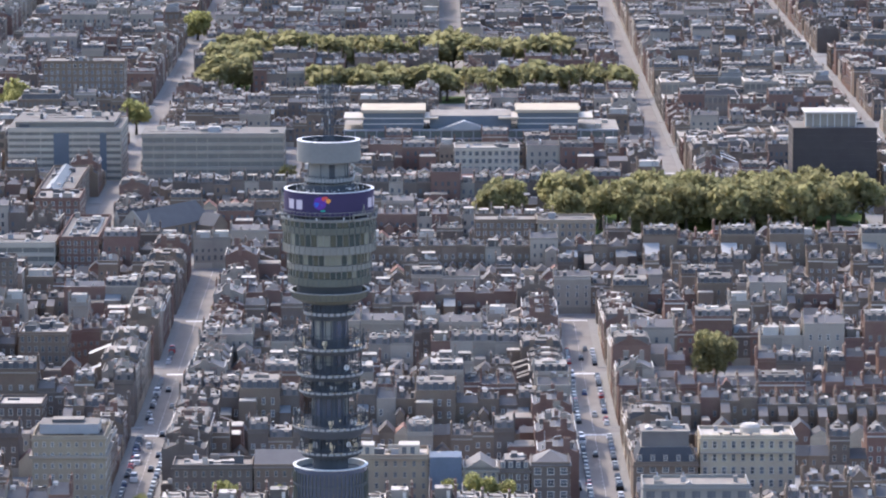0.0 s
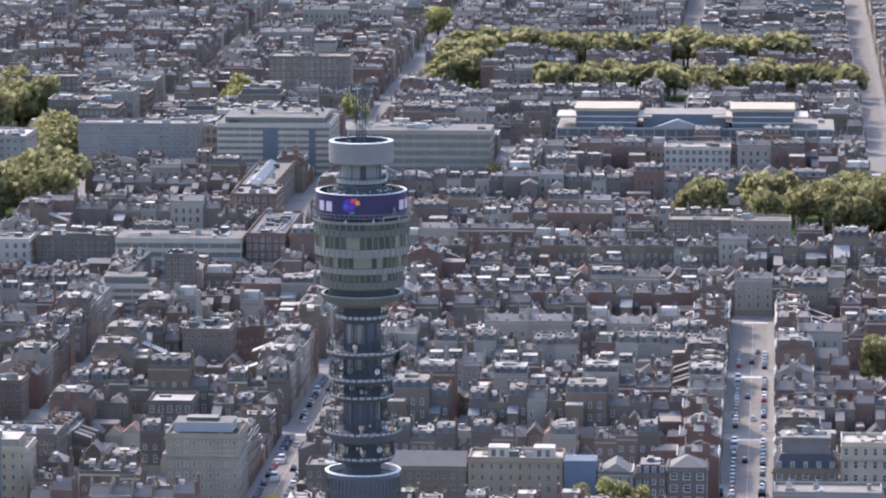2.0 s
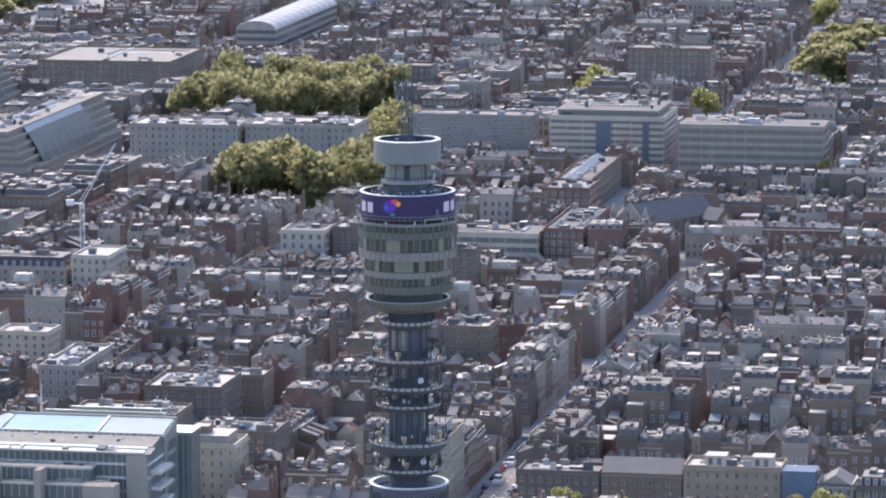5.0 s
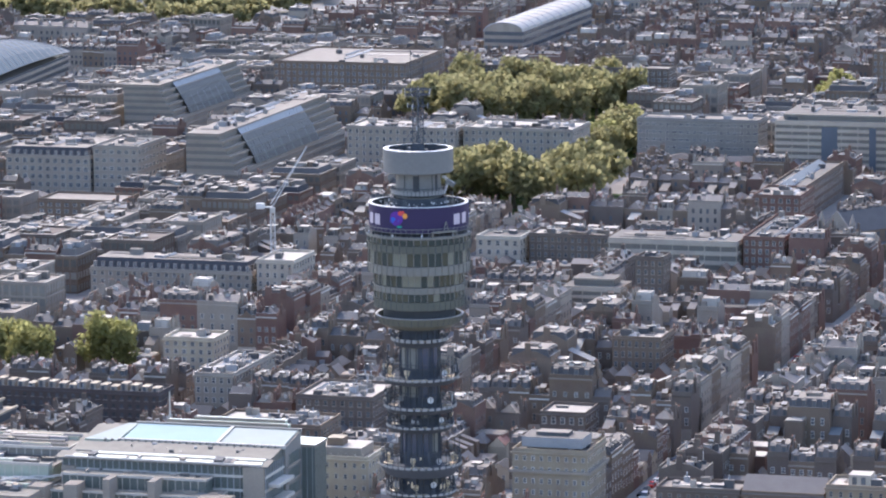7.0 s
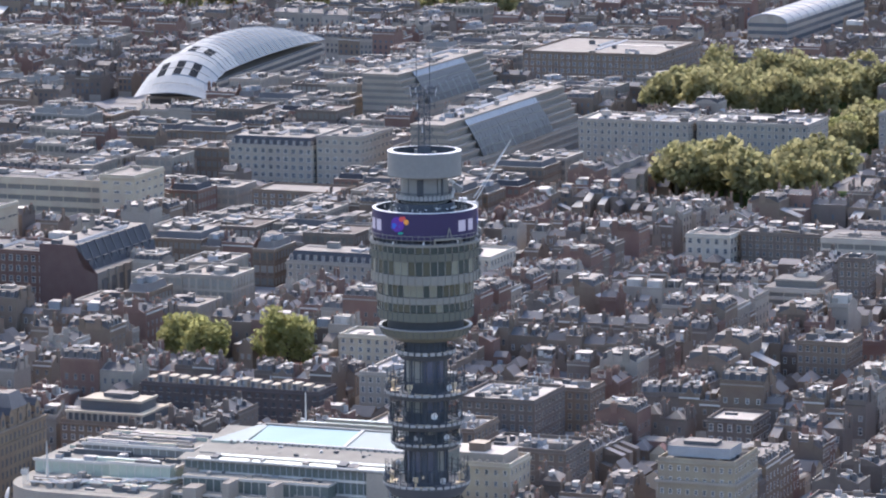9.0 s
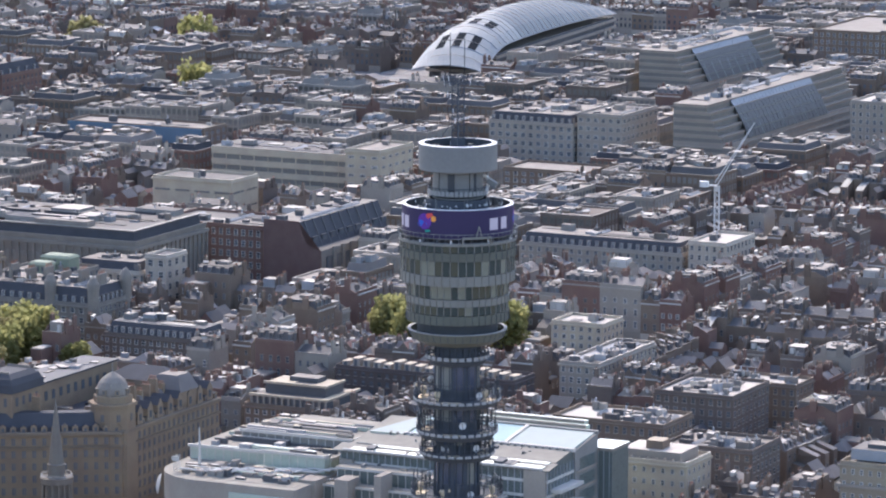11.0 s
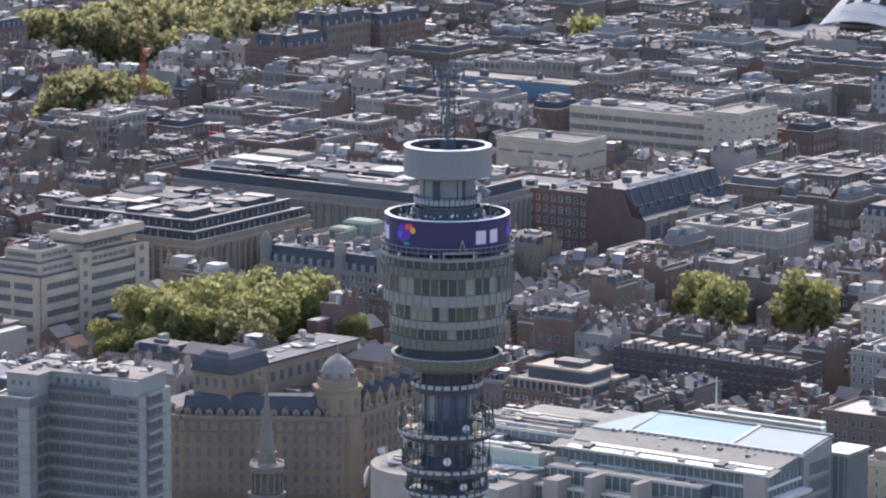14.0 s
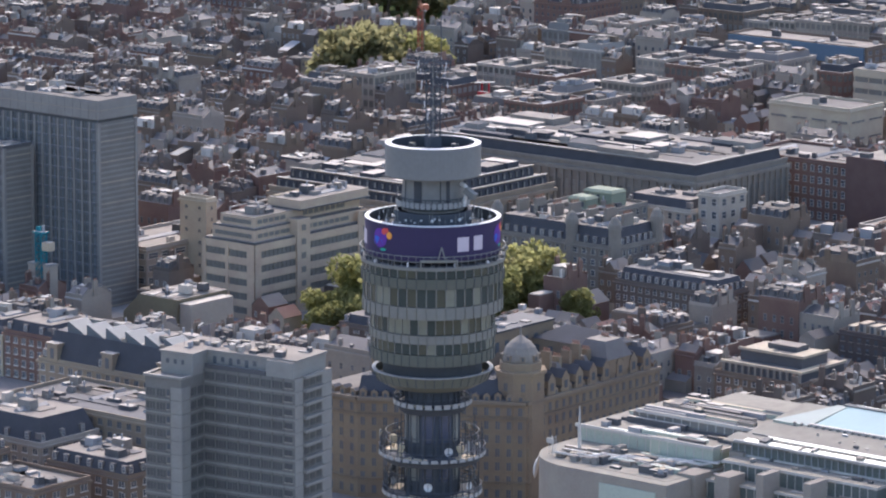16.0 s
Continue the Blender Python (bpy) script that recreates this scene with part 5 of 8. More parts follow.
def upright_slab(name, label, v0, v1, u0, u1, h, floors, panes, piers, crown):
    """A tall office slab: stacks of panes between upright piers, a ribbed end wall and a blank roof storey."""
    BUILT.append((v0 - 1, v1 + 1, u0 - 1, u1 + 1)), LOW.append((v0, v1, u0 - 24, u0 - 1))
    w, d, fh = v1 - v0, u1 - u0, h / floors
    root = thing(name, at(v0, u0), label, "office tower")
    part("core", Shape().box(0, w, 0, d, 0, h, DMETAL, ASPH), root)
    pw = w / panes
    for f in range(floors):
        strip, z = Shape(), f * fh
        for k in range(panes):
            x = k * pw
            strip.face([(x + 0.08, -0.05, z + fh * 0.34), (x + pw - 0.08, -0.05, z + fh * 0.34), (x + pw - 0.08, -0.05, z + fh * 0.97), (x + 0.08, -0.05, z + fh * 0.97)], CURTAIN)
            strip.face([(x + 0.08, -0.05, z + 0.06), (x + pw - 0.08, -0.05, z + 0.06), (x + pw - 0.08, -0.05, z + fh * 0.31), (x + 0.08, -0.05, z + fh * 0.31)], DEEPBLUE)
        tagged(part("window_strip", strip, root), kind="stuff")
        part("sill_bar", Shape().box(0, w, -0.14, 0, z + fh * 0.31, z + fh * 0.35, GMETAL, under=True), root)
    for k in range(panes + 1):
        broad = k % piers == 0
        e, out = (0.34, 0.4) if broad else (0.09, 0.2)
        part("pier" if broad else "mullion", Shape().box(k * pw - e, k * pw + e, -out, 0, 0, h, CONC if broad else SLABWALL), root)
    end = part("end_wall", Shape().box(w, w + 0.4, -0.4, d + 0.4, 0, h, SLABWALL), root)
    for y in (-0.5, d - 0.4):
        part("corner_pier", Shape().box(w + 0.2, w + 0.75, y, y + 0.9, 0, h, CONC), end)
    for k in range(2 * floors):
        part("end_rib", Shape().box(w + 0.4, w + 0.52, 0.5, d - 0.5, 0.3 + fh * k / 2, 0.75 + fh * k / 2, CONC if k % 4 else STONE, under=True), end)
    if crown:
        part("shadow_gap", Shape().box(0.5, w - 0.2, 0.3, d - 0.3, h, h + 1.0, DMETAL), root)
        top = part("roof_storey", Shape().box(-0.2, w + 0.7, -0.5, d + 0.5, h + 0.9, h + 6.4, CONC, ASPH, under=True), root, "blank beige roof storey")
        for k in range(15):
            part("seam", Shape().box(k * w / 14 - 0.06, k * w / 14 + 0.06, -0.54, -0.5, h + 0.9, h + 6.4, SLABWALL), top)
        part("ledge", Shape().box(-0.3, w + 0.8, -0.62, d + 0.6, h + 3.4, h + 3.6, STONE, under=True), top)
        clutter(top, random.Random(4), 1, w - 1, 1, d - 1, h + 6.4, 16)
    else:
        part("roof_rim", Shape().box(-0.3, w + 0.5, -0.5, 0, h - 0.3, h + 0.8, DMETAL, GMETAL, under=True).box(w, w + 0.5, 0, d, h - 0.3, h + 0.8, DMETAL, GMETAL, under=True), root)
        clutter(root, random.Random(10), 1, w - 1, 1, d - 1, h, 8)


upright_slab("office_slab", "tall grey office tower with upright piers and a blank beige top", -549.2, -505.9, 463.1, 478.0, 53.6, 18, 42, 3, True)
upright_slab("glazed_slab", "dark blue-grey glass office slab with thin upright mullions", -567, -529.5, 449, 460, 45.6, 15, 36, 4, False)


def site_hoist(v, u, h):
    """Teal lattice hoist with a cream cab, beside two pale stacks."""
    teal = len(MATS)
    MATS.append(mat("teal_paint", (0.03, 0.20, 0.24), 0.5, vary=0.2))
    root = thing("site_hoist", at(v, u), "teal steel lattice hoist with a cream cab", "hoist")
    for x in (-1.1, 1.1):
        for y in (-1.1, 1.1):
            part("mast_leg", Shape().tube((x, y, 0), (x, y, h), 0.2, teal, 4), root)
    for k in range(int(h / 2.4)):
        z, s = 2.4 * k, Shape()
        for a, b in (((-1.1, -1.1), (1.1, -1.1)), ((1.1, -1.1), (1.1, 1.1)), ((1.1, 1.1), (-1.1, 1.1)), ((-1.1, 1.1), (-1.1, -1.1))):
            s.tube((*a, z), (*b, z + 2.4), 0.12, teal, 4).tube((*a, z + 2.4), (*b, z + 2.4), 0.12, teal, 4)
        part("mast_brace", s, root)
    part("head_frame", Shape().box(-1.9, 1.9, -1.4, 1.4, h, h + 0.5, teal, GMETAL, under=True).box(-1.4, -0.2, -0.5, 0.5, h + 0.5, h + 1.8, teal).box(0.7, 1.2, -0.3, 0.3, h + 0.5, h + 2.3, GMETAL), root)
    part("cab", Shape().box(1.4, 4.2, -1.2, 1.2, h - 4.6, h - 2.2, CREAM, PALE, under=True), root)
    for x in (-3.6, 2.2):
        part("stack", Shape().box(x, x + 2.6, -1.5, 1.5, 0, 18.2, STONE, ASPH), root), part("stack_cap", Shape().box(x - 0.2, x + 2.8, -1.7, 1.7, 18.2, 18.7, CONC, under=True), root)


site_hoist(-500, 434, 27)
def white_office():
    """Cream office block: window bands between piers, two set-back roof storeys and a stair strip."""
    w, d, h, fh = 19.0, 50.0, 21.6, 4.0
    BUILT.append((-482, -461, 479, 528)), LOW.append((-482, -455, 455, 479))
    root = thing("white_office_block", at(-481, 480), "cream six-storey office block with long window bands and set-back top storeys", "building")
    wall = len(MATS)
    MATS.append(mat("cream_tile", (0.475, 0.365, 0.26), 0.7, vary=0.1))
    part("glazed_core", Shape().box(0, w, 0, d, 0, h, BLINDS, ASPH), root)
    for f in range(6):
        z = f * fh - 0.5 if f else 0.0
        part("wall_band", Shape().box(-0.4, w + 0.4, -0.4, d + 0.4, z, f * fh + 1.6, wall, ASPH, under=True), root)
    for xa, xb in ((-0.5, 0.8), (8.2, 9.4), (w - 2.6, w + 0.5)):
        part("pier", Shape().box(xa, xb, -0.5, 0, 0, h, wall), root)
    for k in range(11):
        x = 0.8 + 1.65 * k
        part("mullion", Shape().box(x, x + 0.16, -0.12, 0, 0, h, SLABWALL), root)
    for ya, yb in ((-0.5, 2.2), (d - 6.0, d + 0.5)):
        part("pier", Shape().box(w, w + 0.5, ya, yb, 0, h + 3.6 if yb > 10 else h, wall, LEAD), root)
    for k in range(24):
        y = 2.4 + 1.8 * k
        part("mullion", Shape().box(w, w + 0.12, y, y + 0.16, 0, h, SLABWALL), root)
    strip = part("stair_strip", Shape().box(w - 3, w + 0.9, 17, 22.5, 0, 26.6, wall, LEAD), root)
    for f in range(6):
        part("stair_window", Shape().box(w + 0.9, w + 0.98, 18.8, 20.6, 3.2 + 4.0 * f, 4.9 + 4.0 * f, BLINDS), strip)
        part("end_window", Shape().box(w + 0.5, w + 0.58, d - 4, d - 2, 3.2 + 4.0 * f, 4.9 + 4.0 * f, BLINDS), root)
    z = h
    for g, hh, y1 in ((1.6, 3.6, d), (3.2, 3.4, d - 1)):
        tier = part("set_back_storey", Shape().box(g, w - g, g, y1 - 0.5, z, z + hh, wall, ASPH), root)
        part("dark_cornice", Shape().box(g - 1.4, w - g + 1.4, g - 1.4, y1, z, z + 0.5, DMETAL, LEAD, under=True), tier)
        part("window_band", Shape().box(g + 1, w - g - 1, g - 0.06, g, z + 1.3, z + 2.5, BLINDS), tier)
        for ya, yb in ((g + 1, 16.5), (23.5, d - 8)):
            part("window_band", Shape().box(w - g, w - g + 0.06, ya, yb, z + 1.3, z + 2.5, BLINDS), tier)
            for k in range(int((yb - ya) / 2.4)):
                part("mullion", Shape().box(w - g, w - g + 0.14, ya + 2.4 * k, ya + 2.4 * k + 0.3, z + 1.3, z + 2.5, wall), tier)
        z += hh
    pent = part("penthouse", Shape().box(6, w - 0.6, 20, d - 0.4, z, z + 2.8, wall, LEAD), root)
    part("dark_cornice", Shape().box(5.6, w - 0.2, 19.6, d, z, z + 0.4, DMETAL, LEAD, under=True), pent), part("roof_strip", Shape().box(7, 8, 21, d - 2, z + 2.8, z + 3.1, CREAM), pent)
    part("roof_rail", Shape().box(4, 4.4, 6, d - 3, z + 1.2, z + 1.5, PALE, under=True).box(4, 4.3, 6, 6.3, z, z + 1.2, PALE).box(4, 4.3, d - 4, d - 3.7, z, z + 1.2, PALE), root)
    clutter(root, random.Random(13), 4, w - 4, 5, 19, z, 9, 1.3), clutter(root, random.Random(15), 9, w - 3, 22, d - 4, z + 2.8, 9, 1.1)
    clutter(root, random.Random(14), 0.4, 1.6, 2, d - 4, h, 4, 0.8)


white_office()


def hall():
    """Hall with a blank olive-brown end wall that slopes back on one side."""
    BUILT.append((-469, -441, 430, 453)), LOW.append((-467, -444, 408, 430))
    root = thing("blank_ended_hall", at(-466, 431), "low hall with a blank olive-brown end wall and pale roof", "building")
    olive = len(MATS)
    MATS.append(mat("olive_render", (0.15, 0.128, 0.085), 0.85, vary=0.1, stain=0.4, size=8))
    part("wall", Shape().box(0, 20, 0, 20, 0, 10, olive), root)
    part("roof", Shape().solid([(0, 0, 10), (20, 0, 10), (20, 20, 10), (0, 20, 10)], [(6, 0, 15.5), (20, 0, 15.5), (20, 20, 15.5), (6, 20, 15.5)], olive, LEAD), root)
    part("side_wing", Shape().box(20, 24, 1, 18, 0, 14.5, STONE, PALE), root)
    for k in range(5):
        part("roof_sheet", Shape().box(6 + 2.6 * k, 8.2 + 2.6 * k, 0.4, 16, 15.5, 15.7 + 0.1 * (k % 2), PALE if k % 2 else LEAD, under=True), root)
    clutter(root, random.Random(5), 7, 19, 2, 18, 15.9, 7, 0.9)


hall()
for q, (a, b, wall) in enumerate(((-420.5, -404, DARKB), (-403.5, -390, RED))):
    block("low_house", "low old brick house with a slate roof beside a garden square", "house", a, b, 468 + q % 2, 479, 7 + q % 3, wall, 3, 4, 3, seed=140 + q, top="gable" if q % 2 else "mansard", roof=SLATE, mh=3, plant=2, dormers=2)
block("low_office_wing", "low pale office wing with long windows", "building", -529, -506, 482.5, 528, 15.5, STONE, 4, 5, 8, roof=LEAD, plant=6, seed=14, win=(0.75, 0.5))
block("stair_tower", "cream blank stair tower with a few small windows", "building", -509, -498.7, 500, 504.5, 29, CREAM, 8, 2, 1, roof=LEAD, plant=0, seed=9, win=(0.25, 0.35), frame_m=CREAM)
WEATHERED = len(MATS)
MATS.append(mat("weathered_stone", (0.235, 0.205, 0.168), 0.8, vary=0.1, stain=0.5, size=5))
pilastered("department_store", "long stone department store with tall pilasters and dark roof storey", -548, -438.5, 656, 704.2, 20.0, 36, 1, 15, stone=WEATHERED)
pilastered("stone_store", "stone store with square windows and dark stepped roof storeys", -540, -476.9, 573.4, 634.5, 17.0, 20, 2, 20, rows=4, stone=YELLOW)
block("stepped_white_building", "white stepped building with a dark roof storey", "building", -449.6, -424.8, 634.7, 650.5, 15, STUCCO, 4, 8, 5, roof=LEAD, plant=3, seed=16, top="mansard", mh=3.5, dormers=50)
block("stair_tower", "white square stair tower beside a stepped building", "building", -423.9, -416, 637.2, 651, 21, STUCCO, 5, 2, 3, roof=DSLATE, plant=0, seed=17)


def gabled_store():
    """Building whose brick end wall steps down beside a stone flank with a glazed slope."""
    BUILT.append((-417, -389, 700, 768)), LOW.append((-417, -389, 676, 700))
    root = thing("brick_gabled_building", at(-416, 704), "building with a blank dark brick end wall and glazed slope", "building")
    maroon = len(MATS)
    MATS.append(mat("maroon_brick", (0.125, 0.083, 0.072), 0.85, vary=0.15, stain=0.4, size=4))
    part("wall", Shape().box(0, 22, 0.5, 62, 0, 14, WEATHERED, ASPH), root)
    low = [(0, 0), (22, 0), (22, 14), (17, 15), (13.5, 23.5), (0, 23.5)]
    end = Shape()
    end.solid([(x, 0.5, z) for x, z in low][::-1], [(x, 0, z) for x, z in low][::-1], maroon, maroon, under=True)
    part("brick_end_wall", end, root)
    part("roof_slope", Shape().solid([(0, 0.6, 14), (17, 0.6, 14), (17, 60, 14), (0, 60, 14)], [(0, 0.6, 23), (13, 0.6, 23), (13, 60, 23), (0, 60, 23)], HSLATE, LEAD), root)
    for k in range(9):
        y = 4 + 6.4 * k
        part("window_bay", Shape().box(22, 22.3, y, y + 4.2, 3, 11.5, GLASS), root), part("pier", Shape().box(22, 22.8, y + 4.4, y + 6.2, 0, 14.5, WEATHERED), root)
        part("slope_rib", Shape().solid([(17.2, y, 14), (17.2, y + 0.6, 14), (16, y + 0.6, 14), (16, y, 14)], [(13.3, y, 23.2), (13.3, y + 0.6, 23.2), (12, y + 0.6, 23), (12, y, 23)], DMETAL), root)
        part("slope_window", Shape().box(13.6, 16.2, y + 1.6, y + 5.4, 15.2, 17.6, HSLATE, LEAD).box(16.2, 16.26, y + 2, y + 5, 15.6, 17.2, GLASS), root)
    part("dome", Shape().lathe([(2.6, 13), (2.6, 14.5), (2.2, 16.4), (1.2, 17.6), (0, 18)], CONC, 16, 20.3, 37), root)
    clutter(root, random.Random(6), 1, 12, 3, 58, 23, 10)


gabled_store()
block("brick_offices", "red-brown brick office building with even rows of windows", "building", -462, -418, 712, 740, 20, RED, 5, 15, 8, roof=ASPH, plant=9, seed=18)
gt = block("grand_terrace", "stone terrace with a dark mansard roof and corner turrets", "building", -446, -401, 566, 588, 16.5, WEATHERED, 5, 14, 8, top="mansard", plant=16, seed=19, mh=5.4)
for x, y in ((-21.5, 1), (21.5, 1), (21.5, 21), (6, 1)):
    part("turret", Shape().lathe([(1.8, 10), (1.8, 21), (2.1, 21), (1.9, 22.4), (1.0, 24.2), (0, 25)], WEATHERED, 12, x, y), gt)
upper = mesh_of("upper_dormer", Shape().box(-0.6, 0.6, 0, 1.4, 0, 1.5, WEATHERED, LEAD).box(-0.35, 0.35, -0.06, 0, 0.3, 1.2, GLASS))
for k in range(13):
    part("upper_dormer", upper, gt, mtx=pose(-19.3 + 3.2 * k, 2.2, 18.6))
for k in range(6):
    part("upper_dormer", upper, gt, mtx=pose(20.3, 4 + 2.7 * k, 18.6, 0, 0, 90))
for k in range(7):
    st = part("chimney", Shape().box(-20 + 6.4 * k, -18.8 + 6.4 * k, 8, 12.5, 15, 24.2 + k % 2, WEATHERED, CONC), gt)
    for q in range(5):
        part("chimney_pot", Shape().lathe([(0.2, 24.2 + k % 2), (0.15, 25.2 + k % 2), (0, 25.2 + k % 2)], POT, 6, -19.4 + 6.4 * k, 8.5 + 0.85 * q), st)
COPPER = len(MATS)
MATS.append(mat("green_copper", (0.225, 0.25, 0.18), 0.7, vary=0.2, stain=0.5, size=3))
cop = block("copper_roofed_house", "stone house with pale green copper roof rooms", "building", -460, -436, 604, 628, 17.5, WEATHERED, 5, 8, 7, seed=121, roof=LEAD, plant=8)
for xa, xb, ya, yb, za, zb in ((-3, 7.5, 12, 19, 16.3, 21.2), (-2, 4.6, 3, 9, 16.3, 20.2)):
    cr = part("roof_room", Shape().box(xa, xb, ya, yb, za, zb - 0.8, COPPER).box(xa - 0.3, xb + 0.3, ya - 0.3, yb + 0.3, zb - 0.8, zb, COPPER, dx=0.9, dy=0.9, under=True), cop, "pale green copper roof room")
    for k in range(3):
        part("window", Shape().box(xa + 0.8 + 2 * k, xa + 1.9 + 2 * k, ya - 0.05, ya, za + 1, zb - 1.4, GLASS), cr)
# glass roofed store
def vaulted_store():
    """Long building under a swelling roof: white metal with square openings on one half, glass on the other."""
    w, d = 36.0, 205.0
    BUILT.append((-655, -597, 1250, 1466)), LOW.append((-650, -585, 1170, 1254))
    root = thing("glass_roofed_building", at(-616.1, 1254, 0, 6), "long building under a swelling glass and white metal roof", "building")
    white, glass = len(MATS), len(MATS) + 1
    MATS.append(mat("vault_sheet", (0.32, 0.315, 0.292), 0.65, vary=0.2, stain=0.35, size=12, spec=0.15)), MATS.append(mat("vault_glass", (0.23, 0.235, 0.225), 0.5, spec=0.05, vary=0.15, stain=0.3, size=15, bump=0))
    MATS.append(mat("dark_opening", (0.02, 0.022, 0.025), 0.9, vary=0.1, spec=0.05))
    part("wall", Shape().box(-w / 2 + 1, w / 2 - 1, 22, d - 1, 0, 12.4, DMETAL, LEAD), root)
    for f in range(3):
        part("floor_band", Shape().box(-w / 2, w / 2, 20, d, 3.0 + 3.6 * f, 4.4 + 3.6 * f, STONE, under=True), root)
    nu, nv = 18, 9

    def spot(a, b, up=0.0):
        s, t = a / nu, b / nv
        rise = 15.5 * math.sin(math.pi * (0.03 + 0.93 * s ** 0.85)) ** 0.6
        e = math.sin(math.pi * (0.03 + 0.94 * t)) ** 0.6
        return (-w / 2 + w * t, d * s, 5 + 8.0 * min(1.0, s / 0.14) + rise * e + up)

    for i in range(nu):
        for j in range(nv):
            q = [spot(i, j), spot(i + 1, j), spot(i + 1, j + 1), spot(i, j + 1)][::-1]
            # openings are solid panels; the dark inside them is put into a near-black colour
            hole = j in (2, 4, 6) and i in (1, 3)
            m = len(MATS) - 1 if hole else (white if i < 5 or (j < 5 and i < 12) else glass)
            part("roof_panel", Shape().solid([(x, y, z - 0.3) for x, y, z in q], q, m), root)
    for i in range(0, nu + 1):
        rib = Shape()
        for j in range(4, nv):
            rib.tube(spot(i, j, 0.15), spot(i, j + 1, 0.1), 0.16, GMETAL, 4)
        part("roof_rib", rib, root)
        if i < nu:
            thin = Shape()
            for j in range(2, nv):
                thin.tube(spot(i + 0.5, j, 0.1), spot(i + 0.5, j + 1, 0.1), 0.12, PALE, 4)
            part("glazing_bar", thin, root)


vaulted_store()


def stepped_glass(name, label, v0, v1, u0, u1, h, seed):
    """Long offices with bands of windows; the northern side slopes back in glass between stepped ends."""
    BUILT.append((v0 - 1, v1 + 1, u0 - 1, u1 + 1)), LOW.append((v0, v1, u0 - 26, u0)), LOW.append((v1, v1 + 22, u0, u1))
    root = thing(name, at(0, 0), label, "building")
    step, base = 1.7, h * 0.42
    part("wall", Shape().box(v0, v1, u0, u1, 0, base, STONE, LEAD), root)
    for f in range(3):
        z = base * (0.1 + 0.3 * f)
        part("window_band", Shape().box(v0, v1 + 0.08, u0 - 0.08, u1, z, z + 1.4, BLINDS), root)
        part("floor_band", Shape().box(v0, v1 + 0.4, u0 - 0.4, u1, z + 1.5, z + 2.1, STONE, under=True), root)
    fl = 5
    fh = (h - base) / fl
    for f in range(fl):
        z0, g = base + fh * f, step * (f + 1)
        part("upper_storey", Shape().box(v0, v1 - g, u0, u1 - 1, z0, z0 + fh, STONE, LEAD), root)
        part("window_band", Shape().box(v0, v1 - g + 0.07, u0 - 0.07, u1 - 0.9, z0 + 0.5, z0 + fh * 0.62, BLINDS), root)
        part("floor_band", Shape().box(v0, v1 - g + 0.5, u0 - 0.4, u1 - 0.6, z0 + fh - 0.5, z0 + fh + 0.12, STONE, LEAD, under=True), root)
    ya, yb = u0 + (u1 - u0) * 0.16, u0 + (u1 - u0) * 0.74
    n, q = 22, 5
    for k in range(n):
        y0, y1 = ya + (yb - ya) * k / n, ya + (yb - ya) * (k + 1) / n - 0.2
        bay = Shape()
        for r in range(q):
            a, b = r / q, (r + 0.95) / q
            xa, xb = v1 + 0.3 - (step * fl + 0.6) * a ** 1.25, v1 + 0.3 - (step * fl + 0.6) * b ** 1.25
            za, zb = base + (h + 0.3 - base) * a, base + (h + 0.3 - base) * b
            bay.solid([(xa - 0.4, y0, za - 0.2), (xa, y0, za), (xa, y1, za), (xa - 0.4, y1, za - 0.2)], [(xb - 0.4, y0, zb - 0.2), (xb, y0, zb), (xb, y1, zb), (xb - 0.4, y1, zb - 0.2)], SLOPEG if r < q - 1 else GMETAL)
        tagged(part("leaning_panes", bay, root), kind="stuff")
        part("slope_rib", Shape().solid([(v1 + 0.2, y1, base), (v1 + 0.6, y1, base), (v1 + 0.6, y1 + 0.2, base), (v1 + 0.2, y1 + 0.2, base)], [(v1 - step * fl * 0.42, y1, base + (h - base) * 0.5), (v1 + 0.4 - step * fl * 0.42, y1, base + (h - base) * 0.5), (v1 + 0.4 - step * fl * 0.42, y1 + 0.2, base + (h - base) * 0.5), (v1 - step * fl * 0.42, y1 + 0.2, base + (h - base) * 0.5)], GMETAL), root) if k % 3 == 0 else None
    clutter(root, random.Random(seed), v0 + 1, v1 - step * fl - 1, u0 + 8, u1 - 6, h + 0.12, 18, 1.1, True)


stepped_glass("terraced_offices", "long stone office building with a leaning glazed northern side", -406, -383, 1035, 1188, 27, 31)
stepped_glass("terraced_offices", "pale office building with glazed set-back slopes", -500, -474, 1215.2, 1330, 26, 32)
block("brick_office", "square brown brick office building with even windows", "building", -478.3, -409.3, 1374.6, 1446.3, 22, BROWN, 6, 22, 14, seed=33, plant=8)
block("hotel_block", "wide pale brick hotel block with a dark eaves band", "hotel", -356.6, -307.4, 1106.4, 1134, 24, STONE, 7, 16, 9, seed=34, plant=20, roof=PALE)
block("hotel_block", "wide pale stone hotel block with a bright flat roof", "hotel", -305.5, -256.5, 1112.5, 1144.3, 24, STONE, 7, 16, 10, seed=35, plant=20, roof=PALE)
block("grey_slab_block", "grey concrete slab block with a blank flank", "building", -243.3, -188.1, 1178, 1197.3, 22, CONC, 6, 18, 6, seed=36, plant=6, win=(0.6, 0.4))
hs = banded("stepped_hotel", "white stepped apartment hotel with balcony bands", -175.6, -124.7, 1154.4, 1196, 25, 8, STUCCO, roof=PALE, plant=10, seed=37, bays=14, share=0.5, steps=1)
# dark blue strips laid on the front in place of its upright recesses
part("glazed_recess", Shape().box(-5, 2, -0.5, -0.36, 0, 22, DEEPBLUE), hs), part("glazed_recess", Shape().box(16, 19, -0.5, -0.36, 0, 22, DEEPBLUE), hs)
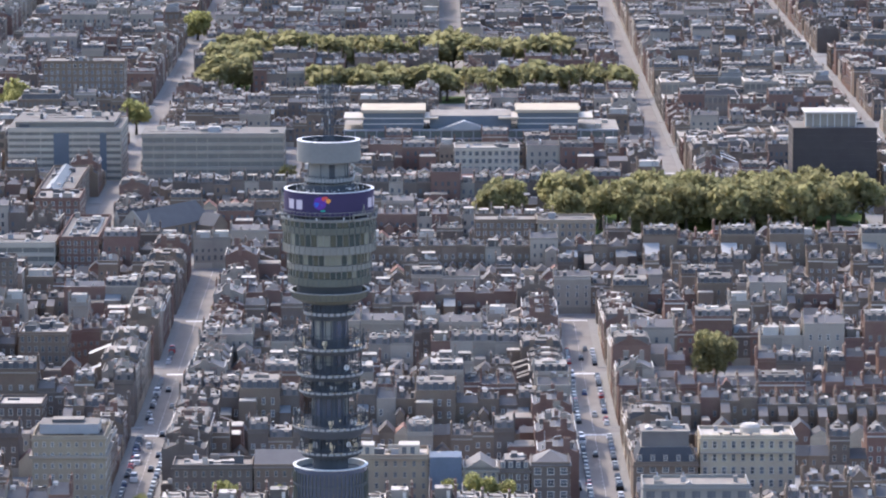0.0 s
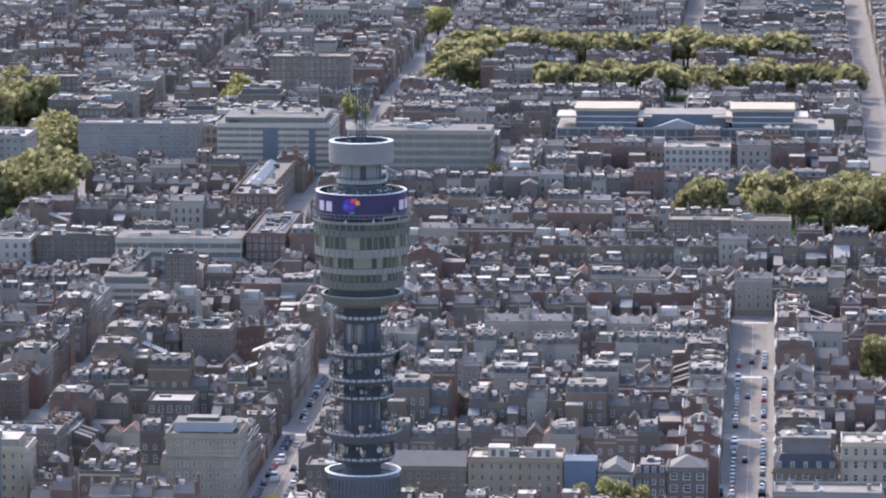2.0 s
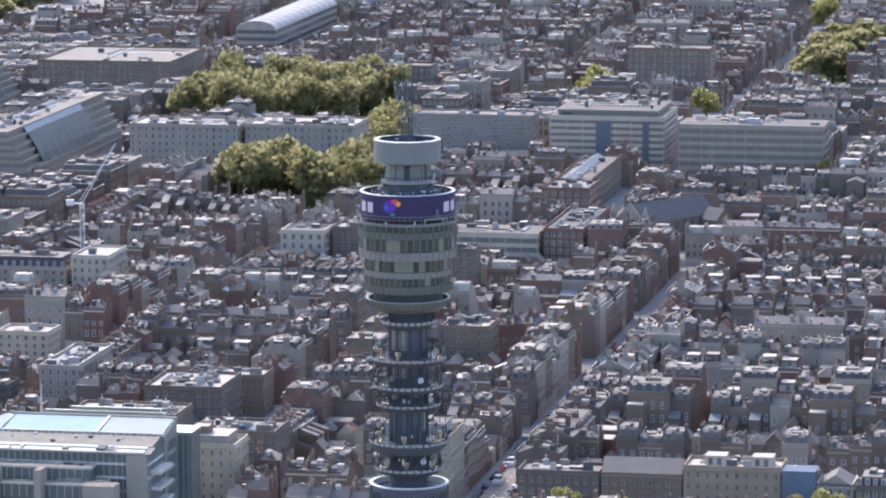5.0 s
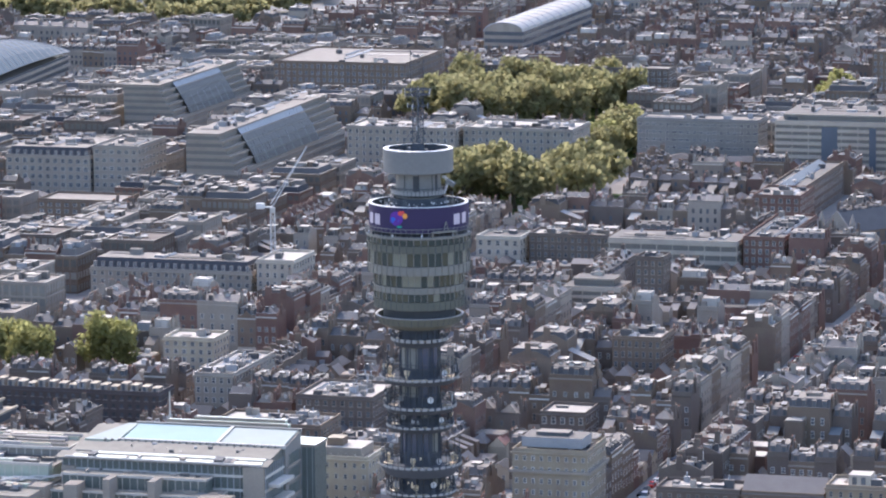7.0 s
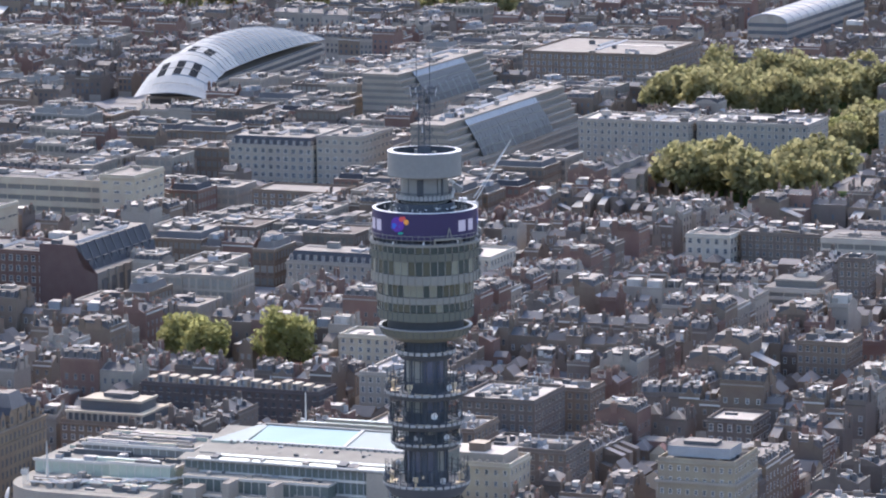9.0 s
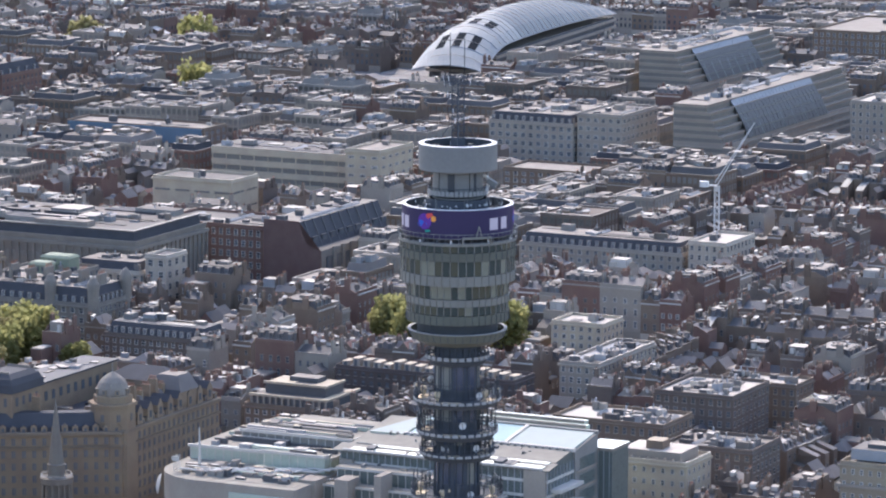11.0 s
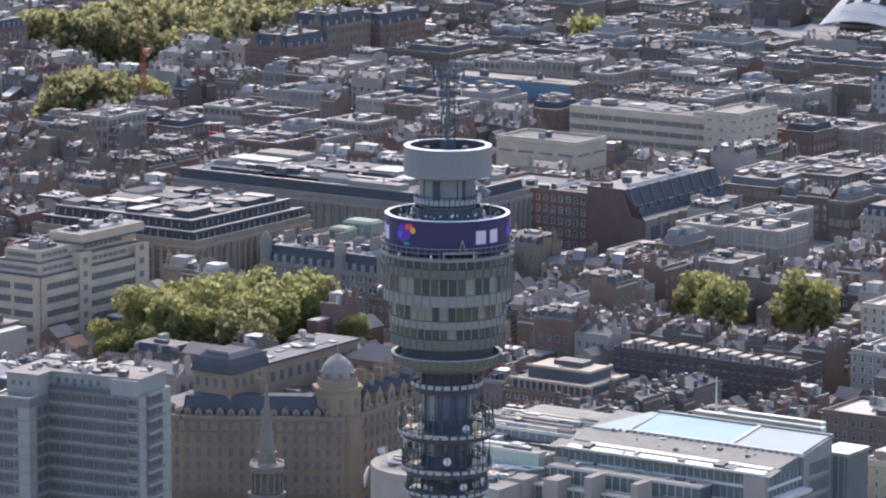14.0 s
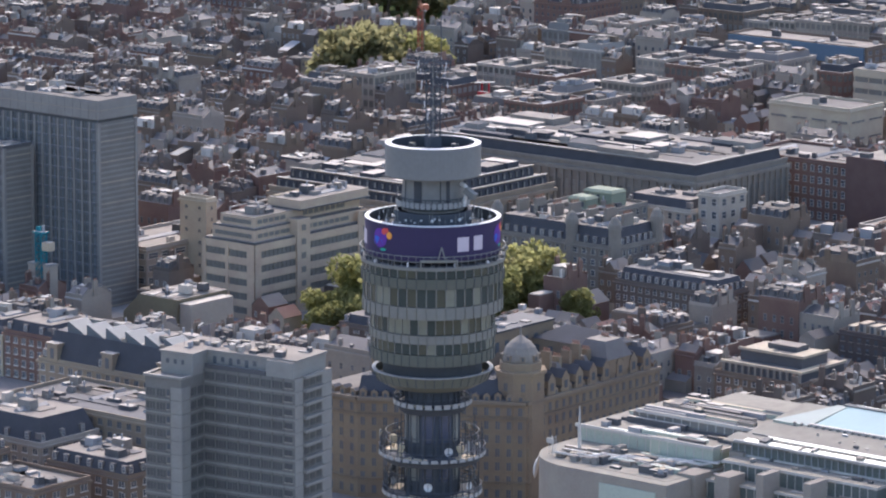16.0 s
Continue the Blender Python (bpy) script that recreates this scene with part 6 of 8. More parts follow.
banded("ribbed_offices", "long low office block with many thin white floor bands", -112.3, -49.6, 1116.4, 1139.6, 27, 7, STONE, roof=LEAD, plant=10, seed=38, bays=26, share=0.42)
block("garden_terrace", "long brick building with white tall windows and a pale roof edge", "building", 34.1, 58.8, 927.5, 943.7, 14, BROWN, 4, 9, 5, seed=39, roof=LEAD, plant=3)
block("garden_terrace", "long tan brick building with square windows beside gardens", "building", 59.2, 82.6, 925.8, 944, 14, YELLOW, 4, 8, 5, seed=40, roof=ASPH, plant=3)
BROWNCLAD = len(MATS)
MATS.append(mat("dark_brown_cladding", (0.075, 0.062, 0.058), 0.6, vary=0.1, stain=0.3, spec=0.1))
dk = banded("dark_tower_block", "dark brown tower block with a pale plant storey on its roof", 173.1, 209.3, 1066, 1092, 36, 12, BROWNCLAD, glass=BROWNCLAD, roof=ASPH, plant=2, seed=41, bays=12, share=0.2, depth=0.15)
part("plant_storey", Shape().box(-12, 9, 4, 20, 34.3, 40.0, STONE, CONC), dk), part("plant_rim", Shape().box(-13, 10, 3, 21, 40.0, 40.7, WHITE, PALE, under=True), dk)
for k in range(8):
    part("plant_post", Shape().box(-12.6 + 3.1 * k, -12.1 + 3.1 * k, 3.3, 3.8, 34.3, 40.0, WHITE), dk)


def twin_roofed():
    """Wide modern building with two bright projecting roof wings."""
    root = thing("modern_institute", at(39.3, 1206.3), "wide modern glass and steel building with two projecting bright roof wings", "building")
    BUILT.append((-28, 107.6, 1205.3, 1255.8))
    part("wall", Shape().box(-64, 64, 0, 40, 0, 17, DMETAL, LEAD), root)
    rng = random.Random(44)
    for f in range(4):
        part("window_band", Shape().box(-63, 63, -0.1, 0, 2.2 + 3.8 * f, 4.6 + 3.8 * f, DEEPGREEN), root)
        part("floor_band", Shape().box(-64.4, 64.4, -0.7, 0, 5.0 + 3.8 * f, 5.7 + 3.8 * f, GMETAL, under=True), root)
    for k in range(26):
        part("frame_post", Shape().box(-64 + 5 * k, -63.5 + 5 * k, -0.8, 0, 0, 17.4, GMETAL), root)
    for x in (-42, 30):
        wing = part("roof_storey", Shape().box(x - 13, x + 15, 4, 30, 17, 24.5, DEEPBLUE, LEAD), root)
        part("roof_slab", Shape().box(x - 14, x + 16, 3, 31, 24.5, 25.9, CREAM, CREAM, under=True), wing)
        part("roof_slab", Shape().box(x - 22, x - 12.5, 0.5, 24, 21.8, 22.6, CREAM, PALE, under=True), wing), part("roof_slab", Shape().box(x + 15.5, x + 22, 0.5, 24, 21.8, 22.6, CREAM, PALE, under=True), wing)
        for f in range(2):
            part("floor_band", Shape().box(x - 13.3, x + 15.3, 3.6, 4, 19 + 2.7 * f, 19.5 + 2.7 * f, WHITE), wing)
    part("centre_storey", Shape().box(-24, 14, 5, 30, 17, 23, DEEPBLUE, LEAD), root)
    part("entrance_gable", Shape().gable(-20, 4, -1.5, 12, 17, 4.2, GMETAL, GMETAL, "y"), root)
    for k in range(14):
        x, y = rng.uniform(-60, 58), rng.uniform(5, 34)
        part("vent", Shape().box(x, x + 3, y, y + 3, 17, 18.6, PALE), root)


twin_roofed()
block("white_offices", "white office front with a grid of large square windows", "building", 26.5, 56, 1155.2, 1176.5, 15, STUCCO, 4, 10, 4, seed=46, win=(0.7, 0.6), plant=4, roof=LEAD)
block("parish_school", "long red brick terrace wall with a tiled roof", "building", 4, 103, 1093, 1102, 8, RED, 3, 32, 3, seed=47, top="gable", roof=TILE)


def parish_church():
    root = thing("stone_church", at(-103, 917, 0, -32), "brown stone church with steep slate roof, buttresses and round window", "church")
    BUILT.append((-113, -72, 911, 959))
    part("nave", Shape().box(-7.5, 7.5, 0, 44, 0, 11.5, BROWN), root)
    part("nave_roof", Shape().gable(-7.7, 7.7, 0.4, 44, 11.5, 7.0, DSLATE, BROWN, "y"), root)
    part("west_gable", Shape().solid([(-8, 0, 11.3), (8, 0, 11.3), (8, 0.8, 11.3), (-8, 0.8, 11.3)], [(-0.3, 0, 19.2), (0.3, 0, 19.2), (0.3, 0.8, 19.2), (-0.3, 0.8, 19.2)], STONE), root)
    part("string_course", Shape().box(-8, 8, -0.3, 0, 11.0, 11.6, STONE, under=True), root)
    part("round_window", Shape().lathe([(0, 0), (2.3, 0), (2.6, 0.25), (2.0, 0.3), (0, 0.3)], GLASS, 20).moved(pose(0, -0.02, 7.5, 90)), root)
    part("aisle", Shape().box(7.5, 13, 2, 42, 0, 6.5, BROWN, DSLATE), root), part("aisle", Shape().box(-13, -7.5, 2, 42, 0, 6.5, BROWN, DSLATE), root)
    part("porch", Shape().box(-5, 5, -5, 0, 0, 5, STONE, LEAD).gable(-5, 5, -5, 0, 5, 2.4, SLATE, STONE, "y"), root)
    for k in range(9):
        y = 3.5 + 4.7 * k
        part("buttress", Shape().box(13, 14.4, y, y + 1.0, 0, 7.2, STONE, dx=0.3), root)
        part("lancet_window", Shape().box(7.5, 7.62, y + 1.6, y + 3.0, 7.6, 10.6, GLASS), root), part("aisle_window", Shape().box(13, 13.12, y + 1.9, y + 3.2, 2.2, 5.4, GLASS), root)
    for x in (-8, 8):
        part("turret", Shape().lathe([(1.1, 0), (1.1, 14.5), (1.3, 14.8), (0, 19)], STONE, 8, x, 0.3), root)
    part("transept", Shape().box(7.5, 16, 34, 44, 0, 10, BROWN).gable(7.5, 16, 34, 44, 10, 4.5, DSLATE, BROWN, "x"), root)


parish_church()
sh = block("long_skylit_hall", "long brown brick hall with a grey skylit roof", "building", -150, -134.5, 1006, 1097, 15, BROWN, 4, 5, 22, seed=50, roof=ASPH, plant=10)
part("skylight", Shape().gable(-4.5, 1.5, 6, 84, 14.6, 1.8, RLIGHT, GMETAL, "y", 0).box(-4.5, 1.5, 6, 84, 13.9, 14.6, GMETAL), sh)
block("red_corner_block", "red brick corner block with a pale rounded roof", "building", -147.7, -128.7, 975, 1003.8, 17, RED, 5, 6, 7, seed=51, roof=LEAD, plant=8)
banded("white_banded_offices", "white office building with three long window bands", -177.4, -129, 857.3, 877.4, 15, 4, STUCCO, roof=LEAD, plant=9, seed=52, bays=16)
block("white_stucco_house", "white rendered house with a roof terrace", "building", -227.8, -211, 853.8, 870.9, 15, STUCCO, 4, 5, 4, seed=53, roof=ASPH, plant=2)
banded("stepped_white_flats", "small white stepped block of flats", -171.4, -150.9, 765.7, 781.5, 11, 4, STUCCO, roof=LEAD, plant=2, seed=54, bays=7, steps=1)
block("cream_flats", "cream brick block of flats with a pale flat roof", "building", -268.3, -250.9, 617.9, 633.3, 14, CREAM, 5, 6, 5, seed=55, roof=PALE, plant=3)
block("stone_bank", "pale stone corner building with a flat plant-covered roof", "building", -232.1, -219.6, 545, 586, 16.5, STONE, 5, 5, 14, seed=56, roof=PALE, plant=17)
SOOTB = len(MATS)
MATS.append(mat("soot_black_brick", (0.098, 0.08, 0.073), 0.85, vary=0.25, stain=0.4))
dr = block("dark_brick_range", "long soot-dark brick range with a row of cream roof rooms", "building", -293, -235.4, 521, 535, 14, SOOTB, 5, 22, 5, seed=57, roof=DSLATE, plant=12, frame_m=SOOTB)
for k in range(17):
    x, q = -28 + 3.35 * k, 1.5 + 0.35 * ((k * 7) % 4)
    part("roof_room", Shape().box(x, x + 2.3, 3.0, 7.5, 13.0, 13.1 + q, STONE, CREAM).box(x + 0.5, x + 1.5, 2.95, 3.0, 13.3, 12.8 + q, GLASS), dr)
block("slate_terrace", "dark brick terrace with a slate mansard and white dormers", "building", -386, -350, 546, 560, 12, DARKB, 4, 14, 5, seed=122, top="mansard", plant=6, roof=DSLATE)
block("tiered_pavilion", "dark brick building with two pale tiered roofs", "building", -293.6, -266.8, 466.7, 489.3, 12, BROWN, 4, 10, 8, seed=58, roof=ASPH, plant=0)
tier = thing("roof_tier", at(-280.3, 468.5, 11.2), "dark two-tiered roof storey with pale posts and cream roofs", "building")
part("wall", Shape().box(-12, 12, 0, 19, 0, 3, DSLATE, ASPH), tier), part("upper_wall", Shape().box(-9.5, 9.5, 4, 15, 3, 6, DSLATE, ASPH), tier), part("crown_box", Shape().box(-4, 5, 8, 13, 6, 7.4, DMETAL, LEAD), tier)
for q in ((-12.5, 12.5, -0.5, 0.4, 3), (11.6, 12.5, 0.4, 19.5, 3), (-10, 10, 3.6, 4.3, 6), (9.2, 10, 4.3, 15.4, 6)):
    part("roof_edge", Shape().box(*q[:4], q[4] - 0.3, q[4] + 0.35, CREAM, under=True), tier)
part("roof_panel", Shape().box(-9, -1, 5, 14, 6, 6.2, CREAM), tier), part("roof_panel", Shape().box(5.4, 9, 5, 14, 6, 6.2, CREAM), tier), part("roof_panel", Shape().box(9.8, 11.4, 1, 18, 3, 3.2, CREAM), tier)
for k in range(13):
    part("post", Shape().box(-12 + 1.95 * k, -11.4 + 1.95 * k, -0.4, 0, 0, 2.7, STONE), tier)
block("market_house", "brick building with a bright white flat roof", "building", -433.9, -398.3, 932.2, 954.9, 12, BROWN, 4, 10, 6, seed=59, roof=LEAD, plant=0)
block("mansard_terrace", "long stone terrace with a dark mansard roof and round dormers", "building", -348.8, -287.4, 765.8, 783.7, 12, STONE, 4, 20, 5, seed=60, top="mansard", plant=8)
block("white_corner_block", "white rendered corner building with a bright flank", "building", -285.4, -271.6, 766.3, 792.2, 17, STUCCO, 5, 5, 8, seed=61, roof=PALE, plant=2)
blue = block("wrapped_scaffolding", "long building wrapped in blue scaffold sheeting", "building", -655.5, -589.4, 972.1, 991.1, 13, BROWN, 4, 18, 4, seed=62, roof=LEAD, plant=4)
SHEET = mat("blue_sheeting", (0.12, 0.17, 0.215), 0.5, vary=0, stain=0.3)
MATS.append(SHEET)
part("blue_sheeting", Shape().box(-31.8, 31.8, -0.9, -0.6, 6, 12.6, len(MATS) - 1), blue), part("blue_sheeting", Shape().box(31.8, 32.1, -0.9, 18.5, 6, 12.6, len(MATS) - 1), blue)
for q, (ua, ub, hh, wall) in enumerate(((967, 994, 19, RED), (997, 1029, 25, BROWN), (1032, 1066, 22, RED))):
    bm = block("brick_mansions", "large dark red brick mansions with tall gables", "building", -747.8, -724.3 - 3 * (q % 2), ua, ub, hh, wall, 6, 8, 10, seed=163 + q, top="mansard", plant=9, mh=5.5, dormers=2, frame_m=wall, win=(0.4, 0.5))
    for k in range(2):
        part("street_gable", Shape().gable(-10 + 12 * k, -4 + 12 * k, -0.3, 6, hh * 0.93, 6.0, DSLATE, wall, "y", 0.1), bm)
    for k in range(4):
        part("chimney", Shape().box(-9 + 5.5 * k, -7.4 + 5.5 * k, 8 + 3 * (k % 2), 9 + 3 * (k % 2), hh * 0.93, hh * 0.93 + 9, wall, STONE), bm)
banded("white_long_offices", "long cream office range with a narrow pale roof", -540.9, -479.3, 892.5, 913.1, 18, 4, CREAM, roof=LEAD, plant=12, seed=64, bays=20, share=0.55)
block("white_box_building", "plain white building with a roof light", "building", -520.7, -487.1, 810.5, 830.9, 19, CREAM, 3, 4, 2, seed=65, roof=ASPH, plant=2, win=(0.8, 0.16), frame_m=CREAM)
def barrel_hall():
    """Long hall under a pale barrel roof."""
    v0, v1, u0, u1, h, rise = BARREL
    BUILT.append((v0 - 2, v1 + 2, u0 - 2, u1 + 2)), LOW.append((v0 - 12, v1 + 22, u0 - 30, u1))
    w, d = v1 - v0, u1 - u0
    root = thing("barrel_roofed_hall", at(v0, u0), "long stone hall under a pale curved metal roof", "building")
    part("wall", Shape().box(0, w, 0, d, 0, h, STONE, LEAD), root)
    n = 10
    arc = [(w / 2 - w / 2 * math.cos(math.pi * k / n), h + rise * math.sin(math.pi * k / n)) for k in range(n + 1)]
    for k in range(n):
        (xa, za), (xb, zb) = arc[k], arc[k + 1]
        s = Shape()
        s.solid([(xa, 0, za - 0.2), (xb, 0, zb - 0.2), (xb, d, zb - 0.2), (xa, d, za - 0.2)], [(xa, 0, za), (xb, 0, zb), (xb, d, zb), (xa, d, za)], ZINC if k % 3 else PALE)
        part("roof_sheet", s, root)
    for y in (0.0, d):
        end = Shape()
        for k in range(n):
            p = [(arc[k][0], y, h), (arc[k + 1][0], y, h), (arc[k + 1][0], y, arc[k + 1][1]), (arc[k][0], y, arc[k][1])]
            end.face(p if y == 0 else p[::-1], STONE)
        part("end_gable", end, root)
    for q in range(12):
        rib = Shape()
        for k in range(n):
            rib.tube((arc[k][0], d * q / 11, arc[k][1]), (arc[k + 1][0], d * q / 11, arc[k + 1][1]), 0.3, GMETAL, 4)
        part("roof_rib", rib, root)
    for f in range(4):
        part("window_band", Shape().box(0.5, w + 0.08, -0.08, d, 2 + f * h / 4, 2 + (f + 0.5) * h / 4, GLASS), root)


BARREL = (-428, -406, 1590, 1745, 16, 5)
barrel_hall()


def tower_crane(name, v, u, h, reach, turn, colour, label):
    root = thing(name, at(v, u, 0, turn), label, "crane")
    m = mat(name + "_paint", colour, 0.5, vary=0)
    MATS.append(m)
    c = len(MATS) - 1
    for x, y in ((-0.8, -0.8), (0.8, -0.8), (0.8, 0.8), (-0.8, 0.8)):
        part("mast_leg", Shape().tube((x, y, 0), (x, y, h), 0.16, c, 4), root)
    for k in range(int(h / 2.2)):
        z = 2.2 * k
        part("mast_brace", Shape().tube((-0.8, -0.8, z), (0.8, -0.8, z + 2.2), 0.09, c, 4).tube((0.8, -0.8, z), (0.8, 0.8, z + 2.2), 0.09, c, 4).tube((0.8, 0.8, z), (-0.8, 0.8, z + 2.2), 0.09, c, 4).tube((-0.8, 0.8, z), (-0.8, -0.8, z + 2.2), 0.09, c, 4), root)
    tip = (0, reach * 0.5, h + reach * 0.87)
    for dx in (-0.6, 0.6):
        part("jib_chord", Shape().tube((dx, 0, h), (dx * 0.3, tip[1], tip[2]), 0.14, c, 4), root)
    part("jib_chord", Shape().tube((0, -0.8, h + 1), tip, 0.14, c, 4), root)
    part("counterweight", Shape().box(-1.2, 1.2, -6, -3, h - 0.6, h + 1.4, c, under=True), root), part("cab", Shape().box(0.9, 2.2, -0.8, 0.8, h - 2, h, WHITE, under=True), root)
    part("counter_jib", Shape().box(-0.7, 0.7, -5, 0, h - 0.2, h + 0.2, c, under=True), root)


tower_crane("tower_crane", -294.5, 813, 29, 26, -75, (0.62, 0.60, 0.56), "pale grey tower crane with a raised jib above the roofs")
def red_hoist(v, u, h):
    """Red site hoist: a cage on a twin mast beside a brick wall, with white sheeting over it."""
    red = len(MATS)
    MATS.append(mat("red_paint", (0.42, 0.03, 0.035), 0.5, vary=0.1))
    root = thing("red_site_hoist", at(v, u), "bright red site hoist under a strip of white sheeting", "hoist")
    for x in (-1.6, 1.6):
        part("mast", Shape().box(x - 0.25, x + 0.25, -0.25, 0.25, 0, h + 3.0, red), root)
    part("cage", Shape().box(-2.2, 2.2, -1.9, -0.25, h - 4.2, h, red, PALE, under=True), root)
    for k in range(4):
        part("cage_bar", Shape().box(-1.9 + 1.1 * k, -1.6 + 1.1 * k, -1.98, -1.9, h - 3.8, h - 0.5, red), root)
    part("sheeting", Shape().solid([(-4.2, -1.2, h + 2.6), (3.6, -1.2, h + 3.4), (3.6, 1.4, h + 3.4), (-4.2, 1.4, h + 2.6)], [(-4.2, -1.2, h + 2.9), (3.6, -1.2, h + 3.7), (3.6, 1.4, h + 3.7), (-4.2, 1.4, h + 2.9)], PALE, WHITE, under=True), root)


red_hoist(-644.5, 808, 9.5)
BUILT.append((-650, -639, 790, 812)), LOW.append((-660, -632, 750, 790))
tower_crane("red_crane", -713.1, 853.4, 30, 24, 60, (0.34, 0.115, 0.07), "rust-red tower crane over a building site")
cm = block("corner_mansions", "yellow stone corner building with dark mansard and saw-tooth roof lights", "building", -420, -362, 352, 376, 17, YELLOW, 5, 18, 7, seed=71, top="mansard", plant=20, mh=7.5, dormers=6, roof=DSLATE)
for k in range(6):
    x = -22 + 6.6 * k
    part("saw_tooth_light", Shape().solid([(x, 3.5, 23.3), (x + 5.8, 3.5, 23.3), (x + 5.8, 10, 23.3), (x, 10, 23.3)], [(x, 3.5, 25.9), (x + 0.4, 3.5, 25.9), (x + 0.4, 10, 25.9), (x, 10, 25.9)], CURTAIN), cm)
for x in (-24, -5, 14, 24):
    ag = part("attic_gable", Shape().box(x - 1.8, x + 1.8, -0.2, 3.5, 15.8, 20.2, YELLOW, CONC).box(x - 2.1, x + 2.1, -0.4, 3.5, 20.2, 20.7, YELLOW, PALE, under=True), cm, "yellow stone attic gable")
    part("window", Shape().box(x - 0.6, x + 0.6, -0.26, -0.2, 16.8, 19.4, GLASS), ag)
block("stone_mansions", "pale stone mansions with steep dark slate roofs", "building", -400, -366, 298, 318, 12, STONE, 4, 10, 6, seed=72, top="mansard", plant=7, mh=6, dormers=2)
block("brick_side_house", "brown brick house with a slate mansard and tall chimneys", "building", -388, -366, 268, 288, 13, BROWN, 4, 7, 6, seed=73, top="mansard", plant=3, roof=ASPH)
block("street_offices", "pale stone office building beyond the slab block", "building", -400, -350, 319.5, 345, 16, YELLOW, 5, 16, 9, seed=74, roof=DSLATE, plant=18, frame_m=STONE)
block("square_terrace", "long dark brick and stone terrace facing a garden square", "building", -381, -277, 1385, 1403, 21, DARKB, 6, 34, 6, seed=75, roof=LEAD, plant=14)
block("brick_apartments", "tall dark brick apartment block with many pale windows", "building", -186, -144, 1444, 1466, 26, BROWN, 7, 14, 7, seed=76, roof=LEAD, plant=8)
block("pale_pavilion", "low white pavilion with a hipped pale roof", "building", -92, -72, 1092, 1106, 7, STUCCO, 2, 6, 4, seed=77, roof=ZINC, top="hip")
block("corner_store", "pale stone store with large square windows and a dark roof band", "building", -483, -445, 1022, 1060, 18, STONE, 5, 11, 8, seed=78, win=(0.62, 0.6), top="mansard", plant=12)
block("store_stair_tower", "pale stone block beside a store", "building", -444, -424, 1024, 1060, 23, STONE, 6, 6, 8, seed=79, win=(0.6, 0.5), roof=LEAD, plant=6)
block("brick_square_mansions", "tall red brick mansions along a garden square", "building", -912, -858, 940, 960, 20, RED, 6, 18, 6, seed=80, top="mansard", plant=6)
block("square_stair_tower", "white square tower at the end of an office range", "building", -478, -463, 884, 912, 23, CREAM, 6, 3, 5, seed=81, win=(0.5, 0.3), roof=LEAD, plant=1)
for q, (a, b, wall, hh, mm) in enumerate(((-500, -482, BROWN, 12, 3.5), (-481.5, -464, CREAM, 11, 4.5), (-463.5, -446, RED, 13, 3.5), (-445.5, -426, STONE, 12, 4.5))):
    block("street_house", "old street house with slate mansard and cream roof patches", "house", a, b, 383, 402, hh, wall, 4, 6, 5, seed=90 + q, top="mansard", mh=mm, plant=5, dormers=2)
block("yard_house", "low brown brick house with a dark slate mansard roof", "house", -362, -336, 296, 312, 9, BROWN, 3, 7, 4, seed=95, top="mansard", mh=3.5, plant=8)
block("yard_house", "low brown brick house with a flat cluttered roof", "house", -364, -340, 270, 288, 10, BROWN, 3, 7, 4, seed=96, roof=ASPH, plant=12)
# the terrace along the first cross street
block("brick_terrace", "long brown brick street terrace with a pale cornice", "building", -56.5, -33.5, 418, 431, 14.5, DARKB, 4, 9, 4, seed=101, roof=LEAD, plant=9, frame_m=STONE, win=(0.4, 0.5))
block("brick_terrace", "brown brick street terrace with a slate roof", "building", -33, -10.5, 418, 431, 14.5, BROWN, 4, 9, 4, seed=102, top="gable", roof=SLATE, frame_m=STONE, win=(0.4, 0.5))
cs = block("cream_street_building", "cream stone street building with pale roof rooms", "building", -10, 17, 418, 432, 17.5, YELLOW, 5, 10, 5, frame_m=STONE, win=(0.4, 0.5), seed=103, roof=PALE, plant=6)
for x in (-8, 5):
    part("roof_room", Shape().box(x, x + 6, 3, 9, 16.3, 19.4, STUCCO, PALE).box(x + 1, x + 2.2, 2.95, 3, 16.8, 18.8, GLASS).box(x + 3.4, x + 4.6, 2.95, 3, 16.8, 18.8, GLASS), cs)
wrapped = block("wrapped_house", "narrow house wrapped in pale blue scaffold sheeting", "house", 17.5, 26.5, 418, 430, 15.5, BROWN, 5, 3, 3, seed=104, roof=LEAD, plant=2)
MATS.append(mat("pale_blue_sheeting", (0.14, 0.165, 0.20), 0.7, vary=0, stain=0.4, size=4))
part("blue_sheeting", Shape().box(-4.6, 4.6, -1.0, -0.8, 3, 16.2, len(MATS) - 1), wrapped), part("sheet_roof", Shape().box(-4.6, 4.6, -1.0, 8, 16.2, 16.6, len(MATS) - 1), wrapped)
block("gabled_street_house", "pale rendered street house with twin gables", "house", 27, 37, 418, 430, 13.5, STONE, 4, 4, 3, seed=105, top="gable", roof=SLATE)
block("brick_street_house", "dark brick street house with slate mansard", "house", 37.4, 46.2, 418, 431, 13, DARKB, 4, 4, 3, seed=106, top="mansard", mh=3.2, plant=2)
block("brick_street_house", "dark brick corner house with tall white windows", "house", 46.6, 57.8, 418, 431, 15, DARKB, 4, 3, 3, seed=107, top="hip", roof=SLATE, win=(0.55, 0.6))
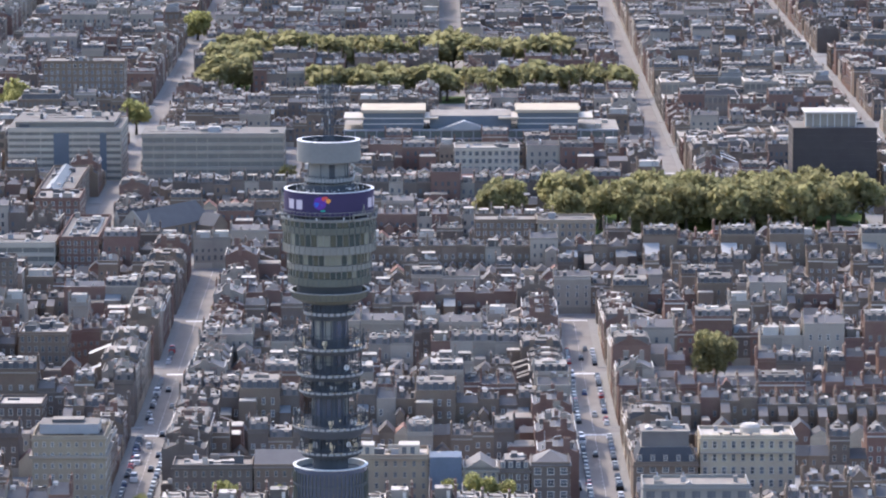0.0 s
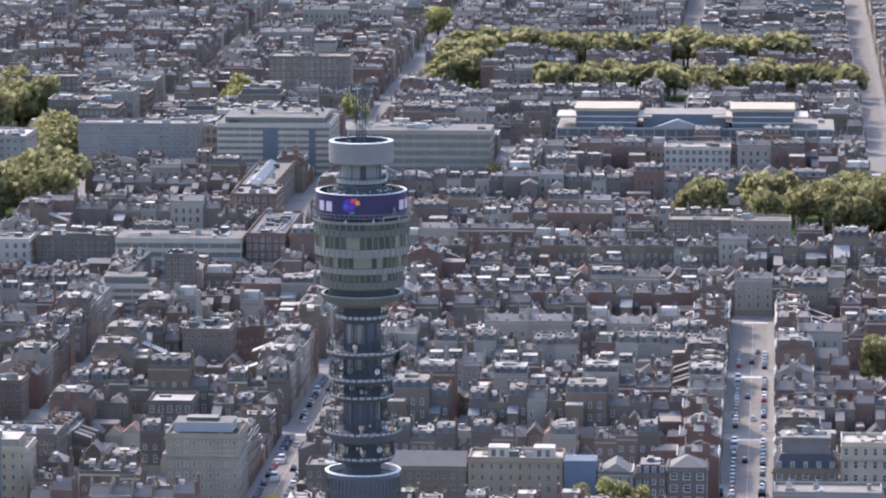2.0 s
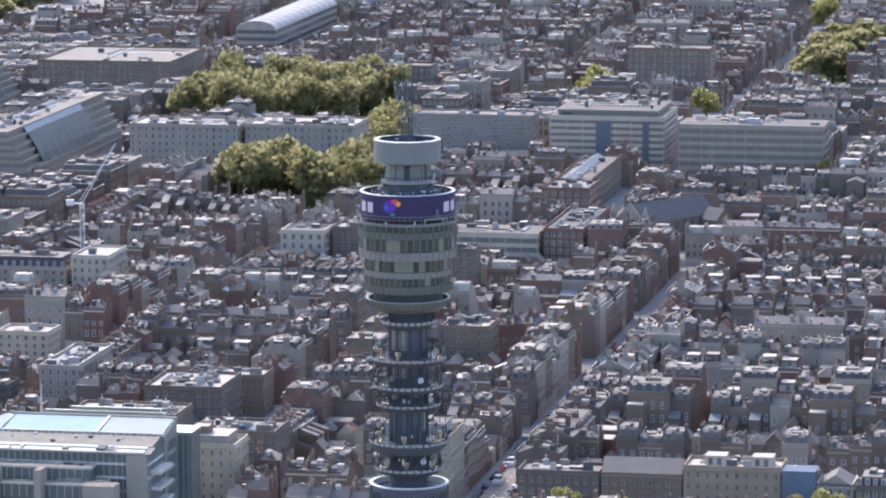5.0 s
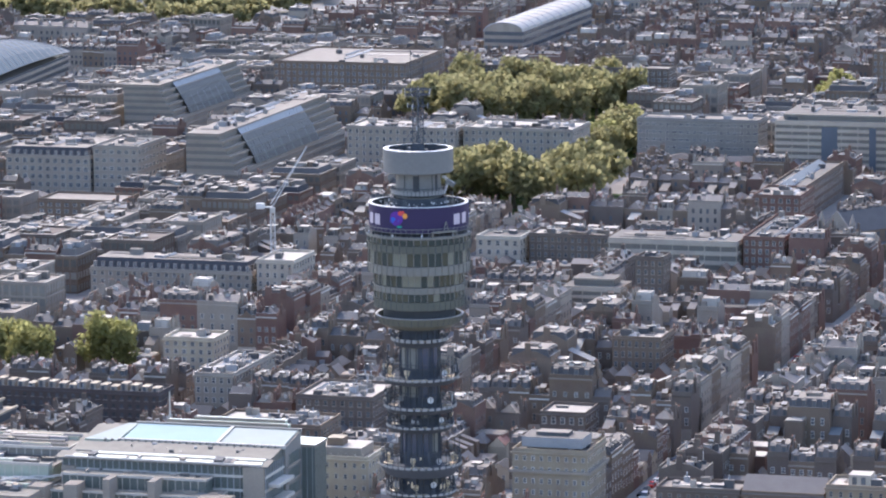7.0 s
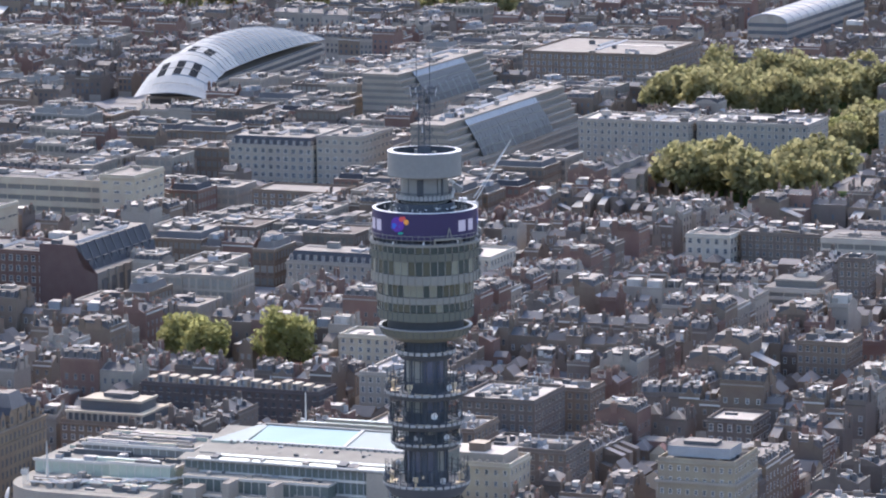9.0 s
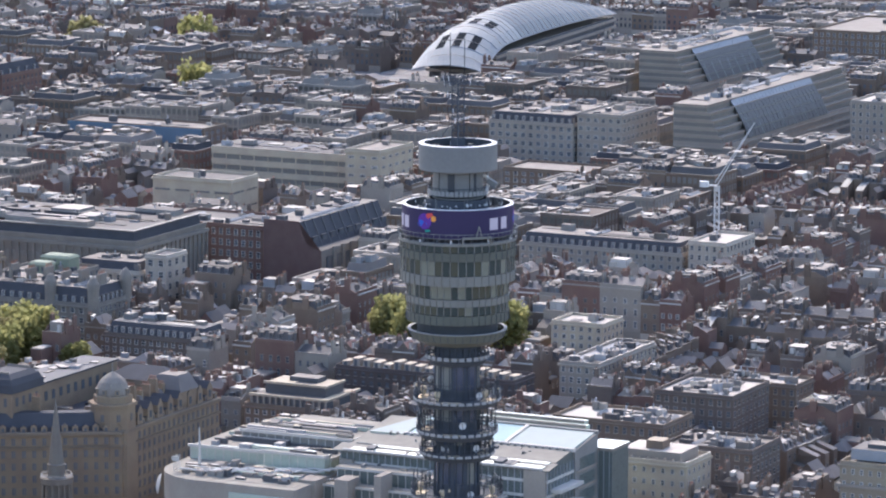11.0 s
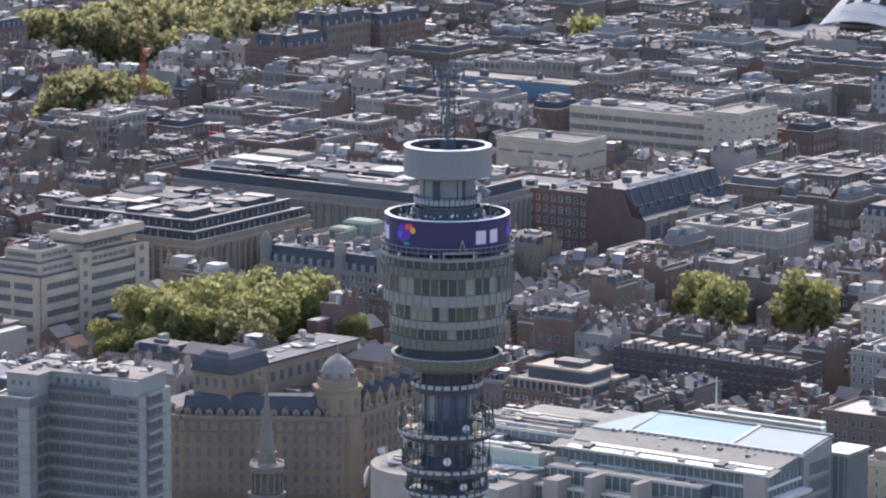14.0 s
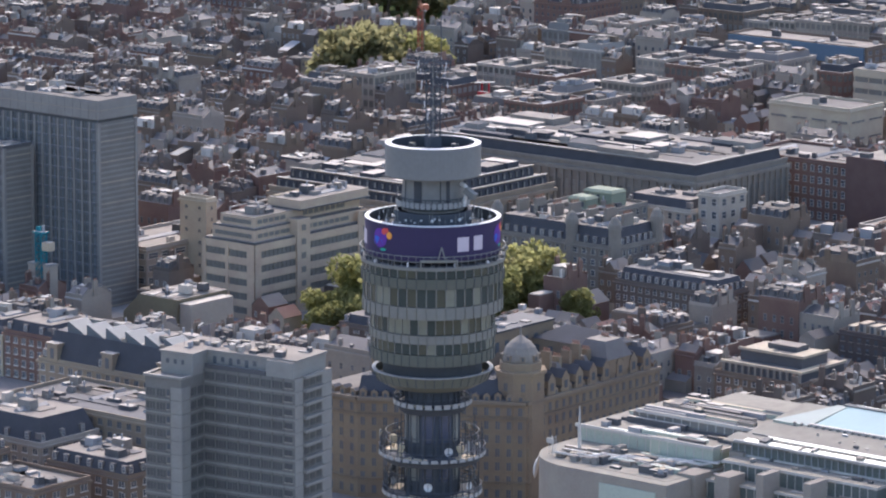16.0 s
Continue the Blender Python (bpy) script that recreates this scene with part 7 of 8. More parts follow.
# flat-roofed brick buildings behind the broadcasting centre and along the southern street
block("flat_brick_range", "long brown brick range with a bright cream flat roof", "building", -203, -170, 477, 497, 15, BROWN, 4, 13, 7, seed=111, roof=PALE, plant=19, frame_m=STONE)
block("flat_brick_block", "dark brick block with a cluttered pale roof", "building", -191, -167, 519, 546, 16, DARKB, 5, 9, 9, seed=112, roof=PALE, plant=17, frame_m=STONE)
block("flat_brick_block", "dark brick corner block with roof rooms", "building", -159, -134, 452, 472, 16, DARKB, 5, 9, 7, seed=113, roof=LEAD, plant=17, frame_m=STONE)
block("dark_block_of_flats", "tall dark brick block of flats", "building", -145.5, -135.5, 766, 778, 23.5, DARKB, 7, 4, 4, seed=114, roof=LEAD, plant=3, frame_m=STONE)
block("flat_hall", "low hall with a bright flat roof", "building", -118, -104, 529, 545, 12, DARKB, 3, 5, 5, seed=115, roof=PALE, plant=1)
block("brick_row", "brown brick row with a cream roof edge", "building", -187, -162, 554, 568, 13.5, BROWN, 4, 10, 5, seed=116, roof=PALE, plant=11, frame_m=STONE)
block("brick_offices", "brown brick offices with many small windows", "building", -121, -105, 632, 650, 18, BROWN, 5, 7, 7, seed=117, roof=PALE, plant=11, frame_m=STONE)
block("maroon_brick_block", "dark maroon brick block with a flat cluttered roof", "building", -127.5, -112, 862, 925, 17, RED, 5, 6, 20, seed=118, roof=ASPH, plant=16)
block("dark_brick_row", "dark brick row with pale parapet", "building", -209.5, -178.5, 862, 878, 15.5, DARKB, 5, 12, 5, seed=119, roof=PALE, plant=11, frame_m=STONE)

# ---- trees ----
# leaf colours are paler than real foliage: distance haze is put into them
LEAFY = [mat("plane_leaves", (0.275, 0.255, 0.125), 0.8, vary=0.12, stain=0.5, grain=0.2, size=7, bump=0, spec=0.1, hue=0.02), mat("fresh_leaves", (0.305, 0.295, 0.12), 0.8, vary=0.12, stain=0.4, grain=0.2, size=6, bump=0, spec=0.1, hue=0.02),
         mat("bark", (0.10, 0.085, 0.06), 0.9, vary=0.2)]


for leaf in LEAFY[:2]:
    lt = leaf.node_tree
    thin, mixed = lt.nodes.new("ShaderNodeBsdfTranslucent"), lt.nodes.new("ShaderNodeMixShader")
    pb, end = lt.nodes["Principled BSDF"], lt.nodes["Material Output"]
    lt.links.new(pb.inputs["Base Color"].links[0].from_socket, thin.inputs[0])
    mixed.inputs[0].default_value = 0.72
    lt.links.new(pb.outputs[0], mixed.inputs[1]), lt.links.new(thin.outputs[0], mixed.inputs[2]), lt.links.new(mixed.outputs[0], end.inputs[0])


def crown_arrays(seed, leaves=2200, size=1.0):
    """An uneven, loose crown of small leaf sprays about one metre in radius."""
    r = np.random.RandomState(seed)
    lobes = [(np.array([0, 0, 0.1]), 0.62)]
    for k in range(17):
        a, e = r.uniform(0, 2 * np.pi), r.uniform(-0.55, 1.0)
        out = 0.66 * (1 - 0.4 * max(e, 0)) * r.uniform(0.75, 1.1)
        lobes.append((np.array([np.cos(a) * out, np.sin(a) * out, 0.6 * e]), r.uniform(0.22, 0.42)))
    weight = np.array([rad ** 2 for _, rad in lobes])
    pick = r.choice(len(lobes), leaves, p=weight / weight.sum())
    C, rad = np.array([c for c, _ in lobes])[pick], np.array([q for _, q in lobes])[pick]
    d = r.normal(size=(leaves, 3))
    d /= np.linalg.norm(d, axis=1)[:, None]
    p = C + d * (rad * r.uniform(0.55, 1.06, leaves))[:, None]
    n = d * 0.35 + r.normal(size=(leaves, 3)) * 0.7
    n /= np.linalg.norm(n, axis=1)[:, None]
    t = np.cross(n, r.normal(size=(leaves, 3)))
    t /= np.linalg.norm(t, axis=1)[:, None] + 1e-9
    b, s = np.cross(n, t), (size * r.uniform(0.035, 0.085, leaves))[:, None]
    V = np.stack([p - t * s - b * s, p + t * s - b * s * 0.6, p + t * s * 0.8 + b * s, p - t * s * 0.7 + b * s * 0.9], 1).reshape(-1, 3)
    return V, np.arange(4 * leaves).reshape(-1, 4), np.zeros(leaves, int)


CROWNS = [crown_arrays(40 + k, 1300, 1.18) for k in range(6)]
NEAR_CROWNS = [crown_arrays(80 + k, 3600, 0.75) for k in range(6)]
FAR_CROWNS = [crown_arrays(60 + k, 520, 2.05) for k in range(5)]
CROWN_MESH = [[raw_mesh("crown", V, F, M + c, LEAFY) for V, F, M in CROWNS] for c in (0, 1)]
NEAR_MESH = [[raw_mesh("crown", V, F, M + c, LEAFY) for V, F, M in NEAR_CROWNS] for c in (0, 1)]
tk = Shape().lathe([(0.11, 0), (0.075, 0.5), (0.055, 1.1), (0.02, 1.9)], 2, 8)
for k in range(5):
    a = 2 * math.pi * k / 5
    tk.tube((0, 0, 0.7 + 0.1 * k), (0.55 * math.cos(a), 0.55 * math.sin(a), 1.3 + 0.12 * k), 0.03, 2, 5)
TRUNK_ARRAYS = tk.arrays()
TRUNK = raw_mesh("trunk", *TRUNK_ARRAYS, LEAFY)
tree_rng = random.Random(3)
LOW.append((-455, -385, 438, 468))


def tree(v, u, r, h, fresh=False, label="", group=""):
    r *= 1.25
    root = thing("tree", at(v, u, 0, tree_rng.uniform(0, 360)), label or ("young tree in fresh yellow-green leaf" if fresh else "broad plane tree in dusty spring leaf"), "tree", group)
    cz = h - r * 0.88
    part("trunk", TRUNK, root, mtx=Matrix.Diagonal((h / 2.2, h / 2.2, cz / 1.6, 1)))
    k = tree_rng.randrange(6)
    part("crown", (NEAR_MESH if u < 700 else CROWN_MESH)[1 if fresh else 0][k], root, mtx=Matrix.Translation((0, 0, cz)) @ Matrix.Diagonal((r, r, r * tree_rng.uniform(0.95, 1.12), 1)))


def grove(v0, v1, u0, u1, n, r, h, group, fresh=0.0):
    BUILT.append((v0 - 3, v1 + 3, u0 - 3 - (24 if u0 < 1200 else 10), u1 + 3))
    s = Shape()
    s.box(v0 - 2, v1 + 2, u0 - 2, u1 + 2, 0, 0.14, 2)
    V, F, M = s.arrays()
    ob = tagged(new("lawn", raw_mesh("lawn", V, F, M, PAVING)), "mown grass of a city garden square", "lawn", "", "structure")
    ob.matrix_basis = at(0, 0)
    spots = []
    for _ in range(n * 12):
        if len(spots) == n:
            break
        p = (tree_rng.uniform(v0, v1), tree_rng.uniform(u0, u1))
        if all((p[0] - a) ** 2 + (p[1] - b) ** 2 > (r * 0.95) ** 2 for a, b in spots):
            spots.append(p)
    if u0 > 1350:
        far = Stuff()
        for v, u in spots:
            k = r * 1.2 * tree_rng.uniform(0.8, 1.15)
            far.put(FAR_CROWNS[tree_rng.randrange(5)], at(v, u, h * tree_rng.uniform(0.5, 0.65), tree_rng.uniform(0, 360)) @ Matrix.Diagonal((k, k, k * 0.85, 1)))
            far.put((*TRUNK_ARRAYS[:2], TRUNK_ARRAYS[2]), at(v, u) @ Matrix.Diagonal((8, 8, 5.5, 1)))
        tagged(new("square_trees", raw_mesh("square_trees", np.concatenate(far.V), np.concatenate(far.F), np.concatenate(far.M), LEAFY)), "plane trees of a distant garden square in spring leaf", "trees", "", "stuff")
        return
    for v, u in spots:
        k = tree_rng.uniform(0.8, 1.15)
        tree(v, u, r * k, h * tree_rng.uniform(0.85, 1.1), tree_rng.random() < fresh, group=group)


grove(69.5, 199.2, 981.7, 1043.4, 44, 8.5, 20, "trees of the long garden")
grove(38, 50, 1009.1, 1025.6, 3, 7.5, 18, "trees of the long garden")
grove(-96.1, 94.7, 1601.8, 1636.6, 34, 9.5, 22, "trees of the far squares")
grove(-48.8, 118.7, 1465.4, 1494.8, 26, 8.5, 20, "trees of the far squares", 0.1)
grove(-103.2, -85.4, 1487.1, 1601.2, 9, 9, 20, "trees of the far squares")
grove(-382, -286.2, 1267.4, 1393.9, 34, 10, 23, "trees of the hotel square")
grove(-266, -248.5, 1182.5, 1255.8, 7, 8, 19, "trees of the hotel square", 0.3)
grove(-291, -226.4, 1011.9, 1079.7, 16, 10.5, 23, "trees of the small square")
grove(-440, -402, 491.1, 537.4, 15, 9.0, 19, "trees of the near square", 0.8)
grove(-438, -424, 473, 484, 4, 5.5, 12, "trees of the near square", 1.0)
grove(-884, -800, 972, 1068, 26, 11, 23, "trees of the southern square", 0.08)
grove(-905, -795, 1085, 1140, 16, 11, 22, "trees of the southern square")
grove(-752, -716, 834, 872, 7, 9.5, 20, "trees of the southern square", 0.08)
GARDEN_TREES = ((113, 635, 7.5, 17, 0), (-288, 623, 9.0, 19, 1), (-313, 615, 7.8, 17, 1), (-324, 622, 8.2, 18.5, 1), (-90, 393, 4.0, 13, 1), (-40, 402, 4.4, 13, 1), (-24, 397, 3.6, 12.5, 1), (22, 402, 4.0, 12.6, 1), (32, 404, 5.4, 13.4, 1), (38.5, 404, 4.0, 12, 1), (-130, 1331, 7, 18, 1), (-197, 1387, 8, 18, 1), (44, 1443, 7, 17, 0), (-767, 1280, 11, 22, 1), (-680, 1130, 10, 20, 1), (-829, 1281, 10, 20, 0))
STREET_TREES = ((-628, 910, 4.6, 9.5, 1), (-620, 903, 4.2, 8.5, 1), (-197, 1420, 8, 18, 1), (-126, 1807, 8, 18, 1), (-386, 529, 5, 12, 1), (-47, 1106, 5, 13, 0), (-60, 1148, 5, 12, 0), (57, 780, 4, 9, 0), (58, 755, 4, 9, 0), (57, 619, 2.6, 7, 0), (57, 576, 2.8, 7, 0), (56, 539, 2.6, 7, 0), (57, 600, 3, 8, 0), (-59, 761, 3.4, 8, 0), (-107, 424, 3, 7, 1), (-65, 409, 3, 7, 1))
for v, u, r, h, fresh in GARDEN_TREES + STREET_TREES:
    tree(v, u, r, h, bool(fresh))
    if r > 6:
        BUILT.append((v - 9, v + 9, u - (30 if u < 800 else 12), u + 7))
woods = Stuff()
wr = random.Random(9)
for k in range(150):
    v, u = wr.uniform(-857, -606), wr.uniform(1680, 2100)
    r = wr.uniform(8, 13)
    woods.put(FAR_CROWNS[k % 5], at(v, u, r * 0.9, wr.uniform(0, 360)) @ Matrix.Diagonal((r, r, r * 0.85, 1)))
V, F, M = np.concatenate(woods.V), np.concatenate(woods.F), np.concatenate(woods.M)
tagged(new("far_woods", raw_mesh("far_woods", V, F, M, LEAFY)), "distant park woodland in spring leaf", "trees", "", "stuff")
BUILT.append((-878.3, -570, 1649.3, 2173.1))

# ---- terraced houses ----
def house_kit(seed, kind):
    """The shapes of one kind of house: walls, roof, chimneys, and the places of its windows."""
    r = random.Random(seed)
    K = dict(wall=Shape(), roof=Shape(), stacks=[], dormers=[], wins=[], bits=[], kind=kind)

    def bit(name):
        K["bits"].append((name, Shape()))
        return K["bits"][-1][1]

    W, R = K["wall"], K["roof"]
    if kind == "mews":
        w, d, h = r.uniform(4.6, 6.5), r.uniform(6.5, 9), r.uniform(5.2, 7.0)
        wall = r.choice((BROWN, BROWN, DARKB, RED, DARKB, BROWN, CREAM))
        W.box(-w / 2, w / 2, 0, d, 0, h, wall, LEAD)
        t = r.random()
        if t < 0.5:
            R.gable(-w / 2, w / 2, 0, d, h, r.uniform(1.8, 2.8), r.choice((SLATE, SLATE, DSLATE, SLATE, DSLATE, TILE)), wall, r.choice("xy"))
        elif t < 0.7:
            R.hip(-w / 2 - 0.2, w / 2 + 0.2, -0.2, d + 0.2, h, 2.2, SLATE)
        else:
            R.box(-w / 2 + 0.4, w / 2 - 0.4, 0.4, d - 0.4, h + 0.01, h + 0.3, r.choice((PALE, LEAD, ASPH)))
            bit("roof_box").box(0, 1.6, 2, 3.6, h + 0.3, h + 1.5, r.choice((WHITE, LEAD, GMETAL)), PALE)
        K.update(w=w, d=d, h=h)
        for x in (-w / 4, w / 4):
            K["wins"] += [(x, h * 0.55, 1.0, 1.5, 0), (x, 0.9, 1.2, 1.6, 0), (x, h * 0.5, 1.0, 1.4, d)]
        return K
    if kind == "commercial":
        w, d, h = r.uniform(9, 24), r.uniform(16, 26), r.uniform(10, 18)
        wall = r.choice((STONE, STONE, CONC, BROWN, BROWN, DARKB, RED))
        roof = r.choice((LEAD, ASPH, PALE, LEAD))
        W.box(-w / 2, w / 2, 0, d, 0, h, wall, roof)
        n, fl = int(w / 2.6), int(h / 3.5)
        for f in range(fl):
            z = 1.2 + f * h / fl
            W.box(-w / 2 - 0.05, w / 2 + 0.05, -0.05, d + 0.05, z, z + h / fl * 0.55, BLINDS)
            W.box(-w / 2 - 0.25, w / 2 + 0.25, -0.25, d + 0.25, z + h / fl * 0.6, z + h / fl * 0.75, wall, under=True)
        for k in range(n + 1):
            x = -w / 2 + k * w / n
            W.box(x - 0.35, x + 0.35, -0.16, 0, 0, h, wall), W.box(x - 0.35, x + 0.35, d, d + 0.16, 0, h, wall)
        q = int(d / 2.6)
        for k in range(q + 1):
            y = k * d / q
            W.box(w / 2, w / 2 + 0.16, y - 0.35, y + 0.35, 0, h, wall), W.box(-w / 2 - 0.16, -w / 2, y - 0.35, y + 0.35, 0, h, wall)
        W.box(-w / 2 - 0.3, w / 2 + 0.3, -0.3, 0.3, h - 0.3, h + 0.8, wall, PALE), W.box(-w / 2 - 0.3, w / 2 + 0.3, d - 0.3, d + 0.3, h - 0.3, h + 0.8, wall, PALE)
        W.box(w / 2 - 0.3, w / 2 + 0.3, 0.3, d - 0.3, h - 0.3, h + 0.8, wall, PALE), W.box(-w / 2 - 0.3, -w / 2 + 0.3, 0.3, d - 0.3, h - 0.3, h + 0.8, wall, PALE)
        if r.random() < 0.6:
            R.box(-w / 2 + 1, w / 2 - 1, 1.5, d - 1.5, h, h + 3.0, r.choice((HSLATE, SLATE, DSLATE, CONC)), roof, dx=0.8, dy=0.8)
            h += 3.0
        for _ in range(12):
            x, y = r.uniform(-w / 2 + 2, w / 2 - 6), r.uniform(3, d - 6)
            R.box(x, x + r.uniform(0.8, 5), y, y + r.uniform(0.8, 5), h, h + r.uniform(0.4, 2.4), r.choice((GMETAL, LEAD, CONC, BROWN, DMETAL, ASPH)), r.choice((PALE, LEAD, ASPH, LEAD)))
        for _ in range(3):
            x, y, ln = r.uniform(-w / 2 + 2, w / 2 - 4), r.uniform(3, d / 2), r.uniform(5, d / 2)
            R.gable(x, x + 2, y, y + ln, h + 0.2, 0.6, r.choice((RLIGHT, ZINC, PALE)), GMETAL, "y", 0)
        K.update(w=w, d=d, h=h)
        return K
    if kind == "block":
        w, d, h = r.uniform(10, 16), r.uniform(11, 14), r.uniform(13, 16.5)
    else:
        w, d, h = r.uniform(5.3, 7.6), r.uniform(9.5, 12), r.uniform(10, 13)
    wall = r.choice((BROWN, BROWN, DARKB, DARKB, DARKB, BROWN, BROWN, RED, RED, DARKB, BROWN, DARKB, STONE)) if kind != "block" else r.choice((RED, BROWN, STONE, BROWN, BROWN, DARKB, DARKB))
    # stone and painted trim, kept pale on parapet tops to imitate sunlit edges
    trim = r.choice((WHITE, STONE, PALE, wall))
    W.box(-w / 2, w / 2, 0, d, 0, h, wall, LEAD)
    bit("ground_storey").box(-w / 2, w / 2, -0.12, 0, 0, 3.4, r.choice((STUCCO, wall, wall, STONE)))
    bit("cornice").box(-w / 2, w / 2, -0.35, 0, h - 0.5, h - 0.1, trim, under=True)
    bit("parapet").box(-w / 2, w / 2, 0, 0.3, h, h + 0.9, wall, trim), bit("parapet").box(-w / 2, w / 2, d - 0.3, d, h, h + 0.7, wall, trim)
    # party walls; their pale coping tops also imitate sunlit edges
    for x in (-w / 2, w / 2 - 0.3):
        bit("party_wall").solid([(x, 0.3, h), (x + 0.3, 0.3, h), (x + 0.3, d - 0.3, h), (x, d - 0.3, h)], [(x, d * 0.35, h + 1.9), (x + 0.3, d * 0.35, h + 1.9), (x + 0.3, d * 0.65, h + 1.9), (x, d * 0.65, h + 1.9)], wall, r.choice((LEAD, PALE, STONE)))
    # back extension
    ew, ed, eh = w * r.uniform(0.4, 0.6), r.uniform(4, 9), h * r.uniform(0.45, 0.9)
    side = r.choice((-1, 1))
    ex0 = -w / 2 if side < 0 else w / 2 - ew
    if r.random() < 0.85:
        bit("rear_extension").box(ex0, ex0 + ew, d, d + ed, 0, eh, wall, r.choice((LEAD, ASPH, PALE)))
        if r.random() < 0.4:
            bit("extension_roof").lean(ex0, ex0 + ew, d + ed, d, eh, eh + ed * r.uniform(0.2, 0.4), r.choice((ZINC, SLATE, LEAD, RLIGHT)), wall)
        elif r.random() < 0.5:
            bit("extension_roof").gable(ex0, ex0 + ew, d, d + ed, eh, 1.6, SLATE, wall, "y")
        else:
            bit("extension_roof").box(ex0 + 0.3, ex0 + ew - 0.3, d + 0.3, d + ed - 0.3, eh + 0.01, eh + 0.25, r.choice((PALE, LEAD, ASPH)))
        for f in range(int(eh / 3.3)):
            K["wins"].append((ex0 + ew / 2, 1.0 + 3.3 * f, 1.0, 1.6, d + ed))
    lx = w / 2 - (w - ew) / 2 if side < 0 else -w / 2 + (w - ew) / 2
    # ground-floor infill behind
    if r.random() < 0.7:
        bit("yard_building").box(-w / 2, w / 2, d + 0.02, d + r.uniform(6, 10), 0, r.uniform(3, 6), wall, r.choice((LEAD, PALE, ASPH, SLATE)))
    t = r.random()
    if t < 0.36:
        R.box(-w / 2 + 0.3, w / 2 - 0.3, 0.5, d - 0.5, h, h + 2.7, r.choice((SLATE, DSLATE)), r.choice((LEAD, LEAD, ASPH, PALE)), dy=1.1)
        bit("roof_box").box(-w * 0.2, w * 0.15, d * 0.35, d * 0.6, h + 2.7, h + r.uniform(2.95, 3.6), r.choice((WHITE, LEAD, SLATE, wall)), r.choice((PALE, LEAD)))
        for x in ((-w / 4, w / 4) if kind != "block" else (-w * 0.36, -w * 0.12, w * 0.12, w * 0.36)):
            K["dormers"] += [(x, 0.75, 0), (x, d - 0.75, 180)]
    elif t < 0.62:
        R.gable(-w / 2 + 0.3, w / 2 - 0.3, 0.3, d - 0.3, h + 0.1, r.uniform(1.7, 2.5), r.choice((SLATE, SLATE, DSLATE, DSLATE, SLATE, DSLATE, TILE)), wall, "x", 0)
        if r.random() < 0.5:
            K["dormers"] += [(-w / 5, 1.6, 0), (w / 5, d - 1.6, 180)]
    elif t < 0.74:
        R.hip(-w / 2 + 0.3, w / 2 - 0.3, 0.3, d - 0.3, h + 0.1, r.uniform(2.2, 3.2), r.choice((SLATE, SLATE, LEAD)))
    elif t < 0.86:
        g = h + 0.1
        R.gable(-w / 2 + 0.3, w / 2 - 0.3, 0.3, d / 2, g, 2.2, SLATE, wall, "x", 0), R.gable(-w / 2 + 0.3, w / 2 - 0.3, d / 2, d - 0.3, g, 2.2, SLATE, wall, "x", 0)
    else:
        R.box(-w / 2 + 0.3, w / 2 - 0.3, 0.3, d - 0.3, h + 0.01, h + 0.3, r.choice((PALE, LEAD, ASPH)))
        for _ in range(4):
            x, y = r.uniform(-w / 2 + 0.6, w / 2 - 2.4), r.uniform(1, d - 3)
            bit("roof_vent").box(x, x + r.uniform(0.8, 2.2), y, y + r.uniform(0.8, 2.2), h + 0.3, h + r.uniform(0.8, 2.4), r.choice((WHITE, LEAD, PALE, GMETAL, DMETAL)), r.choice((PALE, LEAD)))
        if r.random() < 0.5:
            bit("roof_storey").box(-w / 2 + 1, w / 2 - 1, d * 0.3, d * 0.75, h + 0.3, h + 2.8, r.choice((SLATE, WHITE, LEAD, GMETAL)), PALE)
    if kind == "gabled":
        bit("street_gable").gable(-w * 0.32, w * 0.32, -0.1, d * 0.5, h, w * 0.36, r.choice((TILE, SLATE)), wall, "y", 0.1)
    for _ in range(r.choice((1, 1, 2, 3))):
        x, y = r.uniform(-w / 2 + 0.8, w / 2 - 2.2), r.uniform(2.0, d - 3.5)
        zt = h + (2.72 if t < 0.36 else 2.2)
        a, b, c = r.uniform(0.7, 1.7), r.uniform(0.8, 1.9), r.uniform(0.25, 0.6)
        low, flip = r.uniform(0.15, 0.55), r.random() < 0.5
        roof_light = bit("roof_light").box(x, x + a, y, y + b, zt - 1.2, zt + low, r.choice((WHITE, LEAD, wall)))
        m = r.choice((ZINC, ZINC, RLIGHT, PALE))
        roof_light.lean(x - 0.1, x + a + 0.1, y + b if flip else y, y if flip else y + b, zt + low, zt + low + c, m, LEAD)
    for x, y in ((-w / 2 - 0.35, d * 0.30), (-w / 2 - 0.35, d * 0.72), (w / 2 - 0.35, d * 0.45)):
        if r.random() < 0.92:
            s, top, ln = Shape(), h + r.uniform(2.8, 4.6), r.uniform(1.2, 2.4)
            s.box(x, x + 0.7, y - ln / 2, y + ln / 2, h, top, wall, STONE)
            n = max(2, int(ln / 0.62))
            for q in range(n):
                yy = y - ln / 2 + (q + 0.5) * ln / n
                s.box(x + 0.22, x + 0.48, yy - 0.13, yy + 0.13, top, top + r.uniform(0.4, 0.7), r.choice((POT, POT, BROWN)))
            K["stacks"].append(s)
    for _ in range(r.choice((2, 3, 4, 5))):
        x, y, a = r.uniform(-w / 2 + 0.5, w / 2 - 1.6), r.uniform(0.8, d - 2.0), r.uniform(0.35, 1.1)
        zt = h + (2.7 if t < 0.36 else r.uniform(0.6, 1.9))
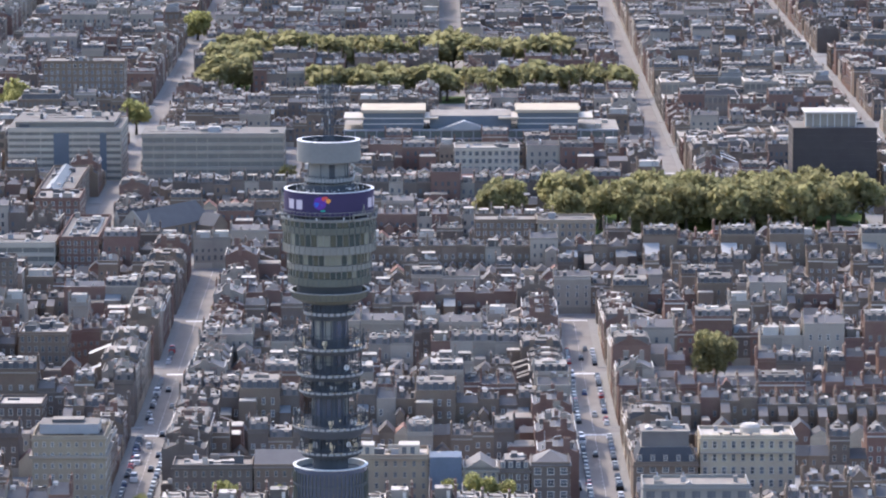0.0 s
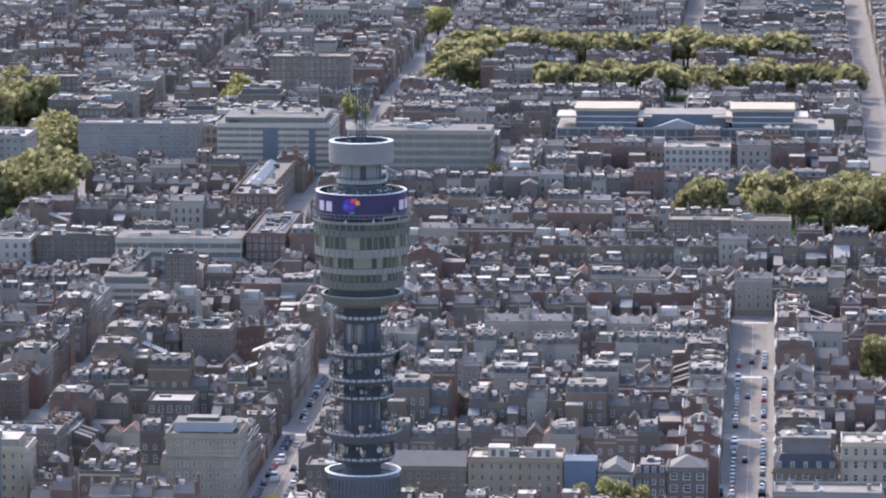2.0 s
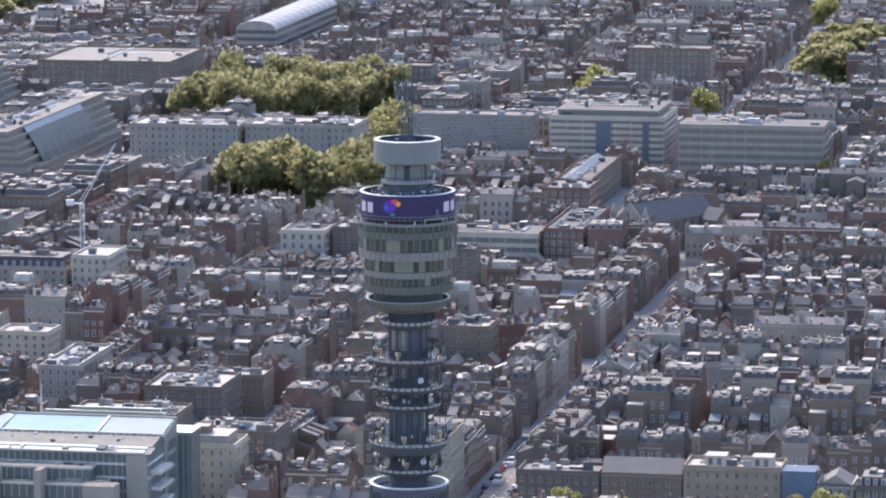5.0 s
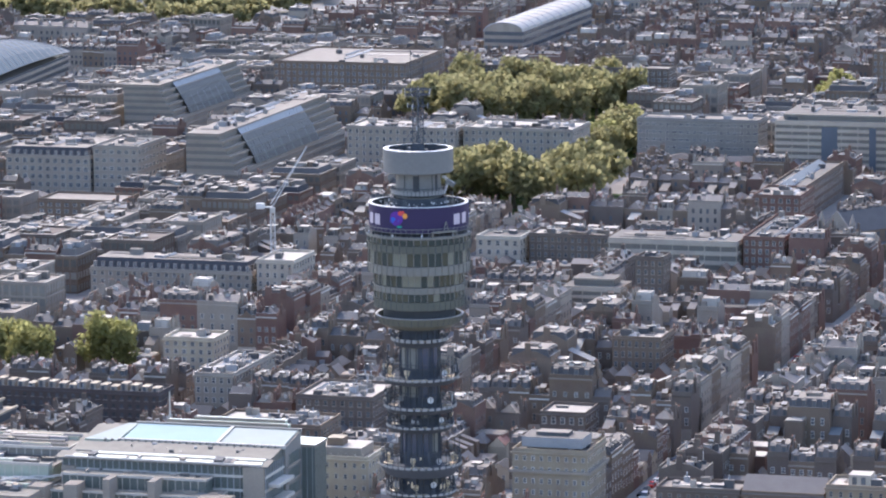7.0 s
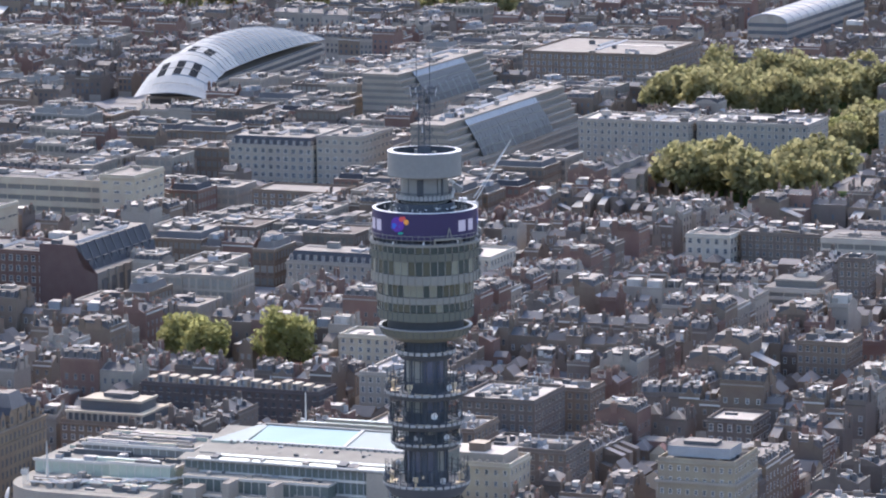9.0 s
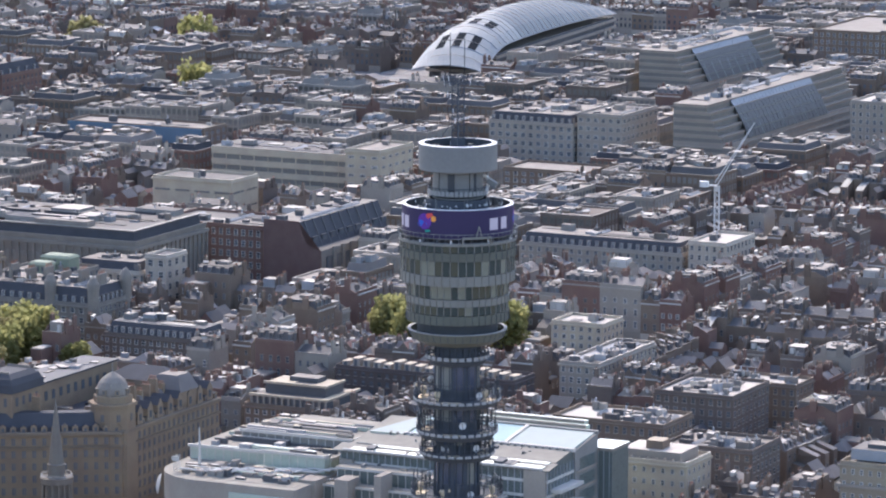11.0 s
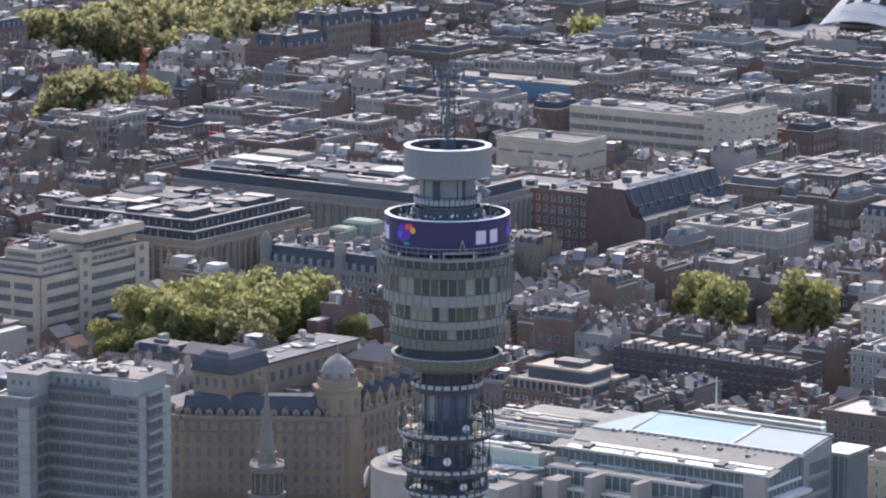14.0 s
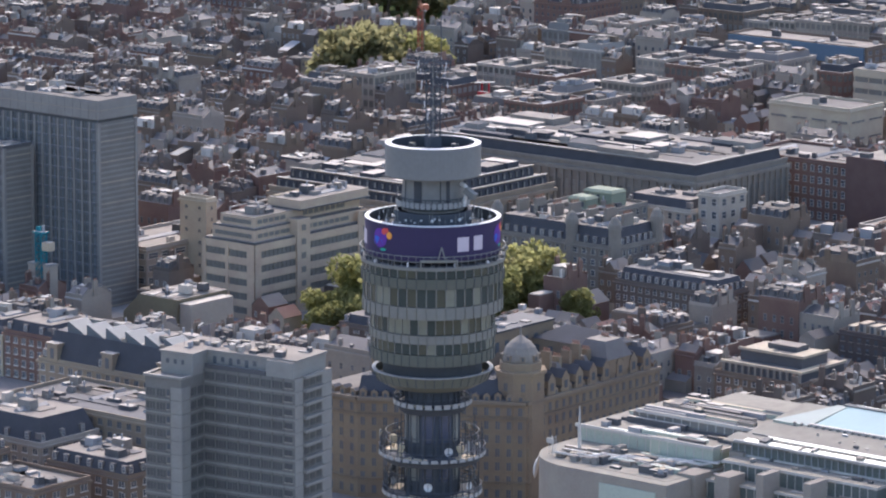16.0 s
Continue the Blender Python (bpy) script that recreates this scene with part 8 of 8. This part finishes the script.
        bit("roof_vent").box(x, x + a, y, y + r.uniform(0.4, 1.2), zt - 1.5, zt + r.uniform(0.3, 1.1), r.choice((WHITE, LEAD, wall, DMETAL, STONE)), r.choice((PALE, PALE, WHITE, LEAD)))
    if r.random() < 0.6:
        x = r.uniform(-w / 2 + 0.4, w / 2 - 0.4)
        bit("flue").tube((x, d * 0.8, h), (x, d * 0.8, h + r.uniform(2.2, 4.2)), 0.09, r.choice((DMETAL, WHITE)), 4)
    fl = int(h / 3.3)
    bays = (3 if w > 6.4 else 2) if kind != "block" else int(w / 3)
    for f in range(fl):
        for k in range(bays):
            x = -w / 2 + (k + 0.5) * w / bays
            K["wins"].append((x, 0.9 + 3.4 * f, 1.15, 2.0 if f < fl - 1 else 1.4, 0))
    for f in range(fl):
        for x in ([lx] if kind != "block" else [-w * 0.33, -w * 0.1, w * 0.1, w * 0.33]):
            K["wins"].append((x, 1.0 + 3.4 * f, 1.1, 1.8, d))
        if kind != "block" and f > 1:
            K["wins"].append((ex0 + ew / 2, 1.0 + 3.4 * f, 1.0, 1.7, d)) if 1.0 + 3.4 * f > eh + 0.5 else None
    K.update(w=w, d=d, h=h)
    return K


DORMER = Shape().box(-0.65, 0.65, 0, 1.3, 0, 1.6, SLATE, LEAD)
DORMER.face([(-0.75, -0.15, 1.62), (0.75, -0.15, 1.62), (0.75, 1.6, 2.05), (-0.75, 1.6, 2.05)], LEAD)
DORMER.face([(-0.5, -0.02, 0.2), (0.5, -0.02, 0.2), (0.5, -0.02, 1.4), (-0.5, -0.02, 1.4)], GLASS)
DORMER_MESH = mesh_of("dormer", DORMER)
KITS = {}
for kind, n in (("terrace", 26), ("gabled", 6), ("mews", 14), ("block", 12), ("commercial", 16)):
    KITS[kind] = []
    for k in range(n):
        K = house_kit(1000 + 37 * k + len(kind), kind)
        whole = Shape().add(K["wall"]).add(K["roof"])
        for s in K["stacks"] + [b for _, b in K["bits"]]:
            whole.add(s)
        for x, y, a in K["dormers"]:
            whole.add(DORMER.moved(pose(x, y, K["h"] + 0.7, 0, 0, a)))
        bare = Shape().add(whole)
        for x, z, w, h, y in [q for q in K["wins"] if q[1] > 3]:
            whole.window(x, z, w, h, y, random.Random(k).choice((WHITE, WHITE, STONE, STONE)), y > 0, False)
        K["arrays"] = whole.arrays()
        for x, z, w, h, y in [q for q in K["wins"] if q[1] > 3]:
            p = [(x - w / 2, y - 0.05, z), (x + w / 2, y - 0.05, z), (x + w / 2, y - 0.05, z + h), (x - w / 2, y - 0.05, z + h)]
            bare.face(p if y == 0 else [(a, y + 0.05, c) for a, b, c in p[::-1]], GLASS)
        K["far_arrays"] = bare.arrays()
        K["meshes"] = dict(wall=mesh_of("house_walls", K["wall"]), roof=mesh_of("roof", K["roof"]) if K["roof"].f else None, stacks=[mesh_of("chimney", s) for s in K["stacks"]], bits=[(n, mesh_of(n, b)) for n, b in K["bits"]])
        KITS[kind].append(K)
PLAIN_MEWS = [K for K in KITS["mews"] if K["wall"].m[0] != CREAM]
WIN_MESHES = {}


def win_for(w, h):
    key = (round(w, 1), round(h, 1))
    if key not in WIN_MESHES:
        WIN_MESHES[key] = mesh_of("window", Shape().window(0, 0, w, h, 0, WHITE, False, True))
    return WIN_MESHES[key]


WORDS = {BROWN: "brown stock brick", DARKB: "soot-darkened brick", RED: "red brick", YELLOW: "yellow stock brick", STUCCO: "white stucco", STONE: "grey stone", CREAM: "cream rendered"}


def house_thing(K, m, front):
    wall = WORDS.get(K["wall"].m[0], "brick")
    name, cat = {"mews": ("mews_house", "house"), "block": ("apartment_house", "building")}.get(K["kind"], ("terraced_house", "house"))
    label = {"mews": f"small {wall} mews house behind the terraces", "block": f"{wall} apartment house with several window bays"}.get(K["kind"], f"tall {wall} terraced house with sash windows and chimneys")
    root = thing(name, m, label, cat, name.replace("_", " ") + "s")
    part("wall", K["meshes"]["wall"], root)
    if K["meshes"]["roof"]:
        part("roof", K["meshes"]["roof"], root)
    for s in K["meshes"]["stacks"]:
        part("chimney", s, root)
    for n, b in K["meshes"]["bits"]:
        part(n, b, root)
    for x, y, a in K["dormers"]:
        if (a == 0) == front:
            part("dormer", DORMER_MESH, root, mtx=pose(x, y, K["h"] + 0.7, 0, 0, a))
    for x, z, w, h, y in K["wins"]:
        if (y == 0) == front and z > 3:
            part("window", win_for(w, h), root, mtx=pose(x, y, z, 0, 0, 0 if y == 0 else 180))


city, mews_stuff = Stuff(), Stuff()
pavements = Stuff()
hr = random.Random(21)
counts = {"terrace": 0, "mews": 0, "block": 0, "commercial": 999}
LIMIT = {"terrace": 34, "mews": 12, "block": 6, "commercial": 0}


def row_of_houses(v0, v1, u, away, kinds, near, side=0):
    """Houses side by side that fill the line from v0 to v1 with their fronts at u (side: along u, with their fronts at v = u, facing that side)."""
    got, total = [], 0.0
    family = {k: [hr.choice(KITS[k]) for _ in range(2 if k in ("terrace", "gabled") else 3 if k != "mews" else 9)] for k in sorted(set(kinds))}
    even = hr.uniform(0.92, 1.06) * (1.12 if min(abs(u), 9999) < 720 and not side else 1.0)
    while total < v1 - v0 - 3.5:
        kind = hr.choice(kinds)
        got.append((kind, hr.choice(family[kind]) if hr.random() < 0.85 else hr.choice(KITS[kind])))
        total += got[-1][1]["w"]
    v, stretch = v0, (v1 - v0) / max(total, 1.0)
    for kind, K in got:
        w = K["w"] * stretch
        c = v + w / 2
        v += w
        if hr.random() < 0.03:
            continue
        reach = K["d"] + (5 if kind not in ("mews", "commercial") else 0)
        if side:
            a, b = (u - reach, u) if side > 0 else (u, u + reach)
            spot = (a, b, c - w / 2, c + w / 2)
            m = at(u, c, hr.uniform(-1.2, 0.0), 90 * side)
        else:
            a, b = (u, u + reach) if not away else (u - reach, u)
            spot = (c - w / 2, c + w / 2, a, b)
            m = at(c, u, hr.uniform(-1.2, 0.0), 180 if away else 0)
        if not in_view((spot[2] + spot[3]) / 2, (spot[0] + spot[1]) / 2) or taken(*spot):
            continue
        if kind != "mews" and any(spot[0] < b and spot[1] > a and spot[2] < d and spot[3] > c for a, b, c, d in LOW):
            kind, K, w0 = "mews", hr.choice(PLAIN_MEWS), K["w"]
            m = m @ Matrix.Diagonal((w0 / K["w"], 1, 1, 1))
        m = m @ Matrix.Diagonal((stretch, 1, even * hr.uniform(0.97, 1.03), 1))
        key = "terrace" if kind in ("terrace", "gabled") else kind
        if near((spot[0] + spot[1]) / 2, (spot[2] + spot[3]) / 2) and counts[key] < LIMIT[key]:
            counts[key] += 1
            house_thing(K, m, not away)
        else:
            (mews_stuff if kind == "mews" else city).put(K["arrays" if (spot[2] + spot[3]) / 2 < 900 else "far_arrays"], m)


def near_plot(v, u):
    return u < 595 and -116 < v < 139


def fill_block(v0, v1, s0, w0, s1, w1):
    """One street block: a terrace on each side, mews between."""
    a, b = s0 + w0 / 2 + 2.5, s1 - w1 / 2 - 2.5
    if b - a < 16:
        return
    far = a > 1050 or v0 < -430
    tall = ["terrace"] * 7 + ["gabled"] + ["block"] * (1 if not far else 4)
    if v0 < -200:
        tall += ["gabled"] * 3
    if (v0 < -330 and v1 > -640 and 590 < a < 1350 and hr.random() < (0.4 if a < 760 else 0.75)) or (a > 1050 and hr.random() < 0.2):
        u = a
        while u < b - 14:
            row_of_houses(v0, v1, u, False, ["commercial"] * 4 + ["block", "terrace"], near_plot)
            u += hr.uniform(26, 30)
        pavements.put(Shape().box(v0 - 3, v1 + 3, a - 3, b + 3, 0, 0.13, 0).arrays(), at(0, 0))
        return
    row_of_houses(v0, v1, a, False, tall, near_plot)
    row_of_houses(v0, v1, b, True, tall, near_plot)
    gap0, gap1 = a + 21, b - 21
    if gap1 - gap0 >= 9:
        row_of_houses(v0 + 12, v1 - 12, gap0 + 1, False, ["mews"] * 4 + (["terrace"] if gap1 - gap0 > 45 else []), near_plot)
    if gap1 - gap0 >= 26:
        row_of_houses(v0 + 12, v1 - 12, gap1 - 1, True, ["mews"] * 4 + (["terrace"] if far else []), near_plot)
    if gap1 - gap0 >= 46:
        row_of_houses(v0 + 12, v1 - 12, (gap0 + gap1) / 2, False, ["mews", "terrace"], near_plot)
    inner0, inner1 = a + 13, b - 13
    if inner1 - inner0 > 10:
        row_of_houses(inner0, inner1, v1, False, ["terrace", "terrace", "block", "mews"], near_plot, 1)
        row_of_houses(inner0, inner1, v0, False, ["terrace", "terrace", "block", "mews"], near_plot, -1)
    pv = Shape().box(v0 - 3, v1 + 3, a - 3, b + 3, 0, 0.13, 0)
    pavements.put(pv.arrays(), at(0, 0))


for (s0, w0), (s1, w1) in zip(ACROSS, ACROSS[1:]):
    mid = (s0 + s1) / 2
    cuts = sorted([(v - w / 2 - 3, v + w / 2 + 3) for v, w, a, b in LONG if a <= mid <= b])
    lo = -1110
    for c0, c1 in cuts + [(400, 400)]:
        if c0 - lo > 12:
            fill_block(lo, c0, s0, w0, s1, w1)
        lo = c1
# the block on the near side of the first cross street
for v0, v1 in ((-128, -82), (-57, 53), (79, 185)):
    row_of_houses(v0, v1, 382, True, ["terrace"] * 4 + ["mews"], near_plot)
    pavements.put(Shape().box(v0 - 2, v1 + 2, 325, 383, 0, 0.13, 0).arrays(), at(0, 0))
    row_of_houses(v0, v1, 352, False, ["mews"], near_plot)
city.done("distant_terraces", "close-packed brick and stucco terraces with slate roofs and chimneys", "houses")
mews_stuff.done("distant_mews", "low mews houses crowded behind the terraces", "houses")
pv = new("pavement", raw_mesh("pavement", np.concatenate(pavements.V), np.concatenate(pavements.F), np.concatenate(pavements.M), PAVING))
tagged(pv, "grey stone pavements and kerbs round the street blocks", "pavement", "", "structure")

# ---- road markings and vehicles ----
marks = Stuff()
for v, w, a, b in LONG[:2]:
    u = a
    while u < b:
        marks.put(Shape().box(v - 0.08, v + 0.08, u, u + 2.2, 0.004, 0.01, 3).arrays(), at(0, 0))
        u += 5.5
    for s0, w0 in ACROSS[1:4]:
        for k in range(8):
            marks.put(Shape().box(v - w / 2 + 1.5 + k * w / 9, v - w / 2 + 2.4 + k * w / 9, s0 - w0 / 2 - 4, s0 - w0 / 2 - 1.6, 0.004, 0.012, 3).arrays(), at(0, 0))
mk = new("road_markings", raw_mesh("road_markings", np.concatenate(marks.V), np.concatenate(marks.F), np.concatenate(marks.M), PAVING))
tagged(mk, "white painted lane marks and crossings", "road marking", "", "structure")

CAR_PAINT = {"black": (0.02, 0.02, 0.022), "silver": (0.45, 0.46, 0.47), "white": (0.75, 0.75, 0.74), "dark blue": (0.03, 0.05, 0.12), "red": (0.35, 0.03, 0.03), "grey": (0.15, 0.155, 0.16)}
TYRE = mat("tyre_rubber", (0.02, 0.02, 0.02), 0.8)
CARS, CAR_MATS = {}, []
for tone, col in CAR_PAINT.items():
    pm = mat("car_paint_" + tone.replace(" ", "_"), col, 0.25, 0.1, vary=0, stain=0.05, grain=0.05, bump=0)
    mats = [pm, MATS[GLASS], TYRE]
    body = Shape().box(-0.88, 0.88, -2.15, 2.15, 0.12, 0.85, 0, dx=0.06, dy=0.08, under=True)
    cabin = Shape().box(-0.78, 0.78, -1.0, 1.6, 0.85, 1.42, 1, 0, dx=0.16, dy=0.45)
    wheel = Shape().lathe([(0, -0.1), (0.32, -0.1), (0.32, 0.1), (0, 0.1)], 2, 12).moved(pose(0, 0, 0, 0, 90, 0))
    CAR_MATS.append(pm)
    CARS[tone] = [raw_mesh(n, *s.arrays(), mats) for n, s in (("body", body), ("cabin", cabin), ("wheel", wheel))]


far_cars = Stuff()


def car(v, u, tone, turn=0.0, big=1.0):
    if u > 540:
        k = list(CAR_PAINT).index(tone)
        far_cars.put(Shape().box(-0.88, 0.88, -2.15, 2.15, 0.12, 0.85, k, dx=0.06, dy=0.08).box(-0.78, 0.78, -1.0, 1.6, 0.85, 1.3, 6, 6, dx=0.16, dy=0.4).box(-0.62, 0.62, -0.55, 1.2, 1.3, 1.42, k).arrays(), at(v, u, 0.0, turn) @ Matrix.Diagonal((big, big * 1.05, big ** 2, 1)))
        return
    kind = "van" if big > 1.1 else "car"
    root = thing(kind, at(v, u, 0.0, turn) @ Matrix.Diagonal((big, big * 1.05, big ** 2, 1)), f"{tone} {kind} on the street", kind, "vehicles in the streets")
    b, c, w = CARS[tone]
    part("body", b, root), part("cabin", c, root)
    for x in (-0.82, 0.82):
        for y in (-1.35, 1.35):
            if u < 450:
                part("wheel", w, root, mtx=pose(x, y, 0.32))


cr = random.Random(17)
tones = ["black", "black", "silver", "black", "white", "dark blue", "grey", "grey", "red", "silver"]
for v, w, a, b in LONG[:2]:
    for side in (-1, 1):
        u = 379
        while u < min(b, 690):
            u += cr.uniform(5.2, 6.6) if cr.random() < 0.85 else cr.uniform(9, 15)
            if any(abs(u - s) < ww / 2 + 5 for s, ww in ACROSS):
                continue
            car(v + side * (w / 2 - 0.6), u, cr.choice(tones), 180 * (side > 0), 1.3 if cr.random() < 0.08 else 1.0)
for v, u, tone, big in ((-71, 466, "white", 1.3), (-67, 481, "black", 1), (-72, 493, "white", 1.3), (-66, 503, "black", 1), (-70, 518, "silver", 1), (-67, 537, "black", 1), (-72, 559, "white", 1), (-67, 586, "grey", 1), (-70, 616, "black", 1), (61, 451, "black", 1.3), (68, 502, "black", 1), (64, 576, "black", 1), (70, 570, "silver", 1), (68, 609, "dark blue", 1), (69, 676, "black", 1), (71, 695, "grey", 1)):
    car(v, u, tone, 0, big)

tagged(new("distant_cars", raw_mesh("distant_cars", np.concatenate(far_cars.V), np.concatenate(far_cars.F), np.concatenate(far_cars.M), CAR_MATS + [MATS[GLASS]])), "parked and moving cars farther along the streets", "cars", "", "stuff")
